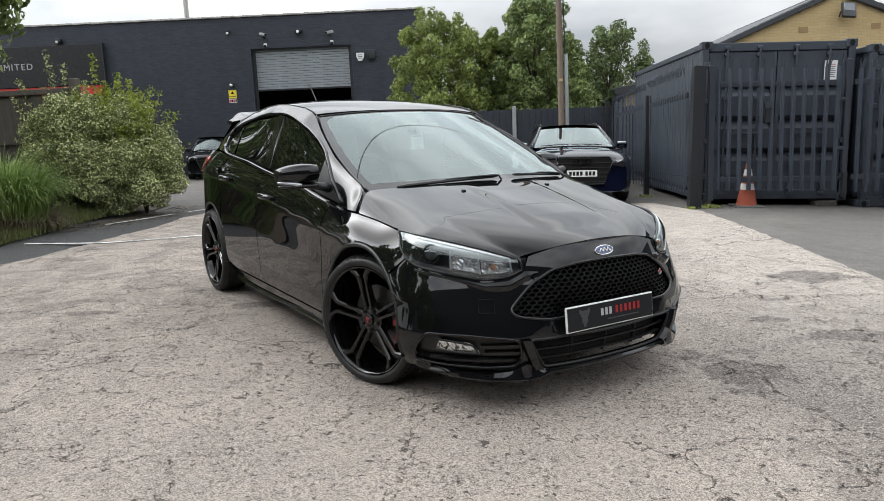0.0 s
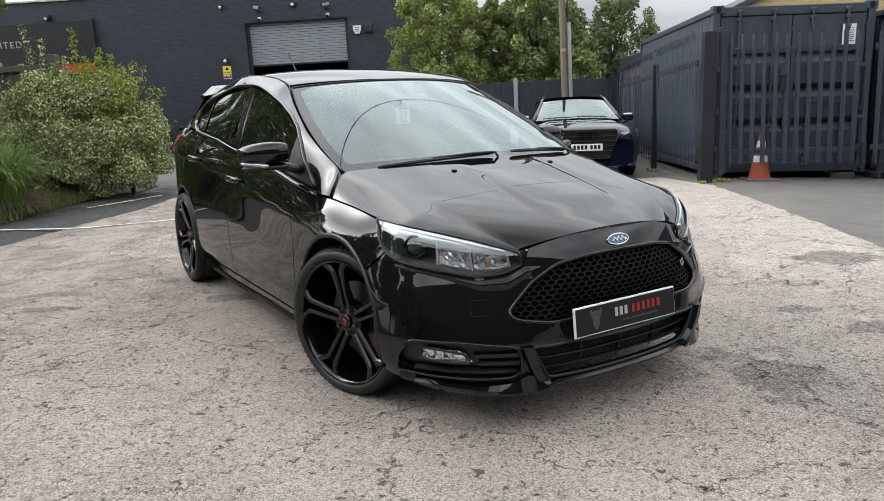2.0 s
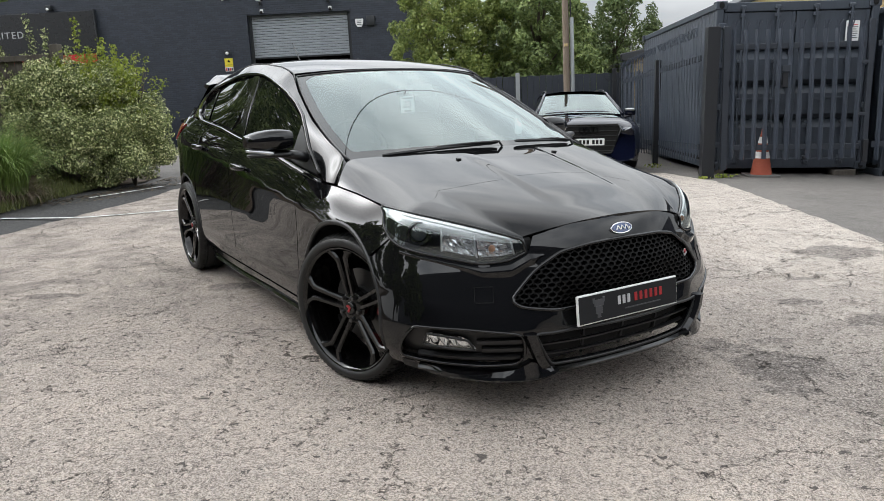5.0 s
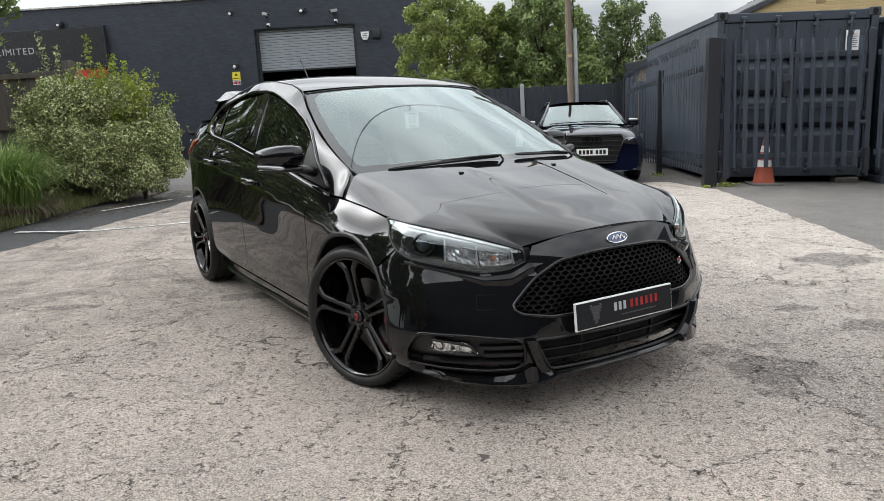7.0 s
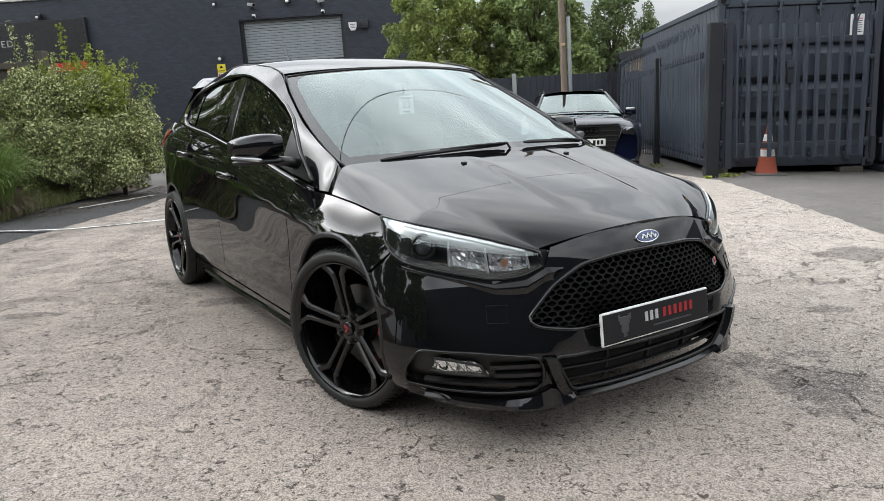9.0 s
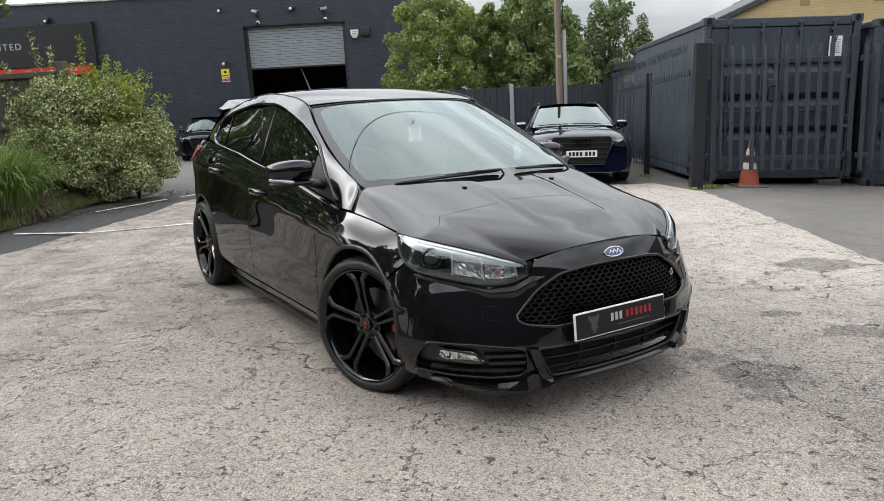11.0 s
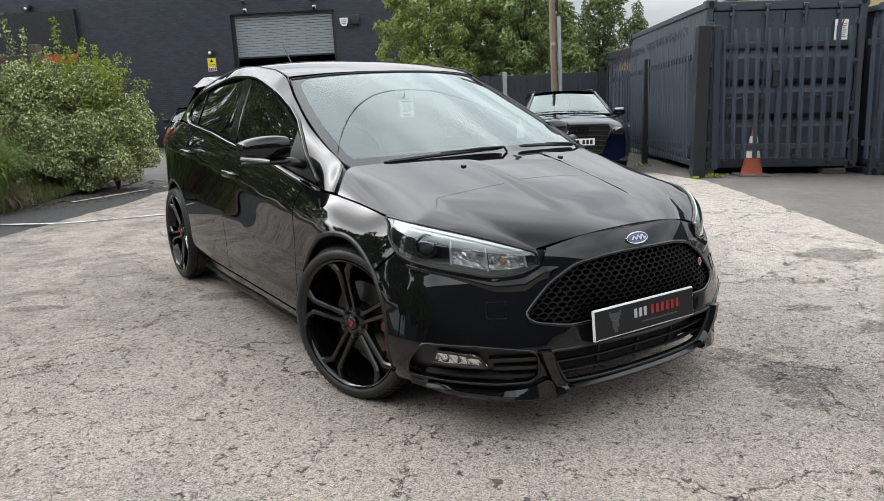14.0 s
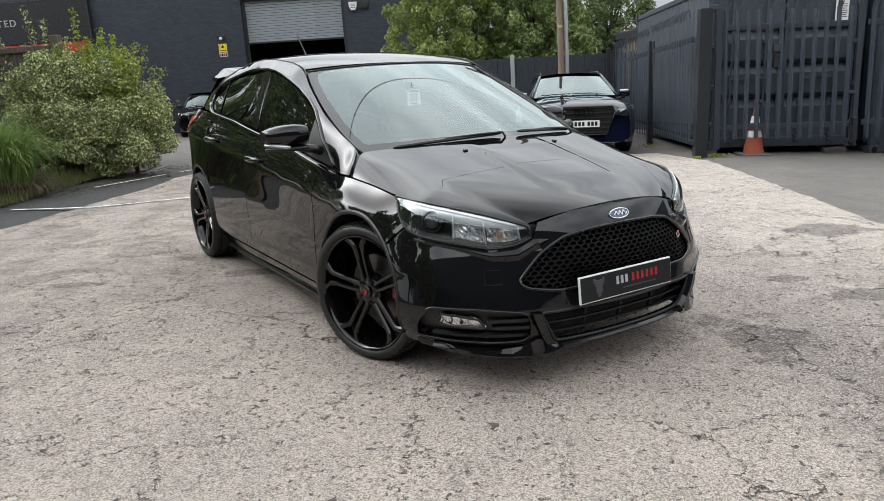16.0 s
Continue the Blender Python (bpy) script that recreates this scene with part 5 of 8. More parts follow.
def blades(rnd, count, cx, cy, spread_r, long, wide, arch, base_z, up=0.9):
    """Arching grass blades, each a tapered strip."""
    verts, faces = [], []
    for i in range(count):
        a = rnd.uniform(0, 6.283)
        r = spread_r * math.sqrt(rnd.random())
        x, y = cx + r * math.cos(a), cy + r * math.sin(a)
        out = a + rnd.normal(0, 0.5)
        L = long * rnd.uniform(0.6, 1.1)
        bend = arch * rnd.uniform(0.5, 1.3) * (0.35 + r / spread_r)
        w = wide * rnd.uniform(0.6, 1.2)
        side = (-math.sin(out), math.cos(out))
        base = len(verts)
        px, pz = 0.0, 0.0
        segs = 6
        z_base = base_z(x, y)
        for k in range(segs + 1):
            u = k / segs
            ang = (1 - up) + bend * u * u
            if k:
                px += L / segs * math.sin(ang)
                pz += L / segs * math.cos(ang)
            ww = w * (1 - u) ** 0.6 if k < segs else 0.0008
            for s in (-0.5, 0.5):
                verts.append((x + math.cos(out) * px + side[0] * ww * s, y + math.sin(out) * px + side[1] * ww * s, z_base + max(pz, 0.01)))
        for k in range(segs):
            j = base + 2 * k
            faces.append((j, j + 1, j + 3, j + 2))
    return verts, faces


def grass_clump(cx, cy, r, long, count, seed, label):
    rnd = np.random.default_rng(seed)
    t = thing("ornamental_grass", pose(0, 0, 0), label, "grass")
    v, f = blades(rnd, count, cx, cy, r, long, 0.017, 1.7, lambda x, y: bed_z(x, y) + 0.1)
    big_mesh("green_blades", v, f, M_GRASS, t)
    v, f = blades(rnd, count // 2, cx, cy, r * 1.1, long * 0.62, 0.010, 2.6, lambda x, y: bed_z(x, y) - 0.02, 0.5)
    big_mesh("dry_blades", v, f, M_DRYGRASS, t, "dead brown thatch")


grass_clump(-6.85, 9.45, 0.45, 1.0, 1900, 41, "large arching clump of green ornamental grass")
grass_clump(-7.3, 8.6, 0.45, 1.1, 1600, 42, "large arching clump of green ornamental grass")
grass_clump(-6.55, 8.1, 0.3, 0.7, 500, 43, "smaller clump of ornamental grass with brown thatch")


def turf(cx0, cx1, cy0, cy1, count, seed):
    rnd = np.random.default_rng(seed)
    verts, faces = [], []
    for i in range(count):
        u, w = rnd.random(), rnd.random()
        y = cy0 + (cy1 - cy0) * u
        x = cx0 + (cx1 - cx0) * u - w * 0.7
        a = rnd.uniform(0, 6.28)
        h = rnd.uniform(0.03, 0.14) * (1.2 - 0.5 * w)
        z = bed_z(x, y)
        j = len(verts)
        dx, dy = 0.007 * math.cos(a), 0.007 * math.sin(a)
        verts += [(x - dx, y - dy, z), (x + dx, y + dy, z), (x + rnd.normal(0, 0.04), y + rnd.normal(0, 0.04), z + h)]
        faces.append((j, j + 1, j + 2))
    ob = big_mesh("verge_grass", verts, faces, M_VERGE)
    return tagged(ob, "short rough grass along the bed's edge", "grass", kind="stuff")


turf(-5.95, -6.62, 7.6, 11.6, 4200, 44)


def weeds(x, y, r, count, seed):
    rnd = np.random.default_rng(seed)
    t = thing("weed_tuft", pose(0, 0, 0), "small green weeds at the fence foot", "weed")
    p = np.stack([rnd.normal(x, r, count), rnd.normal(y, r * 0.6, count), ground_z(x, y) + rnd.random(count) * r * 0.9], 1)
    v, f = leaf_cloud(p, rnd.normal(0, 1, (count, 3)) + np.array([0, 0, 1]), 0.028, seed)
    big_mesh("leaves", v, f, M_PRIVET, t)


weeds(3.2, 12.25, 0.07, 80, 51)
weeds(2.86, 12.1, 0.04, 30, 52)
weeds(2.55, 14.4, 0.08, 60, 53)


def litter():
    """Fallen leaves scattered by the bed."""
    rnd = np.random.default_rng(61)
    n = 900
    u = rnd.random(n)
    x = -6.55 + 0.7 * rnd.random(n) ** 2 + 0.35 * np.sin(u * 3)
    y = 9.5 + 4.2 * u
    p = np.stack([x, y, np.array([ground_z(a, b) + 0.012 for a, b in zip(x, y)])], 1)
    v, f = leaf_cloud(p, np.tile(np.array([0, 0, 4.0]), (n, 1)), 0.03, 62, 0.1)
    return tagged(big_mesh("leaf_litter", v, f, M_DRYGRASS), "pale dry leaves scattered on the asphalt", "leaves", kind="stuff")


litter()

# ---- plain unseen walls added behind the camera; the south one darkens bumper reflections ----
for nm, m, size, mt, lab in (("unseen_wall_south", pose(0, -11.5, 4.5), (46, 0.3, 9.8), M_SLATE, "plain dark painted wall added out of view to close the yard"), ("unseen_wall_east", pose(17, 2, 1.2), (0.3, 32, 3.4), M_SLATE, "plain dark painted wall added out of view to close the yard")):
    bm = bmesh.new()
    box(bm, size)
    tagged(part(nm, bm, mt, at=m), lab, "wall", kind="structure")


# ---- black hatchback ----
CAR_AT = Vector((0.017, 4.144, 0.006))
fwd = Vector((0.6134, -0.7897, -0.0227 * 0.6134)).normalized()
up_n = Vector((0.0227, 0, 1)).normalized()
lat = up_n.cross(fwd)
CAR = Matrix.Translation(CAR_AT + Vector((0, 0, ground_z(0.017, 4.144)))) @ Matrix((fwd, lat, up_n)).transposed().to_4x4()
car = thing("hatchback_car", CAR, "glossy black five-door hatchback with black alloys, parked on concrete", "car")


class Plan:
    """The car's outline from above, from the nose round one side to the tail, by its running length."""

    def __init__(self):
        pts = [(0.771, 0.0), (0.765, 0.15), (0.742, 0.27), (0.692, 0.4), (0.638, 0.5), (0.592, 0.6), (0.525, 0.695), (0.452, 0.78), (0.36, 0.845), (0.23, 0.882), (0.1, 0.894), (-0.1, 0.904), (-0.6, 0.908), (-2.4, 0.908), (-2.8, 0.905), (-3.05, 0.885), (-3.25, 0.82), (-3.36, 0.70), (-3.43, 0.5), (-3.47, 0.25), (-3.48, 0.0)]
        both = [(s, -r) for s, r in pts[8:0:-1]] + pts + [(s, -r) for s, r in pts[-2:-9:-1]]
        p = np.array(both)
        d = np.r_[0, np.cumsum(np.hypot(*np.diff(p, axis=0).T))]
        zero = d[8]
        fs, fr = bez(d - zero, p[:, 0], 0.07, 3000), bez(d - zero, p[:, 1], 0.07, 3000)
        self.long = d[28] - zero
        self.a = np.linspace(-0.3, self.long + 0.3, 3200)
        self.s = np.array([fs(v) for v in self.a])
        self.r = np.array([fr(v) for v in self.a])
        ts, tr = np.gradient(self.s, self.a), np.gradient(self.r, self.a)
        k = np.hypot(ts, tr)
        self.ns, self.nr = tr / k, -ts / k

    def get(self, a):
        return tuple(float(np.interp(a, self.a, v)) for v in (self.s, self.r, self.ns, self.nr))

    def at_r(self, r):
        half = self.a < 1.6
        return float(np.interp(r, self.r[half], self.a[half]))

    def at_s(self, s):
        side = (self.a > 0.9) & (self.a < self.long - 0.6)
        return float(np.interp(-s, -self.s[side], self.a[side]))


PLAN = Plan()
A45, A84 = PLAN.at_r(0.45), PLAN.at_r(0.84)
AR0, AR1 = PLAN.at_s(-3.0), PLAN.long - 0.45
crease_z = bez([-3.3, -2.34, -1.45, -0.6, -0.24, 0.15, 0.3, 0.5], [0.97, 0.92, 0.853, 0.766, 0.725, 0.60, 0.50, 0.45], 0.08)
lean_q = bez([-3.3, -0.75, -0.5, -0.3, -0.1, 0.15, 0.3, 0.6], [1.6, 1.6, 2.3, 3.2, 2.6, 1.2, 0.7, 0.6], 0.10)
lean_k = bez([-3.3, -0.1, 0.15, 0.3, 0.6], [0.30, 0.30, 0.25, 0.15, 0.15], 0.05)
nose_d = bez([0.05, 0.12, 0.19, 0.23, 0.30, 0.38, 0.45, 0.50, 0.55, 0.60, 0.65, 0.70, 0.75, 0.80, 0.90], [-0.06, -0.03, -0.005, 0.0, 0.0, 0.0, 0.0, -0.008, -0.018, -0.031, -0.047, -0.066, -0.090, -0.13, -0.23], 0.018)
tail_d = bez([0.1, 0.25, 0.35, 0.55, 0.65, 0.75, 0.95, 1.1, 1.3], [-0.08, -0.03, 0.0, 0.0, -0.03, -0.05, -0.08, -0.14, -0.3], 0.03)


def side_d(s, z):
    t = z - crease_z(s)
    soft = 0.008
    above = 0.5 * (t + math.sqrt(t * t + soft * soft)) - 0.5 * soft
    below = 0.5 * (-t + math.sqrt(t * t + soft * soft)) - 0.5 * soft
    d = -(lean_k(s) * above + lean_q(s) * above * above)
    d -= 0.004 * math.sin(math.pi * min(1.0, below / 0.24)) * (1 - smooth(-0.35, 0.1, s)) if below > 0 else 0.0
    low = max(0.0, 0.40 - z)
    d -= 1.5 * low * low
    # the pressed line above the sill
    d += 0.006 * math.exp(-((z - 0.36 - 0.03 * (s + 1.2)) / 0.03) ** 2) * smooth(-2.3, -2.0, s) * (1 - smooth(-0.8, -0.55, s))
    return d


def skin(a, z):
    g = -1.0 if a < 0 else 1.0
    a = abs(a)
    s, r, ns, nr = PLAN.get(a)
    wf = 1 - smooth(A45, A84, a)
    wr = smooth(AR0, AR1, a)
    d = wf * (nose_d(z) - 0.050 * math.exp(-((z - 0.42) / 0.085) ** 2) * (1 - smooth(0.26, 0.40, a))) + (1 - wf - wr) * side_d(s, z) + wr * tail_d(z)
    if wf + wr > 1:
        d = nose_d(z)
    # the lower intake runs straight across
    d -= 0.05 * max(0.0, 1 - (r / 0.46) ** 2) * (1 - smooth(0.26, 0.42, z)) if s > 0 else 0.0
    # the bumper leans out towards its foot
    d += (0.115 * (0.61 - min(0.61, max(0.48, z))) + 0.20 * (0.48 - min(0.48, max(0.355, z)))) * smooth(0.10, 0.30, s) * smooth(0.10, 0.30, z)
    return Vector((s + ns * d, -g * (r + nr * d), z))


def q(s, r, z):
    """The running length at which the skin comes nearest to a point."""
    best = None
    lo, hi = (0.0, 2.2) if s > -1 else (2.0, PLAN.long)
    for _ in range(3):
        grid = np.linspace(lo, hi, 40)
        ds = [(skin(a, z) - Vector((s, -r, z))).length for a in grid]
        i = int(np.argmin(ds))
        lo, hi = grid[max(0, i - 1)], grid[min(39, i + 1)]
        best = grid[i]
    return (float(best), z)


def on_side(pts):
    return [(PLAN.at_s(s), z) for s, z in pts]


def on_front(pts):
    return [(PLAN.at_r(r), z) for r, z in pts]


def mirror2(pts):
    """A half outline and its mirror image, as one loop."""
    return pts + [(-a, z) for a, z in pts[::-1] if abs(a) > 1e-6]


def both(name, fn_outline, mat, step=0.035, holes=(), label="", lift=0.0, lip=0.014, soft=0.02):
    for g in (1, -1):
        o = [(g * a, z) for a, z in resample(fn_outline, soft)]
        h = [[(g * a, z) for a, z in hole] for hole in holes]
        skin_panel(name, skin, o, mat, car, h, step, lip, label, lift=lift)


def arc(cs, cz, rad, a0, a1, n):
    return [(cs + rad * math.cos(radians(a0 + (a1 - a0) * i / n)), cz + rad * math.sin(radians(a0 + (a1 - a0) * i / n))) for i in range(n + 1)]


WF, WR, ARCH = (-0.09, 0.335), (-2.77, 0.335), 0.385

# lamp and bonnet edges shared by their neighbours
LAMP_LOW3 = [(0.155, 0.80, 0.798), (0.205, 0.83, 0.735), (0.255, 0.822, 0.692), (0.31, 0.79, 0.662), (0.38, 0.735, 0.645), (0.46, 0.65, 0.625), (0.53, 0.57, 0.605), (0.595, 0.485, 0.614), (0.63, 0.42, 0.650)]
LAMP_LOW = [q(*p) for p in LAMP_LOW3]
NOSE_EDGE = [(PLAN.at_r(r), z) for r, z in ((0.42, 0.704), (0.36, 0.720), (0.27, 0.739), (0.15, 0.751), (0.0, 0.755))]

# front bumper
bump_half = [(0.0, 0.186)] + on_front([(0.2, 0.186), (0.34, 0.186), (0.42, 0.172), (0.6, 0.172), (0.75, 0.190)]) + on_side([(0.27, 0.20)])
bump_half += on_side(arc(*WF, ARCH, -18, 44, 12)) + [(LAMP_LOW[2][0] - 0.008, LAMP_LOW[2][1] - 0.004)] + LAMP_LOW[3:] + NOSE_EDGE
GRILLE = on_front([(0.0, 0.668), (0.1, 0.667), (0.2, 0.662), (0.32, 0.643), (0.42, 0.585), (0.47, 0.53), (0.515, 0.472), (0.48, 0.450), (0.38, 0.436), (0.28, 0.425), (0.0, 0.418)])
grille_loop = softloop(mirror2(GRILLE)[:-1], 0.018, 2)
INTAKE = on_front([(0.0, 0.343), (0.433, 0.347), (0.405, 0.280), (0.370, 0.209), (0.0, 0.205)])
intake_loop = softloop(mirror2(INTAKE), 0.018, 1)
FOG = on_front([(0.797, 0.384), (0.664, 0.376), (0.492, 0.352), (0.470, 0.332), (0.468, 0.262), (0.495, 0.228), (0.60, 0.222), (0.74, 0.230), (0.836, 0.246), (0.826, 0.318)])
fog_loop = softloop(FOG, 0.018, 1)
outline = resample(mirror2(bump_half), 0.02)
skin_panel("front_bumper", skin, outline, M_PAINT, car, [grille_loop, intake_loop, fog_loop, [(-a, z) for a, z in fog_loop]], 0.03, 0.02)


def shrink(loop, d):
    c = np.mean(np.array(loop), axis=0)
    out = []
    n = len(loop)
    for i in range(n):
        p, a, b = Vector(loop[i]), Vector(loop[i - 1]), Vector(loop[(i + 1) % n])
        t = (b - a).normalized()
        nrm = Vector((-t.y, t.x))
        s = 1 if inside(tuple(p + nrm * 0.002), loop) else -1
        out.append(tuple(p + nrm * s * d))
    return out


def ring_on_skin(name, loop, rad, mat, lift=0.004, fn=None, label=""):
    b = bmesh.new()
    fn = fn or skin
    tube(b, [fn(a, z) + (fn(a, z) - Vector((-1.3, 0, 0.5))).normalized() * lift for a, z in loop], rad, 8, closed=True)
    return part(name, b, mat, car, label, shade=True)


def sunk(name, loop, mat, deep, label=""):
    """A panel set back behind an opening."""
    o = shrink(loop, -0.025)
    return skin_panel(name, skin, o, mat, car, (), 0.04, 0.0, label, lift=-deep)


ring_on_skin("grille_surround", grille_loop, 0.0075, M_PAINT, 0.002)
# black sheets stand in for the shade behind grille and intake
sunk("grille_backing", grille_loop, M_VOID, 0.05)
sunk("intake_backing", intake_loop, M_VOID, 0.075)


def honeycomb():
    b = bmesh.new()
    w, h = 0.037, 0.0225
    inner_loop = shrink(grille_loop, 0.004)
    rows = int(0.26 / (h * 0.78)) + 1
    for j in range(rows):
        z = 0.415 + j * h * 0.78
        for i in range(-20, 21):
            a = i * w + (w / 2 if j % 2 else 0)
            if not inside((a, z), inner_loop):
                continue
            ring = []
            for dx, dz in ((-0.5, 0.22), (-0.5, -0.22), (0, -0.55), (0.5, -0.22), (0.5, 0.22), (0, 0.55)):
                ring.append((a + dx * w, z + dz * h))
            n0 = (skin(a, z) - Vector((-1.3, 0, 0.5))).normalized()
            fr = [skin(x, y) - n0 * 0.012 for x, y in ring]
            cen = sum(fr, Vector()) / 6
            o = [b.verts.new(p) for p in fr]
            inn = [b.verts.new(cen + (p - cen) * 0.80) for p in fr]
            dp = [b.verts.new(cen + (p - cen) * 0.74 - n0 * 0.02) for p in fr]
            for k in range(6):
                m2 = (k + 1) % 6
                b.faces.new((o[k], o[m2], inn[m2], inn[k]))
                b.faces.new((inn[k], inn[m2], dp[m2], dp[k]))
    return part("grille_mesh", b, M_MESH, car, "black honeycomb grille insert")


honeycomb()


def strip(name, path, wide, thick, mat, parent=car, fn=skin, lift=0.0, label="", upright=True):
    """A bar that follows the skin along a path in its own measures."""
    b = bmesh.new()
    rows = []
    for a, z in path:
        p = fn(a, z)
        e = 0.004
        n = (fn(a + e, z) - fn(a - e, z)).cross(fn(a, z + e) - fn(a, z - e)).normalized()
        if n.dot(p - Vector((-1.3, 0, 0.5))) < 0:
            n = -n
        side = (fn(a, z + e) - fn(a, z - e)).normalized() if upright else (fn(a + e, z) - fn(a - e, z)).normalized()
        o = p + n * lift
        rows.append([b.verts.new(o + side * wide / 2), b.verts.new(o + side * wide * 0.35 + n * thick), b.verts.new(o - side * wide * 0.35 + n * thick), b.verts.new(o - side * wide / 2), b.verts.new(o - n * 0.012)])
    for u, v in zip(rows, rows[1:]):
        for k in range(5):
            b.faces.new((u[k], u[(k + 1) % 5], v[(k + 1) % 5], v[k]))
    b.faces.new(rows[0])
    b.faces.new(rows[-1][::-1])
    return part(name, b, mat, parent, label, angle=35)


def span(a0, a1, z0, z1=None, n=24):
    z1 = z0 if z1 is None else z1
    return [(a0 + (a1 - a0) * i / n, z0 + (z1 - z0) * i / n) for i in range(n + 1)]


for z, w in ((0.246, 0.385), (0.292, 0.405)):
    e = PLAN.at_r(w)
    strip("intake_bar", span(-e, e, z), 0.008, 0.007, M_SATIN, lift=-0.025)
for r in (-0.21, 0.0, 0.21):
    strip("intake_strut", [(PLAN.at_r(abs(r)) * (1 if r > 0 else -1), z) for z in (0.20, 0.24, 0.29, 0.34)], 0.013, 0.006, M_SATIN, lift=-0.05, upright=False)
ring_on_skin("intake_surround", intake_loop, 0.007, M_SATIN, -0.002)

# lower lip with turned-up fins
tips = PLAN.at_r(0.80)
lip = []
for i in range(61):
    a = -tips + 2 * tips * i / 60
    f = smooth(PLAN.at_r(0.36), PLAN.at_r(0.5), abs(a))
    lip.append((a, 0.191 - 0.030 * f + 0.050 * smooth(PLAN.at_r(0.55), tips, abs(a))))
strip("splitter", lip, 0.020, 0.022, M_GLOSSBLACK, lift=0.0, label="gloss black front splitter")
for g in (1, -1):
    b = bmesh.new()
    rows = []
    for i in range(33):
        r_ = 0.362 + 0.478 * i / 32
        a_ = g * PLAN.at_r(r_)
        zl = float(np.interp(r_, [0.362, 0.40, 0.45, 0.585, 0.75, 0.84], [0.196, 0.177, 0.170, 0.169, 0.187, 0.212]))
        zu = float(np.interp(r_, [0.362, 0.40, 0.45, 0.50, 0.585, 0.74, 0.84], [0.206, 0.222, 0.240, 0.207, 0.194, 0.204, 0.243]))
        fade = 1.2 - 0.95 * smooth(0.7, 1.0, i / 32)
        p0, p1 = skin(a_, zl), skin(a_, zu)
        nn = (p0 - Vector((-1.0, 0, zl))).normalized()
        rows.append([b.verts.new(v) for v in (p1 - nn * 0.01, p1 + nn * 0.012 * fade, p0 + nn * 0.042 * fade + Vector((0, 0, 0.012)), p0 + nn * 0.044 * fade, p0 + nn * 0.03 * fade - Vector((0, 0, 0.014)), p0 - nn * 0.03)])
    for u, v in zip(rows, rows[1:]):
        for k in range(6):
            b.faces.new((u[k], u[(k + 1) % 6], v[(k + 1) % 6], v[k]))
    b.faces.new(rows[0])
    b.faces.new(rows[-1][::-1])
    part("splitter_fin", b, M_PAINT, car, "gloss black corner blade", angle=30)
    ib = [(g * PLAN.at_r(r), z) for r, z in ((0.452, 0.352), (0.438, 0.30), (0.418, 0.25), (0.388, 0.205))]
    strip("intake_blade", ib, 0.052, 0.026, M_PAINT, upright=False, label="angled gloss black blade beside the intake")
    # fog lamp recess
    loop = [(g * a, z) for a, z in fog_loop]
    rec = skin_panel("fog_recess", skin, loop, M_SATIN, car, (), 0.03, 0.0, lift=-0.035)
    ring_on_skin("recess_edge", loop, 0.006, M_GLOSSBLACK, 0.0)
    for z, r0, r1 in ((0.318, 0.47, 0.625), (0.285, 0.475, 0.61), (0.248, 0.48, 0.80)):
        strip("recess_rib", span(g * PLAN.at_r(r0), g * PLAN.at_r(r1), z, None, 12), 0.02, 0.018, M_SATIN, lift=-0.03)
    lamp = [(g * PLAN.at_r(r), z) for r, z in ((0.764, 0.356), (0.715, 0.347), (0.652, 0.330), (0.628, 0.290), (0.70, 0.296), (0.776, 0.310))]
    lamp = resample(lamp, 0.012)
    fl = skin_panel("fog_lamp", skin, lamp, M_FOGCHROME, car, (), 0.012, 0.004, "clear fog lamp with faceted reflector", lift=-0.022)
    for v in fl.data.vertices:
        v.co += Vector((0.006 * math.sin(v.co.y * 260 + v.co.z * 130), 0, 0.004 * math.sin(v.co.z * 320)))
    skin_panel("fog_lens", skin, lamp, M_LAMPGLASS, car, (), 0.02, 0.0, lift=-0.006)
    ring_on_skin("fog_bezel", lamp, 0.005, M_SATIN, -0.008)

# number plate
plate_m = pose(0.759, -0.016, 0.419, 0, -6, 0)
pl = bmesh.new()
box(pl, (0.012, 0.552, 0.117), plate_m, 0.003)
part("plate_backing", pl, M_WHITE, car, "white-edged plate base")
pl = bmesh.new()
box(pl, (0.004, 0.540, 0.105), plate_m @ pose(0.007, 0, 0), 0.001)
plate = part("display_plate", pl, M_PLATE, car, "dark grey show plate with grey and red lettering blocks")
for i in range(3):
    pl = bmesh.new()
    box(pl, (0.003, 0.015, 0.034), plate_m @ pose(0.0095, -0.062 + i * 0.026, 0.012))
    part("print_bar", pl, M_WHITEINK, plate)
for i in range(6):
    pl = bmesh.new()
    box(pl, (0.003, 0.015, 0.034), plate_m @ pose(0.0095, 0.030 + i * 0.0285, 0.012))
    part("print_bar", pl, M_RED, plate)
pl = bmesh.new()
box(pl, (0.003, 0.20, 0.005), plate_m @ pose(0.0095, 0.07, -0.026))
part("print_bar", pl, M_GREYINK, plate)
pl = bmesh.new()
for dy, dz, w, h in ((0, 0.02, 0.05, 0.026), (0, -0.008, 0.036, 0.03), (0, -0.03, 0.018, 0.018), (0.026, 0.03, 0.012, 0.02), (-0.026, 0.03, 0.012, 0.02)):
    box(pl, (0.003, w, h), plate_m @ pose(0.0095, -0.17 + dy, dz), 0.0012)
part("emblem", pl, M_GREYINK, plate, "grey printed emblem shape")

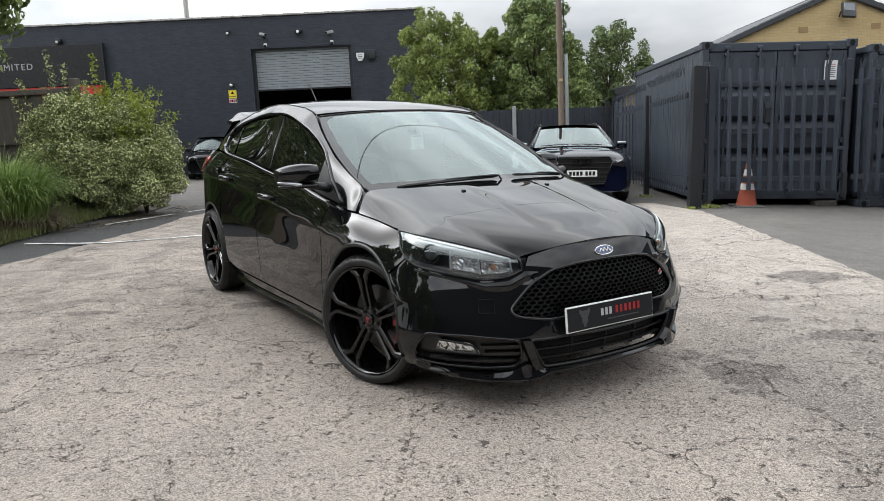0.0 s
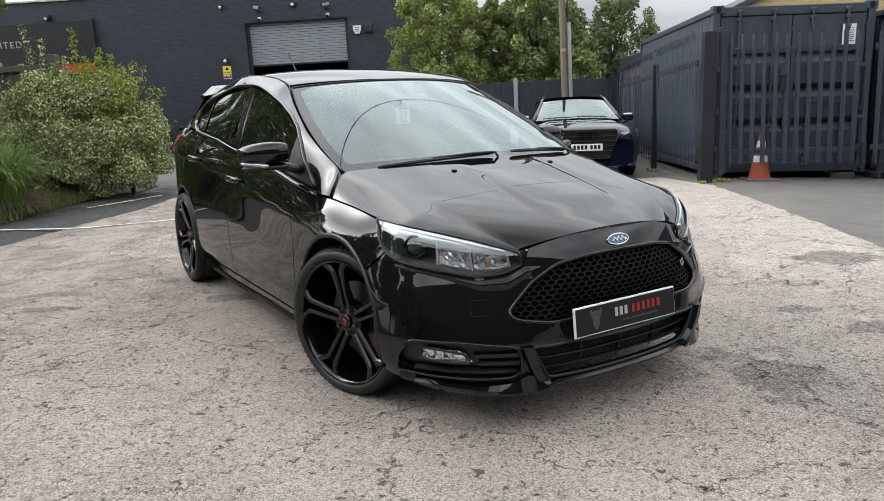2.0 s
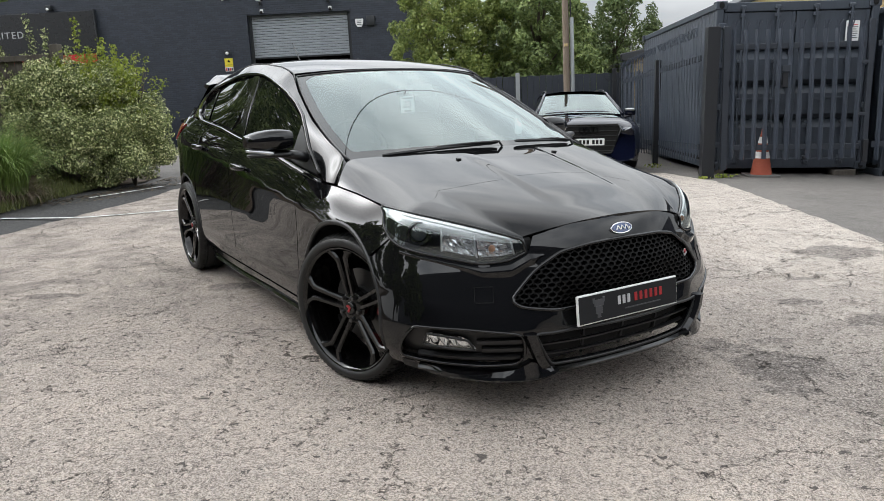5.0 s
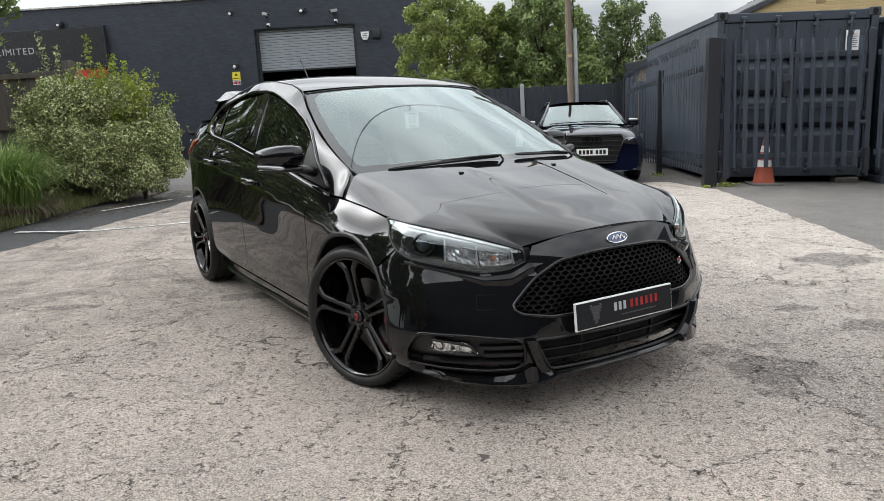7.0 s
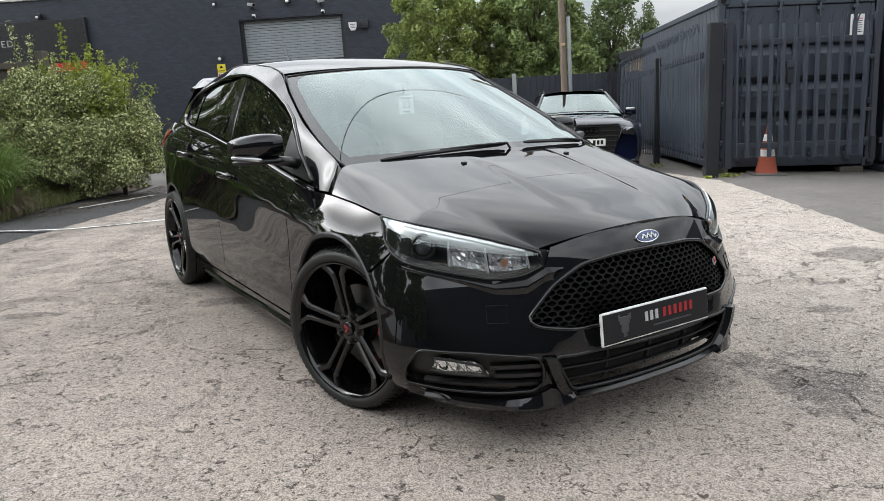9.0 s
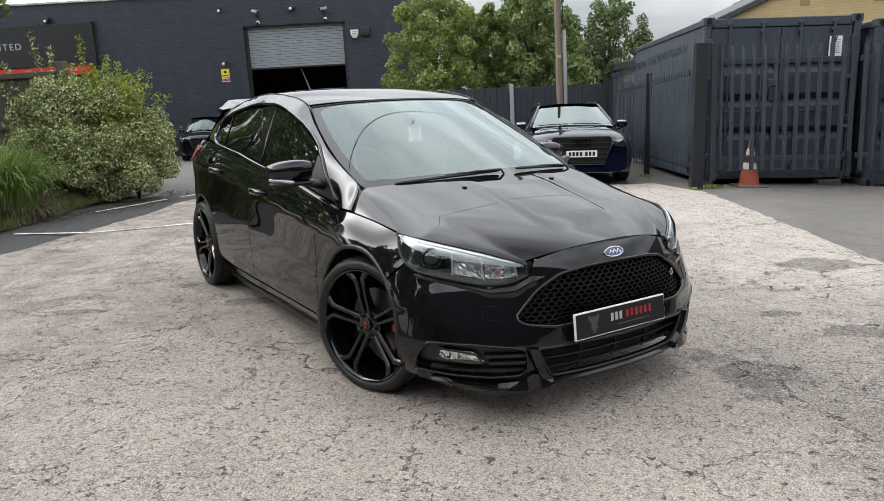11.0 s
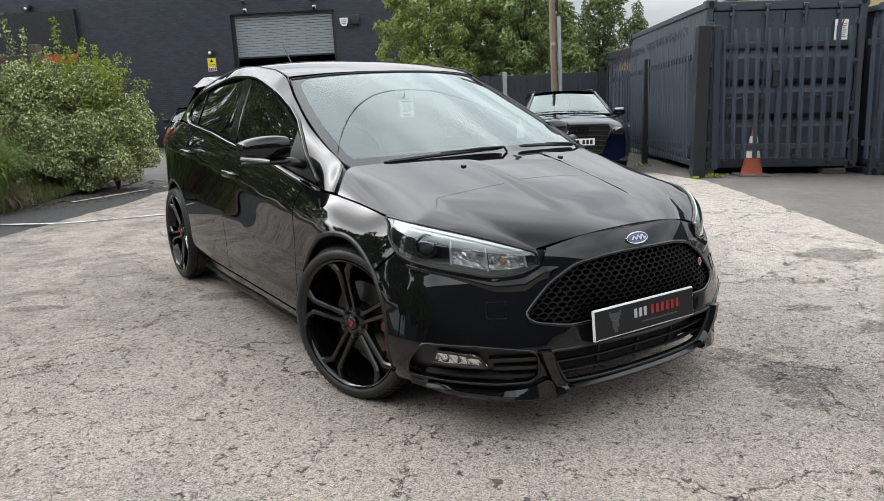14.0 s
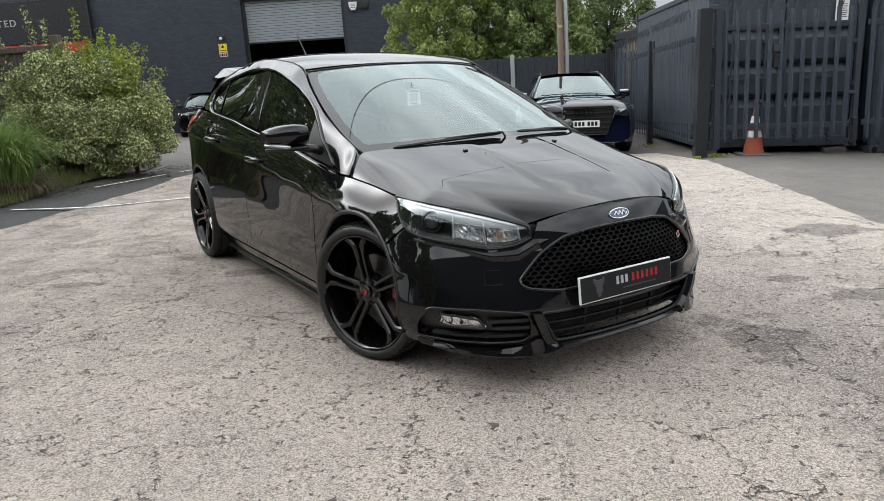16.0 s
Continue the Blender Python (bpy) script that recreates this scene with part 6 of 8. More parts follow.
# nose badge
def nose_frame(a, z):
    p, e = skin(a, z), 0.01
    u = (skin(a + e, z) - skin(a - e, z)).normalized()
    w = (skin(a, z + e) - skin(a, z - e)).normalized()
    n = u.cross(w).normalized()
    if n.dot(p - Vector((-1.3, 0, 0.5))) < 0:
        n = -n
    w = n.cross(u).normalized()
    return Matrix.Translation(p) @ Matrix((u, w, n)).transposed().to_4x4()


bf = nose_frame(0.012, 0.703)
for rx, ry, h, mt, nm in ((0.058, 0.024, 0.006, M_CHROME, "badge_rim"), (0.053, 0.020, 0.009, M_BLUE, "badge_face")):
    bm = bmesh.new()
    cyl(bm, 1, 0.97, h, bf @ pose(0, 0, h / 2) @ Matrix.Diagonal((rx, ry, 1, 1)), 36)
    part(nm, bm, mt, car, angle=40)
bm = bmesh.new()
tube(bm, [bf @ Vector((0.036 * (u - 0.5) * 2, (0.0095 - 0.004 * u) * math.sin(u * 21), 0.0115)) for u in (i / 70 for i in range(71))], 0.0026, 5)
part("badge_script", bm, M_WHITE, car)
gb = nose_frame(PLAN.at_r(0.40) * -1, 0.545)
bm = bmesh.new()
box(bm, (0.038, 0.024, 0.006), gb @ pose(0, 0, 0.004, 0, 0, 12), 0.002)
part("grille_badge", bm, M_SILVER, car, "small silver and red grille badge")
bm = bmesh.new()
box(bm, (0.026, 0.014, 0.009), gb @ pose(0.005, -0.004, 0.006, 0, 0, 12), 0.002)
part("grille_badge_face", bm, M_RED, car)
for r in (0.60,):
    for g in (1, -1):
        tf = nose_frame(g * PLAN.at_r(r), 0.50)
        bm = bmesh.new()
        tube(bm, [tf @ Vector(p) for p in ((-0.035, 0.03, 0), (0.03, 0.03, 0), (0.036, 0.02, 0), (0.036, -0.03, 0), (-0.035, -0.03, 0))], 0.0018, 5, closed=True)
        part("jet_cover", bm, M_VOID, car)

# wings, doors, quarters
wing = on_side(arc(*WF, ARCH, 46, 180, 26)) + on_side([(-0.475, 0.30), (-0.475, 0.24), (-0.522, 0.24), (-0.522, 0.5), (-0.522, 0.68), (-0.516, 0.80), (-0.512, 0.870), (-0.45, 0.864), (-0.36, 0.859), (-0.225, 0.8505), (-0.05, 0.8295), (0.06, 0.8145), (0.12, 0.805)]) + LAMP_LOW[0:3]
both("wing", wing, M_PAINT, 0.03)
front_door = on_side([(-0.528, 0.27), (-0.528, 0.5), (-0.528, 0.68), (-0.522, 0.80), (-0.518, 0.871), (-0.68, 0.899), (-0.9, 0.941), (-1.28, 0.976), (-1.545, 1.006), (-1.585, 0.93), (-1.603, 0.868), (-1.622, 0.657), (-1.60, 0.5), (-1.575, 0.395), (-1.56, 0.27)])
both("front_door", front_door, M_PAINT, 0.035)
rear_door = on_side([(-1.566, 0.27), (-1.581, 0.395), (-1.606, 0.5), (-1.628, 0.657), (-1.609, 0.868), (-1.591, 0.93), (-1.551, 1.007), (-1.98, 1.049), (-2.42, 1.084), (-2.49, 1.0), (-2.50, 0.9), (-2.46, 0.75)] + [p for p in arc(*WR, ARCH + 0.006, 40, 2, 12)] + [(-2.36, 0.29), (-2.33, 0.27)])
both("rear_door", rear_door, M_PAINT, 0.035)
quarter = on_side([(-2.466, 0.75), (-2.506, 0.9), (-2.496, 1.0), (-2.427, 1.085), (-2.7, 1.118), (-2.98, 1.128)])
quarter += [(PLAN.at_s(-3.0) + 0.18, 1.06), (PLAN.at_s(-3.0) + 0.2, 0.62)] + on_side([(-3.08, 0.60)]) + on_side(arc(*WR, ARCH, 150, 44, 18))
both("quarter_panel", quarter, M_PAINT, 0.035)
tail_half = [(PLAN.long, 0.25)] + [(PLAN.long - 0.5, 0.25)] + on_side([(-3.14, 0.25)]) + on_side(arc(*WR, ARCH, 190, 152, 8)) + [(PLAN.at_s(-3.0) + 0.2, 0.612), (PLAN.long - 0.4, 0.62), (PLAN.long, 0.62)]
both("rear_bumper", tail_half, M_PAINT, 0.05)
hatch_half = [(PLAN.long, 0.626)] + [(PLAN.long - 0.4, 0.626), (PLAN.at_s(-3.0) + 0.206, 0.626), (PLAN.at_s(-3.0) + 0.2, 1.06), (PLAN.long - 0.4, 1.06), (PLAN.long, 1.06)]
both("tailgate", hatch_half, M_PAINT, 0.06)
tl = [(PLAN.at_s(-2.86), 1.075), (PLAN.at_s(-3.0) + 0.1, 1.075), (PLAN.at_s(-3.0) + 0.26, 1.05), (PLAN.at_s(-3.0) + 0.26, 0.93), (PLAN.at_s(-3.0) + 0.06, 0.96)]
both("tail_lamp", tl, M_TAIL, 0.04, lift=0.008, label="red tail lamp wrapped round the corner")
sill = on_side([(-0.50, 0.262), (-0.50, 0.16), (-1.0, 0.15), (-1.8, 0.15), (-2.30, 0.165), (-2.36, 0.262)])
both("sill", sill, M_PAINT, 0.04, lift=0.004)
for g in (1, -1):
    skirt = [(g * PLAN.at_s(-0.50 - 1.86 * i / 30), 0.175 + 0.012 * math.sin(i * 0.21)) for i in range(31)]
    strip("side_skirt", skirt, 0.024, 0.016, M_GLOSSBLACK, lift=0.004, label="gloss black sill skirt")
    for w, nm in ((WF, "wheel_arch_lip"), (WR, "wheel_arch_lip")):
        pts = [(g * PLAN.at_s(s), z) for s, z in arc(*w, ARCH - 0.004, -12 if w is WF else 8, 188, 40)]
        b = bmesh.new()
        tube(b, [skin(a, z) + Vector((0, g * 0.008, 0)) for a, z in pts], 0.012, 8)
        part(nm, b, M_SATIN, car, shade=True)
        b = bmesh.new()
        rows = []
        for i in range(25):
            t = radians(-15 + 215 * i / 24)
            s, z = w[0] + (ARCH + 0.002) * math.cos(t), w[1] + (ARCH + 0.002) * math.sin(t)
            rows.append([b.verts.new((s, -g * 0.87, z)), b.verts.new((s, -g * 0.56, z))])
        for u, v in zip(rows, rows[1:]):
            b.faces.new((u[0], u[1], v[1], v[0]))
        b.faces.new([r_[1] for r_ in rows])
        part("arch_liner", b, M_VOID, car)

# under the car
bm = bmesh.new()
box(bm, (2.25, 1.6, 0.06), pose(-1.43, 0, 0.2))
box(bm, (0.9, 1.08, 0.1), pose(0.02, 0, 0.24))
box(bm, (0.9, 1.08, 0.1), pose(-2.9, 0, 0.26))
part("underbody", bm, M_VOID, car)
# black boxes added behind the intake so no bright ground shows through
bm = bmesh.new()
box(bm, (0.12, 0.94, 0.17), pose(0.50, 0, 0.290))
box(bm, (0.10, 0.66, 0.17), pose(0.59, 0, 0.290))
box(bm, (0.05, 0.86, 0.20), pose(0.565, 0, 0.300))
for g in (1, -1):
    box(bm, (0.23, 0.02, 0.19), pose(0.515, 0.47 * g, 0.285))
part("intake_blackout", bm, M_VOID, car)

# ---- cabin ----
belt_z = bez([-3.2, -2.98, -2.7, -2.42, -1.98, -1.6, -1.28, -0.9, -0.68, -0.5, -0.38, -0.16], [1.12, 1.13, 1.121, 1.088, 1.053, 1.013, 0.980, 0.940, 0.902, 0.873, 0.858, 0.840], 0.08)
belt_r = bez([-3.2, -2.98, -2.7, -2.42, -2.0, -1.5, -0.9, -0.65, -0.45, -0.16], [0.70, 0.765, 0.808, 0.83, 0.842, 0.846, 0.842, 0.828, 0.816, 0.806], 0.12)
# how far out the upper edge of the cabin lies, from the wing's corner up the pillar and back along the roof
edge_r = bez([-0.16, -0.225, -0.28, -0.341, -0.42, -0.53, -0.74, -1.02, -1.20, -1.40, -1.6, -1.85, -2.2], [0.845, 0.816, 0.770, 0.718, 0.720, 0.722, 0.711, 0.662, 0.616, 0.607, 0.622, 0.638, 0.640], 0.025)


def side_up(s, z, g=1):
    def out(zz):
        t = max(-0.1, zz - belt_z(s))
        turn = max(0.0, 0.085 - (top - zz)) ** 2 * 4.5 * smooth(0.03, 0.22, top - belt_z(s))
        taper = (0.012 + 0.062 * min(1.0, max(0.0, t) / 0.28)) * smooth(0.0, 1.0, (-s - 1.55) / 1.0)
        return belt_r(s) - 0.30 * t - 0.25 * t * t - turn - taper

    top = rail_z(s)
    near_top = smooth(0.0, 1.0, 1 - (top - z) / 0.14) * (1 - smooth(1.75, 2.2, -s))
    return Vector((s, -g * (out(z) + (edge_r(s) - out(top)) * near_top), z))


PILLAR = [(-0.228, 0.852), (-0.28, 0.905), (-0.341, 0.960), (-0.385, 0.984), (-0.522, 1.037), (-0.742, 1.133), (-1.026, 1.273), (-1.13, 1.324), (-1.215, 1.371)]
RAIL = [(-1.28, 1.391), (-1.4, 1.415), (-1.6, 1.439), (-1.8, 1.449), (-2.19, 1.434), (-2.5, 1.402), (-2.75, 1.352), (-2.95, 1.305)]
rail_z = bez([p[0] for p in PILLAR + RAIL], [p[1] for p in PILLAR + RAIL], 0.03)
cab = [(v, rail_z(v)) for v in np.linspace(-0.228, -2.95, 150)] + [(-3.06, 1.25), (-3.08, 1.2), (-3.0, 1.134), (-2.7, 1.124), (-2.42, 1.091), (-1.98, 1.056), (-1.6, 1.017), (-1.28, 0.983), (-0.9, 0.944), (-0.68, 0.906), (-0.5, 0.877), (-0.38, 0.862), (-0.30, 0.856)]
DLO = [(-0.40, 0.866), (-0.5, 0.883), (-0.68, 0.915), (-0.9, 0.958), (-1.28, 1.002), (-1.6, 1.038), (-1.93, 1.078), (-2.386, 1.110), (-2.53, 1.122), (-2.63, 1.145), (-2.695, 1.19), (-2.695, 1.24), (-2.63, 1.298), (-2.5, 1.332), (-2.346, 1.354), (-2.043, 1.381), (-1.809, 1.392), (-1.60, 1.386), (-1.50, 1.374), (-1.38, 1.350), (-1.24, 1.316), (-1.09, 1.266), (-0.95, 1.212), (-0.82, 1.150), (-0.71, 1.080), (-0.60, 0.996), (-0.50, 0.928), (-0.435, 0.889)]
dlo_loop = softloop(DLO, 0.02, 2)


def clip_s(loop, s0, s1):
    """The stretch of an outline between two lines across it."""
    out = []
    n = len(loop)
    for i in range(n):
        a, b = loop[i], loop[(i + 1) % n]
        if s0(a[1]) <= a[0] <= s1(a[1]):
            out.append(a)
        for lim in (s0, s1):
            fa, fb = a[0] - lim(a[1]), b[0] - lim(b[1])
            if fa * fb < 0:
                t = fa / (fa - fb)
                out.append((a[0] + t * (b[0] - a[0]), a[1] + t * (b[1] - a[1])))
    c = np.mean(np.array(out), axis=0)
    keep = []
    for p in out:
        if not keep or math.hypot(p[0] - keep[-1][0], p[1] - keep[-1][1]) > 0.002:
            keep.append(p)
    return keep


inner_dlo = shrink(dlo_loop, 0.006)
# one smooth sweep of glass through the side openings
rows_, vals_ = [], []
for s_ in np.linspace(-2.66, -0.55, 40):
    for k in range(8):
        z_ = belt_z(s_) + 0.02 + (rail_z(s_) - 0.09 - belt_z(s_) - 0.02) * k / 7
        rows_.append([(s_ + 1.5) ** a_ * (z_ - 1.2) ** b_ for a_ in range(4) for b_ in range(3)])
        vals_.append(-side_up(s_, z_).y)
GLASS = np.linalg.lstsq(np.array(rows_), np.array(vals_), rcond=None)[0]


def side_glass(s_, z_, g):
    return Vector((s_, -g * float(sum(c_ * (s_ + 1.5) ** a_ * (z_ - 1.2) ** b_ for c_, (a_, b_) in zip(GLASS, [(a_, b_) for a_ in range(4) for b_ in range(3)]))), z_))


b_line = lambda off: (lambda z: -1.55 - 0.13 * (z - 1.02) + off)
c_line = lambda off: (lambda z: -2.39 - 0.45 * (z - 1.1) + off)
far = lambda z: -9.0
near = lambda z: 9.0
for g in (1, -1):
    fn = (lambda gg: (lambda s, z: side_up(s, z, gg)))(g)
    skin_panel("cabin_side", fn, resample(cab, 0.012), M_PAINT, car, [dlo_loop], 0.0105, 0.016, inner=(-1.5, 0, 0.9))
    # black lining added to stop light leaking in round the panes
    skin_panel("light_block_lining", fn, resample(cab, 0.05), M_VOID, car, (), 0.08, 0.0, "black cabin lining added to block light leaks", inner=(-1.5, 0, 0.9), lift=-0.03)
    for nm, lo, hi, mt, lf, lb in (("quarter_window", far, c_line(-0.02), M_PRIVACY, -0.008, "dark privacy glass"), ("window_divider", c_line(-0.02), c_line(0.02), M_GLOSSBLACK, -0.002, ""), ("rear_window", c_line(0.02), b_line(-0.06), M_PRIVACY, -0.008, "dark privacy glass"), ("door_pillar_trim", b_line(-0.06), b_line(0.055), M_GLOSSBLACK, -0.003, "gloss black pillar trim"), ("front_window", b_line(0.055), lambda z: -0.77, M_PRIVACY, -0.008, "dark glass reflecting trees"), ("mirror_sail", lambda z: -0.77, near, M_SAIL, 0.0, "satin black corner trim")):
        loop = clip_s(inner_dlo, lo, hi)
        if len(loop) > 3:
            skin_panel(nm, (lambda gg: (lambda s_, z_: side_glass(s_, z_, gg)))(g), loop, mt, car, (), 0.04, 0.006, lb, inner=(-1.5, 0, 0.9), lift=lf - 0.004)
    b = bmesh.new()
    tube(b, [fn(s, z - 0.016) + Vector((0, -g * 0.003, 0)) for s, z in resample([p for p in DLO[:11]], 0.04, False)], 0.0125, 10)
    part("belt_moulding", b, M_PAINT, car, shade=True)
    b = bmesh.new()
    tube(b, [fn(s, z) + Vector((0, -g * 0.002, 0.002)) for s, z in resample(DLO[11:], 0.04, False)], 0.0095, 8)
    part("window_seal", b, M_GLOSSBLACK, car, shade=True)
    b = bmesh.new()
    tube(b, [fn(s, z + 0.004) for s, z in resample(PILLAR[-2:] + RAIL, 0.05, False)], 0.0035, 6)
    part("roof_seam", b, M_SATIN, car, shade=True)

roof_c = bez([-1.08, -1.2, -1.35, -1.55, -1.8, -2.2, -2.6, -3.0], [1.396, 1.424, 1.450, 1.475, 1.487, 1.478, 1.446, 1.396], 0.06)


def roof(v, u):
    s_e = -1.228 - v * (2.95 - 1.228)
    s_c = -1.085 - v * (3.0 - 1.085)
    e = side_up(s_e, rail_z(s_e))
    w = abs(u)
    return Vector((s_c + (s_e - s_c) * w ** 2, e.y * u * 0.99, roof_c(s_c) + (e.z - roof_c(s_c)) * w ** 2.8))


skin_panel("roof", roof, resample([(0, -1), (1, -1), (1, 1), (0, 1)], 0.04), M_PAINT, car, (), 0.05, 0.014, inner=(-1.8, 0, 0.5))


EDGE_T = np.linspace(0, 1, 24)
EDGE_P = [side_up(-0.345 - t * 0.875, rail_z(-0.345 - t * 0.875)) for t in EDGE_T]
EDGE_Y, EDGE_Z = np.polyfit(EDGE_T, [p.y for p in EDGE_P], 3), np.polyfit(EDGE_T, [p.z for p in EDGE_P], 3)


def screen(v, u):
    """The windscreen, from the scuttle to the roof."""
    s_e = -0.345 - v * 0.875
    s_c = -0.18 - v * (1.075 - 0.18)
    z_c = 0.983 + (1.393 - 0.983) * (1.08 * v - 0.08 * v * v)
    w = abs(u)
    z_e = float(np.polyval(EDGE_Z, v)) - 0.010
    return Vector((s_c + (s_e - s_c) * w ** 2, (float(np.polyval(EDGE_Y, v)) + 0.014) * u, z_c + (z_e - z_c) * w ** 2.4))


PANE = softloop([(0.075, -0.93), (0.055, -0.7), (0.05, -0.3), (0.05, 0.0), (0.05, 0.3), (0.055, 0.7), (0.075, 0.93), (0.92, 0.93), (0.965, 0.86), (0.965, 0.4), (0.965, 0.15), (0.965, -0.15), (0.965, -0.4), (0.965, -0.86), (0.92, -0.93)], 0.03, 1)
ws = skin_panel("windscreen", screen, PANE, M_WINDSCREEN, car, (), 0.06, 0.0, "pale coated windscreen mirroring the cloudy sky", inner=(-1.8, 0, 0.5))
ws.visible_shadow = False
for (u0, v0), (u1, v1), rad in (((-0.99, 0.0), (-0.99, 0.985), 0.006), ((0.99, 0.0), (0.99, 0.985), 0.006), ((-0.99, 0.99), (0.99, 0.99), 0.007)):
    b = bmesh.new()
    tube(b, [screen(v0 + (v1 - v0) * i / 24, u0 + (u1 - u0) * i / 24) for i in range(25)], rad, 6)
    part("screen_seal", b, M_SATIN, car, shade=True)
skin_panel("glass_border", screen, resample([(-0.02, -0.985), (0.985, -0.985), (0.985, 0.985), (-0.02, 0.985)], 0.04), M_PRIVACY, car, [PANE], 0.06, 0.0, "black printed border of the windscreen", inner=(-1.8, 0, 0.5))
sticker = thing("hanging_tag", CAR @ pose(-0.765, -0.140, 1.192, 90, 0, 90), "pale hanging tag with figures under the cabin mirror", "tag")
st = bmesh.new()
box(st, (0.086, 0.088, 0.002), pose(0, 0, 0, 0, 0, 3))
part("paper", st, M_STICKER, sticker)
letters("23", 0.054, 0.0006, M_GREYINK, sticker, pose(0, 0.0, 0.0016, 0, 0, 3))
for zz, ww in ((0.034, 0.064), (-0.034, 0.04)):
    b = bmesh.new()
    box(b, (ww, 0.008, 0.001), pose(0, zz, 0.0014))
    part("print_bar", b, M_GREYINK, sticker)
b = bmesh.new()
tube(b, [(0, 0.04, 0), (-0.01, 0.085, -0.01)], 0.002, 5)
part("string", b, M_WIRE, sticker)

tag2 = thing("air_freshener", CAR @ Matrix.Translation((-0.60, 0.49, 1.045)) @ pose(0, 0, 0, 90, 0, 90), "small pale tag standing on the dashboard", "air freshener")
b = bmesh.new()
box(b, (0.045, 0.075, 0.012), None, 0.006, 2)
part("body", b, M_STICKER, tag2)
b = bmesh.new()
box(b, (0.02, 0.03, 0.01), pose(-0.004, 0.052, 0), 0.004)
part("cap", b, M_STICKER, tag2)

# rear glass, spoiler, cabin inside
def rear_glass(v, u):
    w = abs(u)
    return Vector((-3.0 - 0.36 * v + (0.05 + 0.08 * v) * w ** 2, -u * (0.60 + 0.10 * v), 1.395 - 0.335 * v - 0.05 * w ** 2 * (1 - v)))


skin_panel("rear_screen", rear_glass, resample([(-0.06, -1.06), (1.25, -1.06), (1.25, 1.06), (-0.06, 1.06)], 0.05), M_PRIVACY, car, (), 0.08, 0.0, inner=(-1.8, 0, 0.5))
bm = bmesh.new()
rows = []
for i in range(41):
    u = -1 + 2 * i / 40
    w = abs(u)
    drop = 0.062 * smooth(0.80, 1.0, w) ** 1.6
    thin = 1 - 0.75 * smooth(0.86, 1.0, w)
    back = 0.08 * w ** 2.2
    y = -u * 0.612
    rows.append([bm.verts.new(q_) for q_ in ((-2.90, y, 1.43 - 0.05 * w * w - drop), (-3.02, y, 1.44 - 0.018 * w ** 3 - drop), (-3.14 + back * 0.5, y, 1.446 - 0.018 * w ** 3 - drop), (-3.225 + back, y, 1.436 - 0.018 * w ** 3 - drop), (-3.24 + back, y, 1.436 - 0.018 * w ** 3 - drop - 0.035 * thin), (-3.06, y, 1.425 - 0.02 * w ** 3 - drop - 0.075 * thin))])
for p, w in zip(rows, rows[1:]):
    for k in range(6):
        bm.faces.new((p[k], p[(k + 1) % 6], w[(k + 1) % 6], w[k]))
bm.faces.new(rows[0])
bm.faces.new(rows[-1][::-1])
part("spoiler", bm, M_PAINT, car, "roof spoiler", angle=50)
bm = bmesh.new()
box(bm, (1.9, 1.36, 0.5), pose(-1.75, 0, 0.62), 0.1, 2)
box(bm, (0.7, 1.40, 0.1), pose(-0.60, 0, 0.88, 0, 4, 0), 0.04, 2)
part("dashboard", bm, M_CABIN, car)
# black panels added to keep light out at the cabin's rear
bm = bmesh.new()
box(bm, (0.02, 1.42, 0.62), pose(-2.88, 0, 0.82))
box(bm, (0.02, 1.16, 0.30), pose(-2.86, 0, 1.22))
part("rear_light_block", bm, M_VOID, car)
for y in (0.36, -0.36):
    bm = bmesh.new()
    box(bm, (0.14, 0.46, 0.62), pose(-1.62, y, 0.98, 0, -14, 0), 0.06, 3)
    box(bm, (0.09, 0.26, 0.18), pose(-1.74, y, 1.30, 0, -10, 0), 0.03, 2)
    part("seat_back", bm, M_CABIN, car, angle=50)
bm = bmesh.new()
revolve(bm, [(0.18 + 0.014 * math.cos(t), 0.014 * math.sin(t)) for t in (2 * math.pi * k / 8 for k in range(8))], 28, True, pose(-0.95, -0.37, 0.95, 0, 0, 90) @ pose(0, 0, 0, -25, 0, 0))
part("steering_wheel", bm, M_CABIN, car, shade=True)
bm = bmesh.new()
box(bm, (0.05, 0.22, 0.07), pose(-1.03, 0.06, 1.272, 0, 8, 0), 0.02, 2)
tube(bm, [(-1.03, 0.05, 1.29), (-1.01, 0.02, 1.345)], 0.02, 8)
part("rear_view_mirror", bm, M_SATIN, car, angle=40)

# ---- bonnet ----
def wing_top(s_):
    p = skin(PLAN.at_s(s_), float(np.interp(s_, [-0.33, -0.225, -0.05, 0.06, 0.13], [0.861, 0.852, 0.831, 0.816, 0.806])))
    return p + Vector((0, 0.001, 0.0008))


# the bonnet's three long lines: its middle, the shoulder, and the shut line down to the lamp
EDGE = [wing_top(v) for v in (-0.225, -0.14, -0.05, 0.04, 0.118)] + [Vector((0.29, -0.739, 0.793)), Vector((0.40, -0.664, 0.772)), Vector((0.52, -0.550, 0.738)), Vector((0.612, -0.424, 0.697))]
EDGE_V = [0, 0.10, 0.20, 0.30, 0.40, 0.60, 0.75, 0.89, 1.0]
SIDE = [bez(EDGE_V, [p[k] for p in EDGE], 0.022) for k in range(3)]
SHOULDER3 = [(-0.338, 0.704, 0.957), (-0.26, 0.706, 0.938), (-0.17, 0.688, 0.920), (-0.08, 0.664, 0.902), (0.03, 0.635, 0.881), (0.14, 0.607, 0.860), (0.24, 0.580, 0.837), (0.33, 0.552, 0.812), (0.41, 0.524, 0.788), (0.50, 0.486, 0.756), (0.605, 0.424, 0.702)]
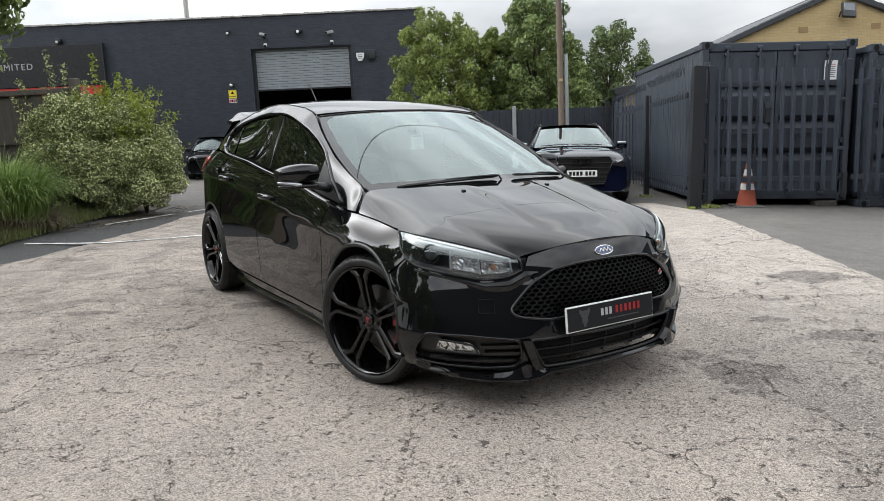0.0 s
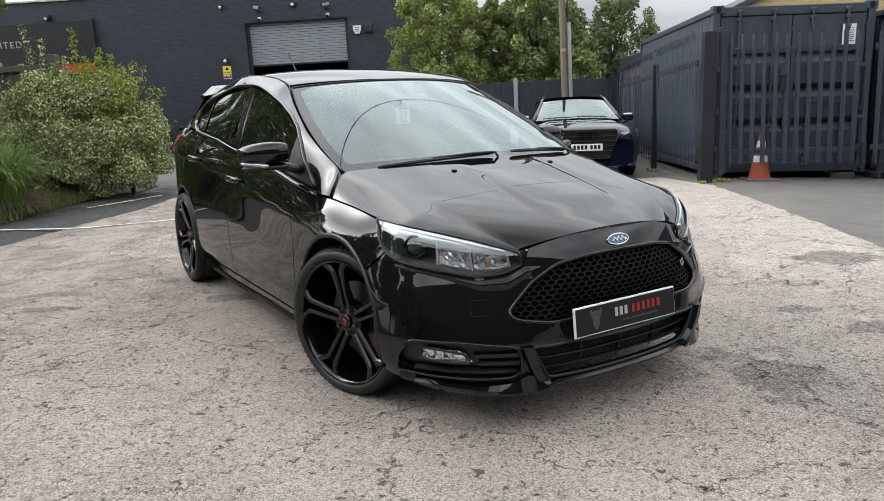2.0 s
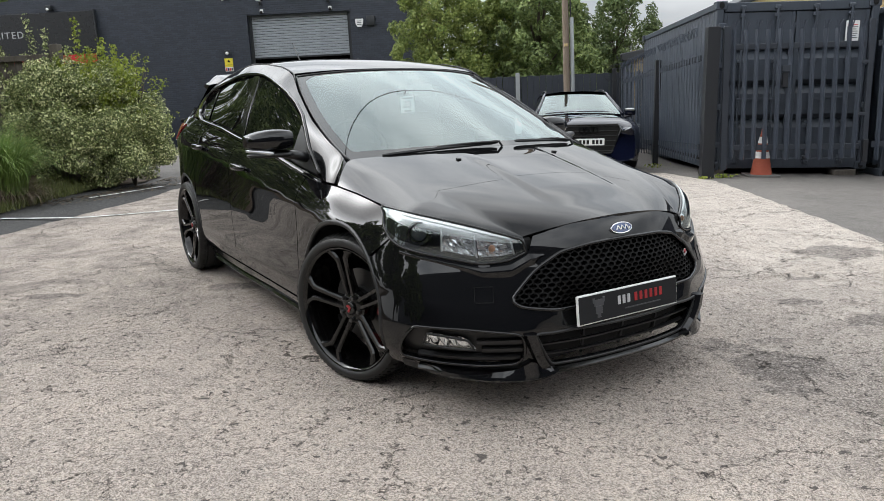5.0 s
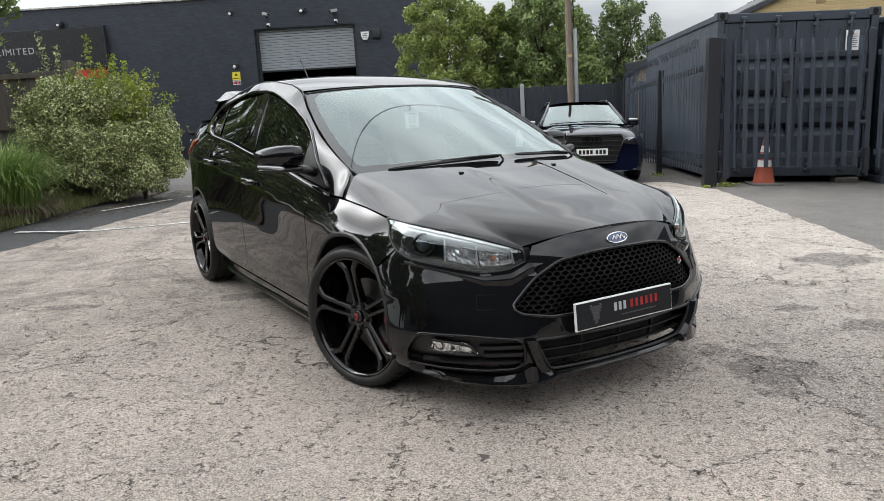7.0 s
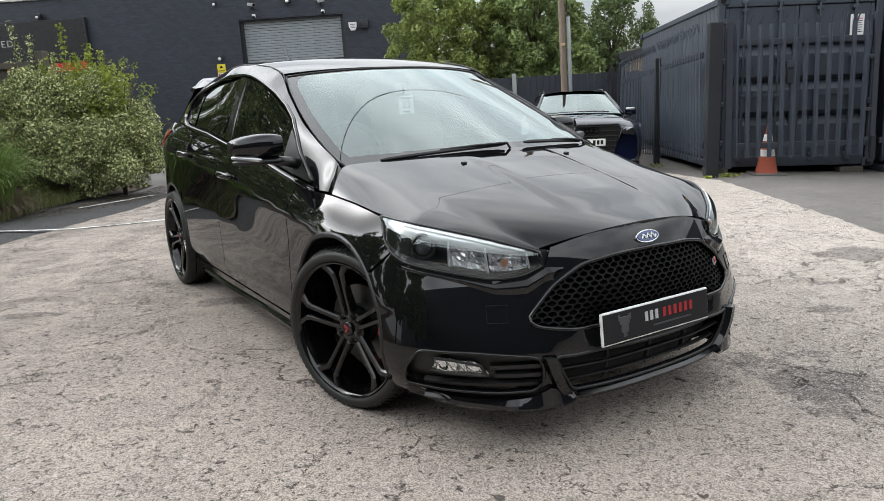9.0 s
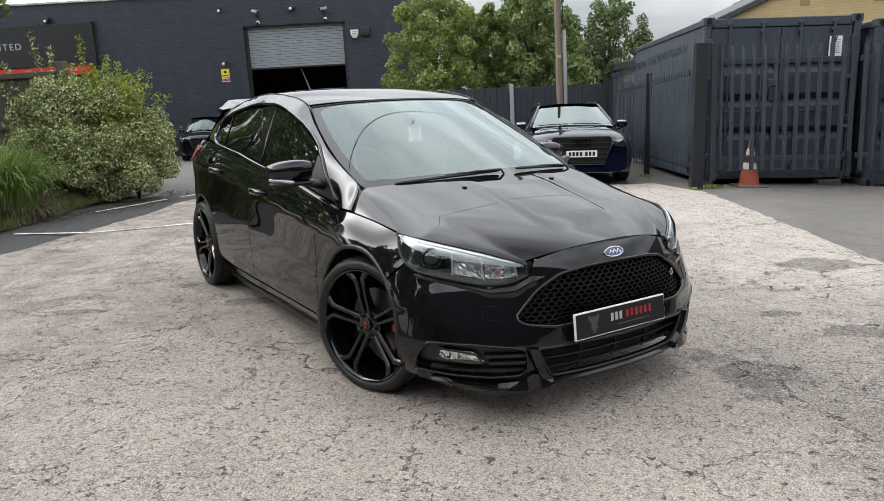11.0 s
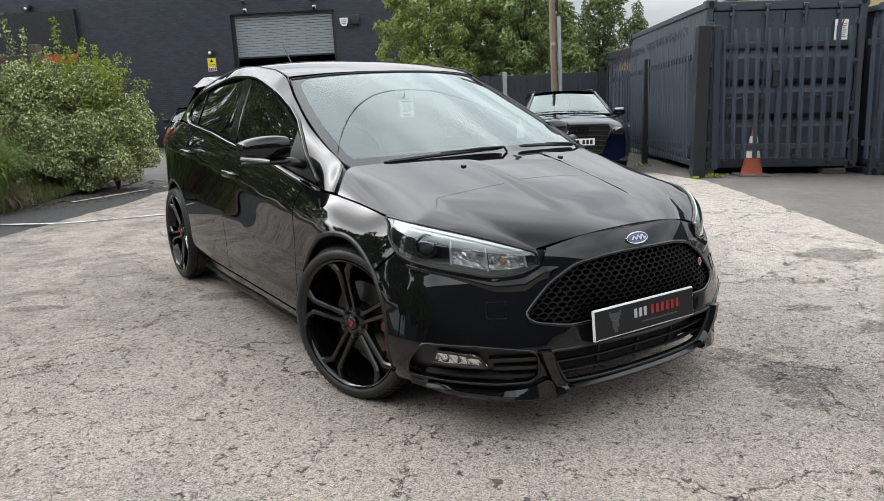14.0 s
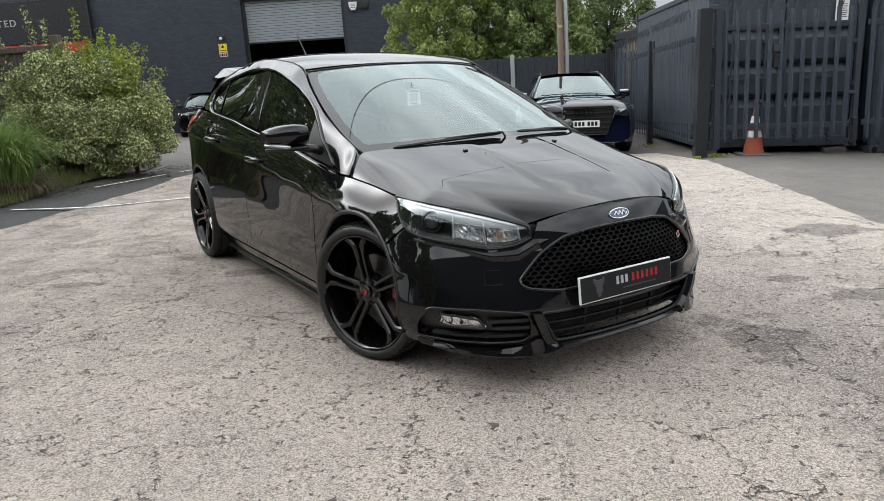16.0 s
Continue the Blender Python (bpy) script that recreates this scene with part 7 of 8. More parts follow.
SHOULDER = [bez([(p[0] + 0.338) / 0.943 for p in SHOULDER3], [p[k] for p in SHOULDER3], 0.05) for k in range(3)]
MID_Z = bez([0, 0.2, 0.5, 0.8, 0.95, 1.0], [0.984, 0.944, 0.882, 0.812, 0.773, 0.757], 0.05)
FOLD = 0.80


def bonnet_line(v, u):
    """Across the bonnet: a crowned top, then the fall from the shoulder to the shut line."""
    w = abs(u)
    g = -1 if u < 0 else 1
    mid = Vector((-0.165 + 0.852 * v, 0, MID_Z(v)))
    top = Vector([f(v) for f in SHOULDER])
    if w <= FOLD:
        q_ = w / FOLD
        p = Vector((mid.x + (top.x - mid.x) * q_ ** 2.1, -g * top.y * q_, mid.z + (top.z - mid.z) * q_ ** 2.1))
    else:
        q_ = (w - FOLD) / (1 - FOLD)
        e = Vector([f(v) for f in SIDE])
        low = Vector((e.x, -e.y, e.z))
        p = top.lerp(low, q_)
        bulge = 0.14 * (low - top).length * q_ * (1 - q_)
        p += Vector((0.2, 0.62, 0.75)) * bulge
        p.y *= -g
    return p


def bonnet(v, u):
    soft = 0.035
    p = sum((bonnet_line(v, u + k * soft) * wt for k, wt in ((-1, 0.2), (-0.5, 0.2), (0, 0.2), (0.5, 0.2), (1, 0.2))), Vector()) if abs(u) < 1 - soft else bonnet_line(v, u)
    r = abs(p.y)
    p.z += 0.009 * (1 - smooth(0.185, 0.245, r)) * smooth(0.02, 0.25, v) * (1 - smooth(0.66, 0.86, v))
    return p


skin_panel("bonnet", bonnet, resample([(0, -0.994), (0.995, -0.994), (0.995, 0.994), (0, 0.994)], 0.016), M_PAINT, car, (), 0.018, 0.014, inner=(-0.2, 0, 0.2))
for u in (0.33, -0.33):
    p = bonnet(0.165, u)
    bm = bmesh.new()
    box(bm, (0.018, 0.022, 0.009), pose(p.x, p.y, p.z + 0.003, 0, 12, 0), 0.004, 2)
    part("washer_jet", bm, M_SATIN, car, angle=40)
bm = bmesh.new()
rows = [[bm.verts.new((bonnet(0, u).x + 0.04, bonnet(0, u).y, bonnet(0, u).z - 0.02)), bm.verts.new(screen(0.0, u) + Vector((-0.08, 0, -0.01)))] for u in (i / 16 - 1 for i in range(33))]
for p, w in zip(rows, rows[1:]):
    bm.faces.new((p[0], p[1], w[1], w[0]))
part("scuttle_panel", bm, M_SATIN, car, shade=True)


def wiper(u0, u1, up0, up1):
    """A blade lying along the foot of the screen, with its arm in front of it."""
    bm = bmesh.new()
    pts = []
    for i in range(17):
        t = i / 16
        u = u0 + (u1 - u0) * t
        pts.append(screen(0.0, u) + Vector((0.006, 0, 0.006 + up0 + (up1 - up0) * t)))
    tube(bm, pts, [0.004] + [0.007] * 15 + [0.004], 6, 1.3)
    blade = part("wiper_blade", bm, M_SATIN, car)
    bm = bmesh.new()
    e = pts[16]
    tube(bm, [e + Vector((0.02, 0.015, -0.02)), e + Vector((0.012, 0.0, 0.006)), pts[12] + Vector((0.01, 0, 0.010)), pts[7] + Vector((0, 0, 0.009))], [0.006, 0.006, 0.005, 0.004], 6)
    part("wiper_arm", bm, M_SATIN, blade)


wiper(0.79, -0.04, -0.002, 0.014)
wiper(-0.20, -0.84, 0.016, 0.008)

# ---- headlamps ----
TOP3 = [(0.125, 0.783, 0.806), (0.29, 0.739, 0.793), (0.40, 0.664, 0.772), (0.52, 0.550, 0.738), (0.615, 0.424, 0.692)]
top_f = [bez([0, 0.3, 0.53, 0.78, 1.0], [p[k] for p in TOP3], 0.05) for k in range(3)]
low_pts = [skin(a, z) for a, z in LAMP_LOW]
low_d = np.r_[0, np.cumsum([(b - a).length for a, b in zip(low_pts, low_pts[1:])])]
low_f = [bez(low_d / low_d[-1], [p[k] for p in low_pts], 0.03) for k in range(3)]


def lamp_skin(g):
    def fn(u, v):
        t = Vector((top_f[0](u), -top_f[1](u), top_f[2](u)))
        b = Vector((low_f[0](u), low_f[1](u), low_f[2](u)))
        p = t.lerp(b, v) + Vector((0.6, -0.6, 0.25)) * 0.034 * math.sin(math.pi * min(1, max(0, v)) ** 0.7) * math.sin(math.pi * min(1, max(0, u))) ** 0.6
        return Vector((p.x, p.y * g, p.z))
    return fn


def headlamp(g):
    fn = lamp_skin(g)
    outl = resample([(0.02, 0.02), (0.25, 0.02), (0.5, 0.02), (0.75, 0.02), (0.985, 0.05), (0.985, 0.95), (0.7, 0.98), (0.4, 0.98), (0.1, 0.98), (0.02, 0.9)], 0.03)
    deep = lambda u, v: fn(u, v) - Vector((0.62, -0.55 * g, 0.12)) * 0.11 * smooth(0.0, 0.3, u)
    skin_panel("headlamp_housing", deep, outl, M_LAMPBODY, car, (), 0.06, 0.0, "black headlamp inner housing", inner=(-0.6, 0, 0.4))
    lens = skin_panel("headlamp_lens", fn, outl, M_LAMPGLASS, car, (), 0.05, 0.0, "clear headlamp cover", inner=(-0.6, 0, 0.4))
    lens.visible_shadow = False
    # rim, light guide, brow
    b = bmesh.new()
    tube(b, [fn(u, v) for u, v in outl], 0.006, 6, closed=True)
    part("headlamp_seal", b, M_GLOSSBLACK, car, shade=True)
    b = bmesh.new()
    guide = [fn(0.26 + 0.66 * i / 24, 0.10 + 0.03 * i / 24) - Vector((0.55, 0.0, 0.2)) * 0.012 for i in range(25)]
    tube(b, guide, 0.0065, 8)
    part("light_guide", b, M_LED, car, "white running light strip", shade=True)
    b = bmesh.new()
    edge = [(0.045, 0.10 + 0.08 * i) for i in range(10)] + [(0.07 + 0.04 * i, 0.90 + 0.004 * i) for i in range(9)]
    tube(b, [fn(u, v) - Vector((0.01, 0, 0.004)) for u, v in edge], 0.003, 6)
    part("outer_trim", b, M_SILVER, car, "bright outer edge strip", shade=True)
    # projector
    c = fn(0.42, 0.55)
    n = Vector((0.93, -0.36 * g, 0.02)).normalized()
    rot = n.to_track_quat("Z", "Y").to_matrix().to_4x4()
    place = Matrix.Translation(c - n * 0.03) @ rot
    b = bmesh.new()
    revolve(b, [(0.040, 0.004), (0.0425, -0.002), (0.047, 0.0), (0.049, 0.012), (0.046, 0.05)], 36, False, place @ pose(0, 0, 0, -90, 0, 0))
    part("projector_bezel", b, M_GLOSSBLACK, car, "dark projector surround", angle=50)
    b = bmesh.new()
    revolve(b, [(0.040, 0.004), (0.036, 0.02), (0.034, 0.05)], 36, False, place @ pose(0, 0, 0, -90, 0, 0))
    part("projector_ring", b, M_LAMPBODY, car, angle=50)
    b = bmesh.new()
    bmesh.ops.create_uvsphere(b, u_segments=24, v_segments=12, radius=0.035)
    bmesh.ops.transform(b, matrix=Matrix.Translation(c - n * 0.06) @ rot @ Matrix.Diagonal((1, 1, 0.7, 1)), verts=b.verts)
    part("projector_lens", b, M_PROJECTOR, car, shade=True)
    # faceted reflector boxes
    rnd = random.Random(4)
    for u0, u1, v0, v1, mt, nm in ((0.545, 0.735, 0.34, 0.90, M_LAMPCHROME, "main_reflector"), (0.745, 0.93, 0.38, 0.86, M_LAMPCHROME, "indicator_reflector")):
        b = bmesh.new()
        nu, nv = 8, 6
        grid = [[fn(u0 + (u1 - u0) * i / nu, v0 + (v1 - v0) * j / nv) - n * (0.022 + 0.03 * math.sin(math.pi * i / nu) * math.sin(math.pi * j / nv) + rnd.uniform(0, 0.012)) for j in range(nv + 1)] for i in range(nu + 1)]
        for i in range(nu):
            for j in range(nv):
                b.faces.new([b.verts.new(p - n * rnd.uniform(0, 0.011)) for p in (grid[i][j], grid[i + 1][j], grid[i + 1][j + 1], grid[i][j + 1])])
        part(nm, b, mt, car, "faceted bright reflector")
    b = bmesh.new()
    bmesh.ops.create_uvsphere(b, u_segments=12, v_segments=8, radius=0.014)
    bmesh.ops.translate(b, vec=fn(0.82, 0.6) - n * 0.03, verts=b.verts)
    part("indicator_bulb", b, M_AMBER, car, shade=True)
    for u in (0.545, 0.73, 0.925):
        b = bmesh.new()
        tube(b, [fn(u, 0.28 + 0.62 * k / 6) - n * 0.018 for k in range(7)], 0.004, 6)
        part("reflector_fin", b, M_SILVER, car, shade=True)
    b = bmesh.new()
    rows = [[b.verts.new(fn(0.12 + 0.84 * i / 14, v) - n * dd) for v, dd in ((0.03, 0.004), (0.18, 0.008), (0.36, 0.020), (0.42, 0.05))] for i in range(15)]
    for p, w in zip(rows, rows[1:]):
        for k in range(3):
            b.faces.new((p[k], p[k + 1], w[k + 1], w[k]))
    part("brow_reflector", b, M_BROW, car, "smooth silver brow", shade=True)
    b = bmesh.new()
    rows = [[b.verts.new(fn(0.10 + 0.87 * i / 18, v) - n * dd) for v, dd in ((0.97, 0.003), (0.86, 0.007), (0.83, 0.03))] for i in range(19)]
    for p, w in zip(rows, rows[1:]):
        for k in range(2):
            b.faces.new((p[k], p[k + 1], w[k + 1], w[k]))
    part("lamp_lower_trim", b, M_LAMPBODY, car, "black lower lamp trim", shade=True)
    b = bmesh.new()
    box(b, (0.05, 0.05, 0.06), pose(0.585, 0.415 * g, 0.668), 0.006)
    part("lamp_bracket", b, M_VOID, car)
    # the shelf below the lamp
    shelf = [(g * a_, z - 0.004) for a_, z in LAMP_LOW[3:]] + [(g * PLAN.at_r(0.385), 0.640)]
    shelf = [tuple(np.array(shelf[k]) + (np.array(shelf[k + 1]) - np.array(shelf[k])) * f) for k in range(len(shelf) - 1) for f in (0, 0.33, 0.66)] + [shelf[-1]]
    b = bmesh.new()
    rows = []
    for k, (a_, z) in enumerate(shelf):
        f = k / (len(shelf) - 1)
        size = (0.35 + 0.65 * smooth(0.2, 0.7, f)) * (1 - 0.75 * smooth(0.85, 1.0, f))
        out = Vector((0.8, -0.6 * g, 0.0)).lerp(Vector((1.0, -0.15 * g, 0.0)), f).normalized()
        rows.append([b.verts.new(p) for p in (skin(a_, z) - out * 0.004, skin(a_, z - 0.020 * size) + out * 0.016 * size, skin(a_, z - 0.026 * size) + out * 0.015 * size, skin(a_, z - 0.055 * size) - out * 0.003)])
    for p, w in zip(rows, rows[1:]):
        for k in range(3):
            b.faces.new((p[k], p[k + 1], w[k + 1], w[k]))
    bmesh.ops.recalc_face_normals(b, faces=b.faces)
    part("lamp_shelf", b, M_PAINT, car, angle=25)


headlamp(1)
headlamp(-1)

# ---- door mirrors, handles, aerial ----
def door_mirror(g):
    b = bmesh.new()
    secs = []
    for i in range(11):
        t = i / 10
        y = 0.865 + 0.205 * t - (0.16 if g < 0 else 0.0)
        k = math.sin(math.pi * (0.16 + 0.74 * t)) ** 0.42
        ring = []
        for j in range(16):
            a = 2 * math.pi * j / 16
            cx, cz = math.cos(a), math.sin(a)
            sq = 1 / max(abs(cx) ** 4.5 + abs(cz) ** 4.5, 1e-6) ** (1 / 4.5)
            x = -0.66 - 0.05 * t + 0.088 * k * cx * sq * (1.0 if cx > 0 else 0.55)
            z = 1.048 - 0.004 * t + (0.056 if cz > 0 else 0.052) * k * cz * sq - 0.012 * t * (cz > 0)
            ring.append(b.verts.new((x, -g * y, z)))
        secs.append(ring)
    for p, w in zip(secs, secs[1:]):
        for j in range(16):
            b.faces.new((p[j], p[(j + 1) % 16], w[(j + 1) % 16], w[j]))
    b.faces.new(secs[0][::-1])
    b.faces.new(secs[-1])
    mir = part("door_mirror", b, M_PAINT, car, "gloss black door mirror", angle=60)
    b = bmesh.new()
    tube(b, [(-0.62, -g * 0.79, 0.955), (-0.63, -g * 0.85, 0.972), (-0.66, -g * 0.94, 0.985)], [0.045, 0.038, 0.03], 8, 0.6)
    part("mirror_arm", b, M_SATIN, mir, shade=True)
    if g > 0:
        b = bmesh.new()
        tube(b, [(-0.60 - 0.012 * i, -g * (0.965 + 0.015 * i), 0.986 + 0.002 * i) for i in range(8)], [0.006, 0.011, 0.012, 0.013, 0.013, 0.012, 0.010, 0.006], 8)
        part("mirror_indicator", b, M_SILVER, mir, "clear indicator strip", shade=True)
    b = bmesh.new()
    tube(b, [(-0.645 - 0.004 * i, -g * ((0.86 if g > 0 else 0.78) + (0.03 if g > 0 else 0.022) * i), 0.978) for i in range(8)], [0.05, 0.055, 0.055, 0.055, 0.052, 0.048, 0.04, 0.02], 8, 0.28)
    part("mirror_base", b, M_SATIN, mir, shade=True)


def handle(s, z, g):
    a = PLAN.at_s(s)
    p = skin(g * a, z)
    b = bmesh.new()
    tube(b, [p + Vector((0.115 * (t - 0.5) * 2, -g * (0.008 + 0.028 * math.sin(math.pi * t) ** 0.5), 0.008 * (0.5 - t))) for t in (i / 10 for i in range(11))], [0.011 + 0.005 * math.sin(math.pi * i / 10) for i in range(11)], 8, 1.2)
    h = part("door_handle", b, M_PAINT, car, shade=True)
    b = bmesh.new()
    bmesh.ops.create_uvsphere(b, u_segments=14, v_segments=8, radius=0.034)
    bmesh.ops.transform(b, matrix=Matrix.Translation(p + Vector((0, g * 0.002, -0.02))) @ Matrix.Diagonal((1.4, 0.22, 0.9, 1)), verts=b.verts)
    part("handle_cup", b, M_GLOSSBLACK, h, shade=True)


for g in (1, -1):
    door_mirror(g)
    handle(-1.385, 0.868, g)
    handle(-2.275, 0.942, g)
bm = bmesh.new()
tube(bm, [(-2.60, 0, 1.452), (-2.68, 0, 1.54), (-2.80, 0, 1.66)], [0.008, 0.005, 0.003], 6)
box(bm, (0.09, 0.05, 0.03), pose(-2.6, 0, 1.458), 0.012, 2)
part("aerial", bm, M_SATIN, car)


# ---- wheels ----
def road_wheel(m, steer=0.0, spin=0.0):
    w = new("wheel")
    w.parent = car
    w.matrix_basis = m
    b = bmesh.new()
    revolve(b, [(0.278, -0.103), (0.286, -0.114), (0.300, -0.117), (0.315, -0.111), (0.3255, -0.096), (0.3275, -0.07), (0.3205, -0.066), (0.3205, -0.058), (0.329, -0.054), (0.330, -0.012), (0.322, -0.008), (0.322, 0.002), (0.330, 0.006), (0.329, 0.05), (0.321, 0.054), (0.321, 0.062), (0.328, 0.066), (0.325, 0.096), (0.310, 0.112), (0.29, 0.119), (0.278, 0.105)], 84)
    for k in range(72):
        a = 2 * math.pi * k / 72
        box(b, (0.006, 0.045, 0.014), Matrix.Rotation(-a, 4, "Y") @ pose(0.3255, -0.088, 0, 0, 0, -22), 0.0)
        box(b, (0.006, 0.045, 0.014), Matrix.Rotation(-a, 4, "Y") @ pose(0.3255, 0.085, 0, 0, 0, 22), 0.0)
    part("tyre", b, M_RUBBER, w, "low-profile black tyre", angle=45)
    b = bmesh.new()
    revolve(b, [(0.281, -0.106), (0.277, -0.112), (0.269, -0.109), (0.263, -0.095), (0.256, -0.07), (0.242, -0.02), (0.238, 0.06), (0.26, 0.10)], 72)
    part("rim", b, M_RIM, w, "gloss black alloy rim", angle=50)
    b = bmesh.new()
    for k in range(5):
        for side in (-1, 1):
            base = radians(k * 72 + 90 + spin)
            rows = []
            for rad, ang, half, y, dp in ((0.038, 0.40, 0.0140, -0.068, 0.05), (0.09, 0.205, 0.0120, -0.076, 0.04), (0.15, 0.140, 0.0120, -0.084, 0.032), (0.212, 0.112, 0.0125, -0.092, 0.032), (0.230, 0.125, 0.015, -0.097, 0.036), (0.272, 0.235, 0.023, -0.102, 0.045)):
                a = base + side * ang
                c = Vector((rad * math.cos(a), y, rad * math.sin(a)))
                t = Vector((-math.sin(a), 0, math.cos(a)))
                d = Vector((0, dp, 0))
                e = Vector((0, 0.008, 0))
                rows.append([b.verts.new(p) for p in (c - t * half + e, c - t * half * 0.55, c + t * half * 0.55, c + t * half + e, c + t * half * 0.7 + d, c - t * half * 0.7 + d)])
            for p, q_ in zip(rows, rows[1:]):
                for i in range(6):
                    b.faces.new((p[i], p[(i + 1) % 6], q_[(i + 1) % 6], q_[i]))
            b.faces.new(rows[0])
            b.faces.new(rows[-1][::-1])
    part("spokes", b, M_RIM, w, "five paired gloss black spokes", angle=25)
    b = bmesh.new()
    revolve(b, [(0.001, -0.086), (0.026, -0.086), (0.030, -0.082), (0.031, -0.074), (0.055, -0.072), (0.072, -0.062), (0.076, -0.03)], 40)
    part("hub", b, M_RIM, w, angle=40)
    b = bmesh.new()
    box(b, (0.026, 0.004, 0.011), pose(0.0, -0.088, 0.007, 0, 20 + spin, 0), 0.001)
    box(b, (0.011, 0.004, 0.026), pose(0.002, -0.088, -0.004, 0, 20 + spin, 0), 0.001)
    part("hub_badge", b, M_RED, w, "small red hub emblem")
    for k in range(5):
        a = radians(k * 72 + 54 + spin)
        b = bmesh.new()
        cyl(b, 0.011, 0.009, 0.022, pose(0.054 * math.cos(a), -0.078, 0.054 * math.sin(a), 90, 0, 0), 6)
        part("wheel_nut", b, M_DISC, w)
    b = bmesh.new()
    revolve(b, [(0.06, 0.0), (0.165, 0.0), (0.165, 0.026), (0.06, 0.026)], 40, True)
    revolve(b, [(0.02, -0.02), (0.085, -0.02), (0.085, 0.03)], 30)
    part("brake_disc", b, M_DISC, w, angle=40)
    return w


def caliper(m, x, z):
    b = bmesh.new()
    box(b, (0.05, 0.075, 0.15), m @ pose(x, 0.0, z, 0, 12, 0), 0.014, 2)
    box(b, (0.03, 0.03, 0.045), m @ pose(x - 0.012, -0.04, z + 0.035, 0, 12, 0), 0.008, 2)
    box(b, (0.03, 0.03, 0.045), m @ pose(x + 0.008, -0.04, z - 0.035, 0, 12, 0), 0.008, 2)
    part("brake_caliper", b, M_REDCAL, car, "red brake caliper", angle=45)


TURN_F = 19.0
W_FR, W_RR = pose(WF[0] - 0.03, -0.768, 0.328, 0, 0, TURN_F), pose(WR[0] - 0.03, -0.797, 0.328)
road_wheel(W_FR, spin=8)
road_wheel(pose(WF[0], 0.757, 0.326, 0, 0, 180 + TURN_F), spin=20)
road_wheel(W_RR, spin=31)
road_wheel(pose(WR[0], 0.775, 0.326, 0, 0, 180), spin=50)
caliper(W_FR, 0.168, -0.03)
caliper(W_RR, 0.15, 0.0)


# ---- parked cars farther off ----
def far_wheel(parent, m, rad=0.34):
    w = new("wheel")
    w.parent = parent
    w.matrix_basis = m
    b = bmesh.new()
    revolve(b, [(rad * 0.7, -0.1), (rad * 0.92, -0.115), (rad, -0.09), (rad, 0.09), (rad * 0.92, 0.115), (rad * 0.7, 0.1)], 40)
    part("tyre", b, M_RUBBER, w, angle=40)
    b = bmesh.new()
    revolve(b, [(rad * 0.72, -0.105), (rad * 0.66, -0.09), (rad * 0.62, 0.06), (0.05, 0.05)], 40)
    part("rim", b, M_GLOSSBLACK, w, angle=40)
    b = bmesh.new()
    for k in range(10):
        a = 2 * math.pi * k / 10
        box(b, (rad * 0.6, 0.03, 0.022), Matrix.Rotation(-a, 4, "Y") @ pose(rad * 0.37, -0.07, 0), 0.004)
    part("spokes", b, M_DISC, w)


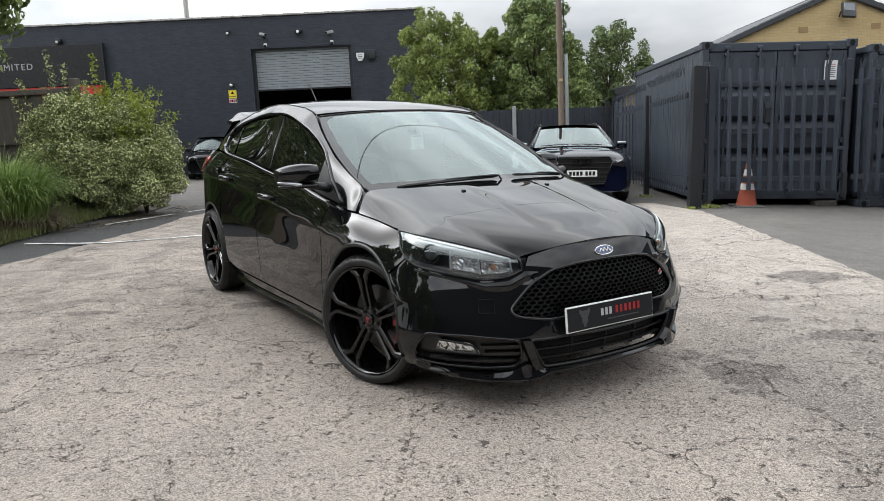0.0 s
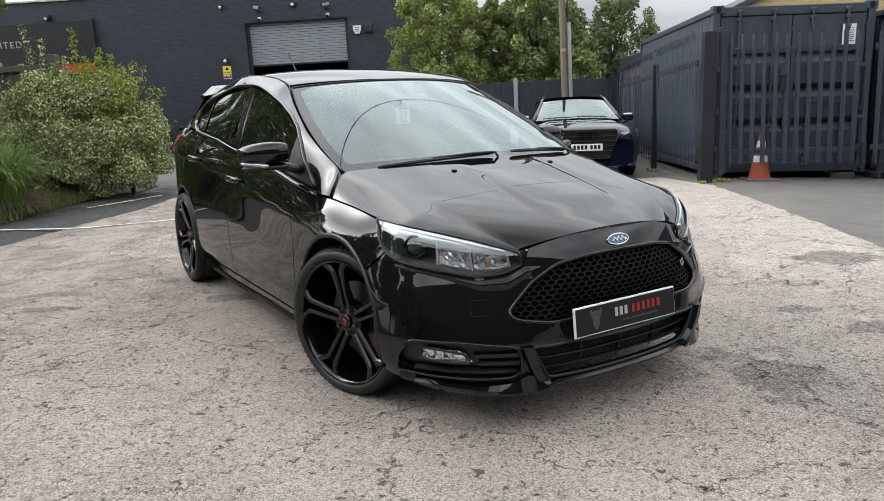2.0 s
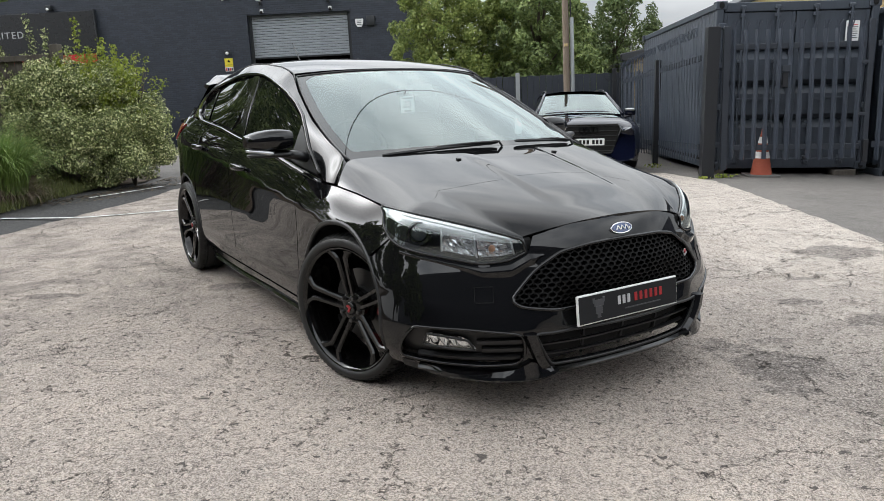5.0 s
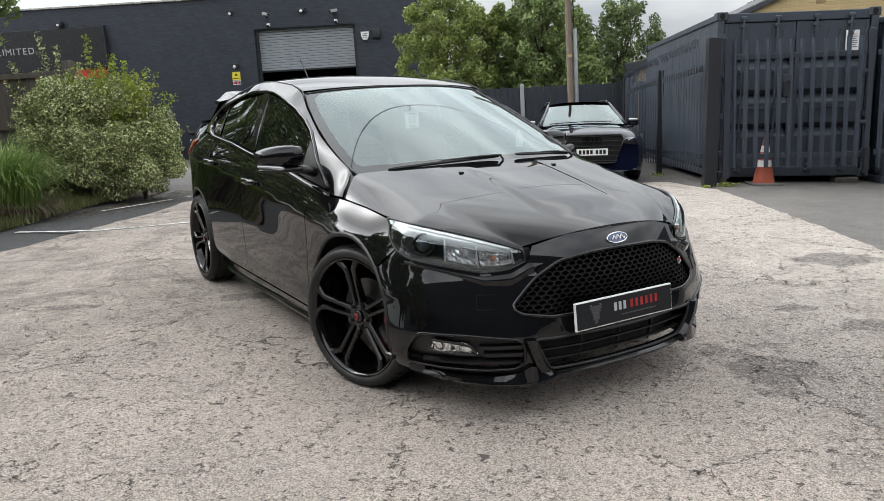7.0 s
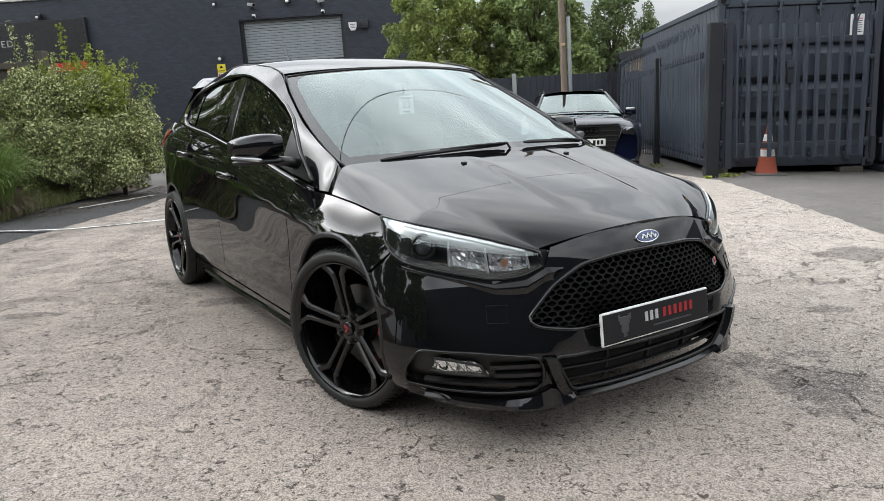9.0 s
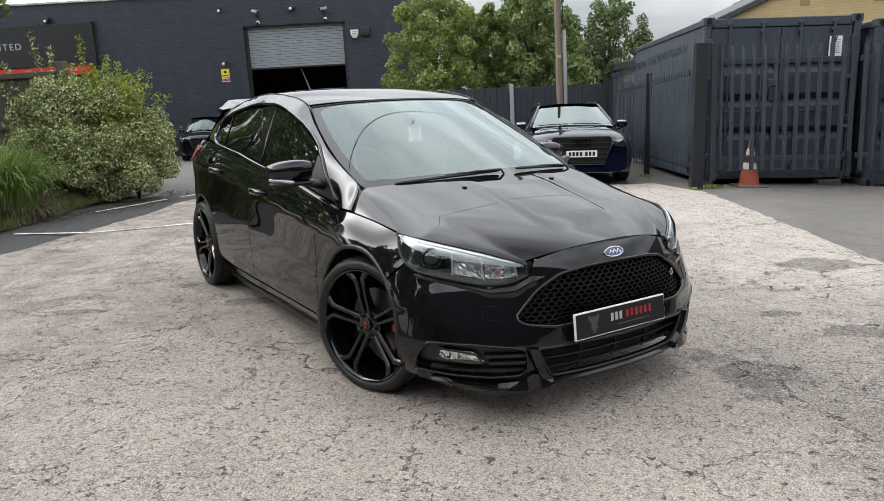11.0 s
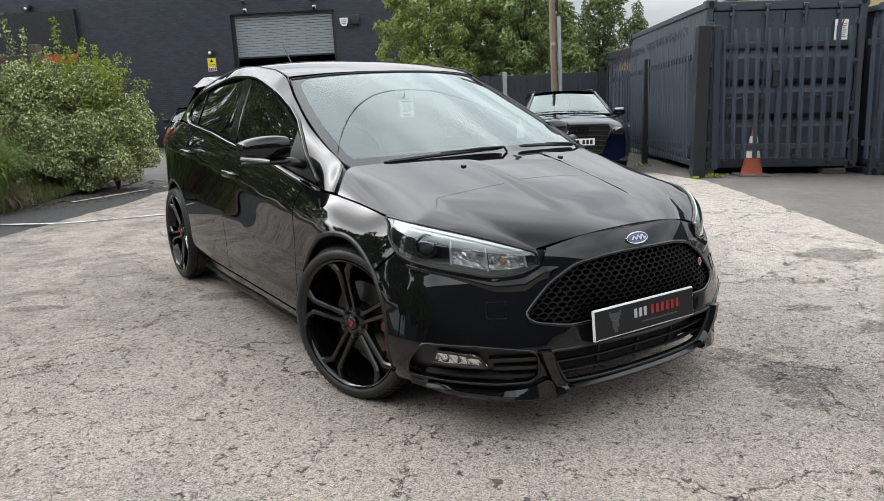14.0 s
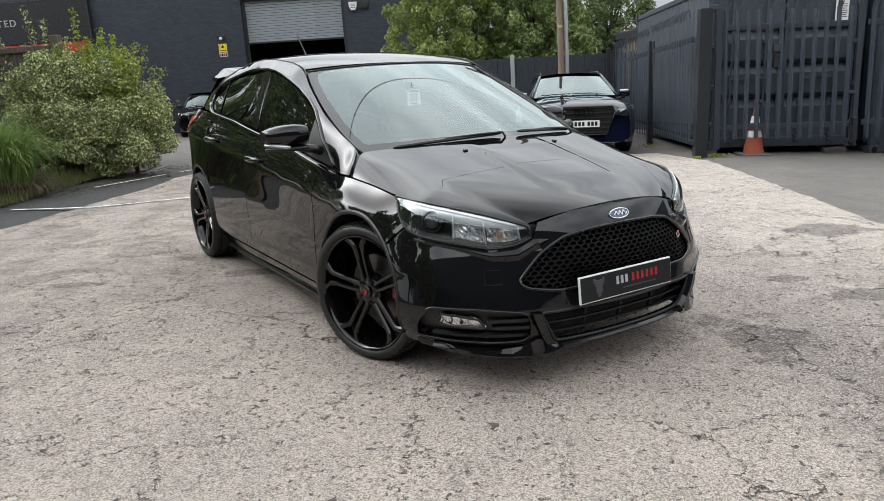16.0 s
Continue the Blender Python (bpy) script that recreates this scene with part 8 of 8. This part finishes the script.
def parked_car(name, m, label, paint, L, W, H, nose, hood, belt, cowl_x, roof0, roof1, tail_x, estate):
    """A parked car seen from afar: front at +x, the origin on the ground under its middle."""
    t = thing(name, m, label, "car")
    hf = L / 2
    half = W / 2
    wid = bez([-hf, -hf + 0.1, -hf + 0.5, 0, hf - 0.75, hf - 0.3, hf - 0.1, hf], [half * 0.8, half * 0.9, half * 0.98, half, half * 0.99, half * 0.965, half * 0.91, half * 0.82], 0.06)
    top = bez([-hf, -hf + 0.3, tail_x, 0, cowl_x, hf - 0.5, hf - 0.12, hf], [belt - 0.1, belt + 0.02, belt + 0.02, belt, hood + 0.09, hood + 0.035, hood - 0.045, hood - 0.16], 0.07)
    shoulder = bez([-hf, 0, cowl_x, hf - 0.4, hf], [belt - 0.06, belt - 0.02, belt - 0.06, hood - 0.07, hood - 0.17], 0.1)
    low = bez([-hf, -hf + 0.3, hf - 0.3, hf], [0.32, 0.2, 0.2, 0.24], 0.08)

    def half_sec(x):
        w, zt, zs, zl = wid(x), top(x), shoulder(x), low(x)
        return [(0.0, zt), (w * 0.3, zt - 0.004), (w * 0.6, zt - 0.02), (w * 0.78, zt - 0.03 - 0.2 * (zt - zs)), (w * 0.9, zs + 0.02), (w * 0.965, zs - 0.05), (w * 0.985, zs - 0.14), (w, 0.56), (w * 0.995, 0.42), (w * 0.985, 0.3), (w * 0.95, zl), (w * 0.7, zl - 0.02)]

    xs = [-hf + L * i / 70 for i in range(71)]
    verts, faces = [], []
    for x in xs:
        sec = half_sec(x)
        verts += [(x, -y, z) for y, z in sec[::-1]] + [(x, y, z) for y, z in sec[1:]]
    n = 23
    for i in range(70):
        for j in range(n - 1):
            a = i * n + j
            c = np.mean([verts[k] for k in (a, a + 1, a + n, a + n + 1)], axis=0)
            skip = False
            for wx in (hf - 0.92, -hf + 0.95):
                if math.hypot(c[0] - wx, c[2] - 0.34) < 0.385 and abs(c[1]) > half * 0.8:
                    skip = True
            if not skip:
                faces.append((a, a + n, a + n + 1, a + 1))
    faces.append(tuple(range(n))[::-1])
    faces.append(tuple(70 * n + k for k in range(n)))
    body = mesh_ob("body", verts, faces, paint, t)
    b = bmesh.new()
    box(b, (L - 0.4, W * 0.78, 0.3), pose(0, 0, 0.42))
    part("underbody", b, M_VOID, t)
    # cabin
    rz = H
    wb, wr = half * 0.86, half * 0.64

    def screen_f(v, u):
        xb, xt = cowl_x + 0.06, roof0
        return Vector((xb + (xt - xb) * v - (0.10 - 0.04 * v) * u * u, (wb + (wr - wb) * v) * u * 0.97, (hood + 0.10) + (rz - 0.05 - hood - 0.10) * v ** 0.95 - 0.035 * u * u))

    g = mesh_grid("windscreen", screen_f, 10, 20, M_WINDSCREEN, t, "windscreen mirroring the pale sky")
    g.visible_shadow = False

    def roof_f(v, u):
        x = roof0 + 0.03 + (roof1 - roof0) * v
        crown = 0.05 * math.sin(math.pi * min(1, max(0, 0.12 + 0.76 * v)))
        return Vector((x - 0.06 * u * u * (1 - v), (wr - 0.02 * v) * u, rz - 0.05 + crown - 0.045 * abs(u) ** 2.5 - 0.02 * v))

    mesh_grid("roof", roof_f, 14, 16, paint, t)

    def back_f(v, u):
        return Vector((roof1 + (tail_x - roof1) * v, (wr - 0.02 + (half * 0.8 - wr) * v) * u, rz - 0.05 - (rz - belt - 0.02) * v))

    mesh_grid("rear_screen", back_f, 6, 10, M_PRIVACY, t)
    for g_ in (1, -1):
        def side_f(v, u):
            xb = cowl_x - 0.02 + (tail_x - cowl_x) * u
            xt = roof0 - 0.04 + (roof1 - roof0) * u
            return Vector((xb + (xt - xb) * v, g_ * (wb + (wr - wb) * v - 0.004 - 0.03 * abs(u - 0.4)), (belt - 0.01) + (rz - 0.09 - belt) * v - 0.02 * (1 - v) * (1 - u)))
        mesh_grid("side_glass", side_f, 6, 14, M_PRIVACY, t)
        b = bmesh.new()
        tube(b, [screen_f(v, 1.0 * g_) for v in (0, 0.25, 0.5, 0.75, 1.0)] + [roof_f(v, g_) for v in (0.1, 0.3, 0.6, 1.0)], 0.03, 8)
        part("pillar", b, paint, t, shade=True)
        if estate:
            b = bmesh.new()
            tube(b, [roof_f(0.05, 0.93 * g_) + Vector((0, 0, 0.0))] + [roof_f(v, 0.93 * g_) + Vector((0, 0, 0.04)) for v in (0.1, 0.3, 0.6, 0.9)], 0.014, 6)
            part("roof_rail", b, M_SATIN, t, shade=True)
        # lamps
        lamp = lambda y: (hf - 0.02 - 0.42 * max(0, (y - half * 0.5) / (half * 0.5)) ** 1.6)
        rows = []
        b = bmesh.new()
        for i in range(10):
            y = half * (0.52 + 0.44 * i / 9)
            hi, lo = hood - 0.125 + 0.035 * i / 9, hood - 0.235 + 0.012 * i / 9 - 0.03 * math.sin(math.pi * i / 9)
            rows.append([b.verts.new((lamp(y) + 0.02 + dx, g_ * y, z)) for z, dx in ((hi, -0.04), ((hi + lo) / 2, 0.012), (lo, 0.0))])
        for p, w in zip(rows, rows[1:]):
            for k in range(2):
                b.faces.new((p[k], p[k + 1], w[k + 1], w[k]))
        hl = part("headlamp", b, M_GREYLAMP, t, "dark headlamp with a bright light strip", shade=True)
        b = bmesh.new()
        tube(b, [(lamp(half * (0.6 + 0.34 * i / 8)) + 0.03, g_ * half * (0.6 + 0.34 * i / 8), hood - 0.165 + 0.03 * i / 8) for i in range(9)], 0.007, 6)
        part("light_strip", b, M_SILVER, hl)
        b = bmesh.new()
        box(b, (0.12, 0.2, 0.13), pose(cowl_x - 0.32, g_ * (half + 0.02), belt + 0.09), 0.045, 3)
        tube(b, [(cowl_x - 0.3, g_ * half * 0.9, belt), (cowl_x - 0.31, g_ * (half + 0.03), belt + 0.03)], 0.03, 6)
        dm = part("door_mirror", b, paint, t, angle=50)
        if estate:
            b = bmesh.new()
            box(b, (0.10, 0.17, 0.05), pose(cowl_x - 0.30, g_ * (half + 0.015), belt + 0.135), 0.024, 3)
            part("mirror_cap", b, M_SILVER, dm, "bright chrome mirror cap", angle=50)
        b = bmesh.new()
        box(b, (0.05, half * 0.34, 0.13), pose(hf - 0.12, g_ * half * 0.72, 0.36, 0, 0, -g_ * 24), 0.02, 2)
        part("side_intake", b, M_GLOSSBLACK, t)
        far_wheel(t, pose(hf - 0.92, g_ * (half - 0.12), 0.34, 0, 0, 180 if g_ > 0 else 0))
        far_wheel(t, pose(-hf + 0.95, g_ * (half - 0.12), 0.34, 0, 0, 180 if g_ > 0 else 0))
    # grille, slats, plate
    b = bmesh.new()
    gz0, gz1 = (0.36, hood - 0.09) if estate else (0.30, hood - 0.15)
    prism(b, [(-half * 0.5, gz1), (half * 0.5, gz1), (half * 0.56, gz1 - 0.08), (half * 0.40, gz0), (-half * 0.40, gz0), (-half * 0.56, gz1 - 0.08)], 0.05, pose(hf + 0.012, 0, 0, 0, 0, 90))
    gr = part("grille", b, M_VOID, t, "black slatted front grille")
    for i in range(6):
        b = bmesh.new()
        z = gz0 + 0.04 + (gz1 - gz0 - 0.06) * i / 5
        w = half * (0.44 + 0.09 * i / 5)
        box(b, (0.02, 2 * w, 0.016), pose(hf + 0.02, 0, z), 0.004)
        part("grille_slat", b, M_SATIN, gr)
    b = bmesh.new()
    tube(b, [(hf + 0.018, y, z) for y, z in ((-half * 0.5, gz1), (half * 0.5, gz1), (half * 0.56, gz1 - 0.08), (half * 0.40, gz0), (-half * 0.40, gz0), (-half * 0.56, gz1 - 0.08))], 0.014, 6, closed=True)
    part("grille_frame", b, M_GLOSSBLACK, gr, shade=True)
    b = bmesh.new()
    box(b, (0.015, 0.52, 0.112), pose(hf + 0.035, 0, gz0 + 0.19), 0.003)
    pl_ = part("number_plate", b, M_WHITE, t, "white plate with dark bars")
    for i in range(7):
        b = bmesh.new()
        box(b, (0.004, 0.042, 0.07), pose(hf + 0.044, -0.2 + i * 0.062 + (0.03 if i > 3 else 0), gz0 + 0.19))
        part("print_bar", b, M_VOID, pl_)
    b = bmesh.new()
    for i in range(4):
        revolve(b, [(0.048 + 0.008 * math.cos(a), 0.008 * math.sin(a)) for a in (2 * math.pi * k / 6 for k in range(6))], 20, True, pose(hf + 0.03, -0.105 + 0.07 * i, gz1 - 0.085, 0, 0, 90))
    part("grille_emblem", b, M_GLOSSBLACK, gr)
    b = bmesh.new()
    box(b, (0.5, W * 0.7, 0.1), pose(cowl_x - 0.3, 0, hood + 0.03), 0.04)
    for y in (0.37, -0.37):
        box(b, (0.14, 0.48, 0.6), pose(cowl_x - 1.3, y, hood + 0.2, 0, -14, 0), 0.06, 2)
    part("cabin_trim", b, M_CABIN, t)
    for y0, y1 in ((-0.05, 0.55), (-0.65, -0.1)):
        b = bmesh.new()
        tube(b, [screen_f(0.03, y / wb) + Vector((0.015, 0, 0.015)) for y in (y0, (y0 + y1) / 2, y1)], 0.009, 6)
        part("wiper", b, M_SATIN, t)
    return t


def mesh_grid(name, fn, nv, nu, mat, parent, label=""):
    """A surface over v 0..1 and u -1..1 (or 0..1 on flanks)."""
    flank = name == "side_glass"
    verts, faces = [], []
    for i in range(nv + 1):
        for j in range(nu + 1):
            verts.append(fn(i / nv, j / nu if flank else -1 + 2 * j / nu))
    for i in range(nv):
        for j in range(nu):
            a = i * (nu + 1) + j
            faces.append((a, a + 1, a + nu + 2, a + nu + 1))
    return mesh_ob(name, verts, faces, mat, parent, label)


def on_ground(x, y, yaw):
    """A pose flat on the yard's slope, turned by yaw."""
    e = 0.6
    nrm = Vector((-(ground_z(x + e, y) - ground_z(x - e, y)) / (2 * e), -(ground_z(x, y + e) - ground_z(x, y - e)) / (2 * e), 1)).normalized()
    f = Vector((math.cos(radians(yaw)), math.sin(radians(yaw)), 0))
    f = (f - nrm * f.dot(nrm)).normalized()
    return Matrix.Translation((x, y, ground_z(x, y))) @ Matrix((f, nrm.cross(f), nrm)).transposed().to_4x4()


parked_car("estate_car", on_ground(1.14, 15.5, -88.5), "navy blue estate car with wide black grille beside a fence", M_NAVY, 4.94, 1.89, 1.46, 0, 0.92, 0.93, 1.12, 0.35, -1.9, -2.2, True)
for x, y, yaw, label in ((-10.73, 25.68, -72, "black compact car parked nose out before the workshop wall"), (-13.8, 25.4, -76, "black compact car parked beside another, half hidden by the shrub")):
    parked_car("compact_car", on_ground(x, y, yaw), label, M_BLACK2, 3.7, 1.76, 1.5, 0, 0.91, 0.93, 0.72, 0.1, -1.15, -1.5, False)
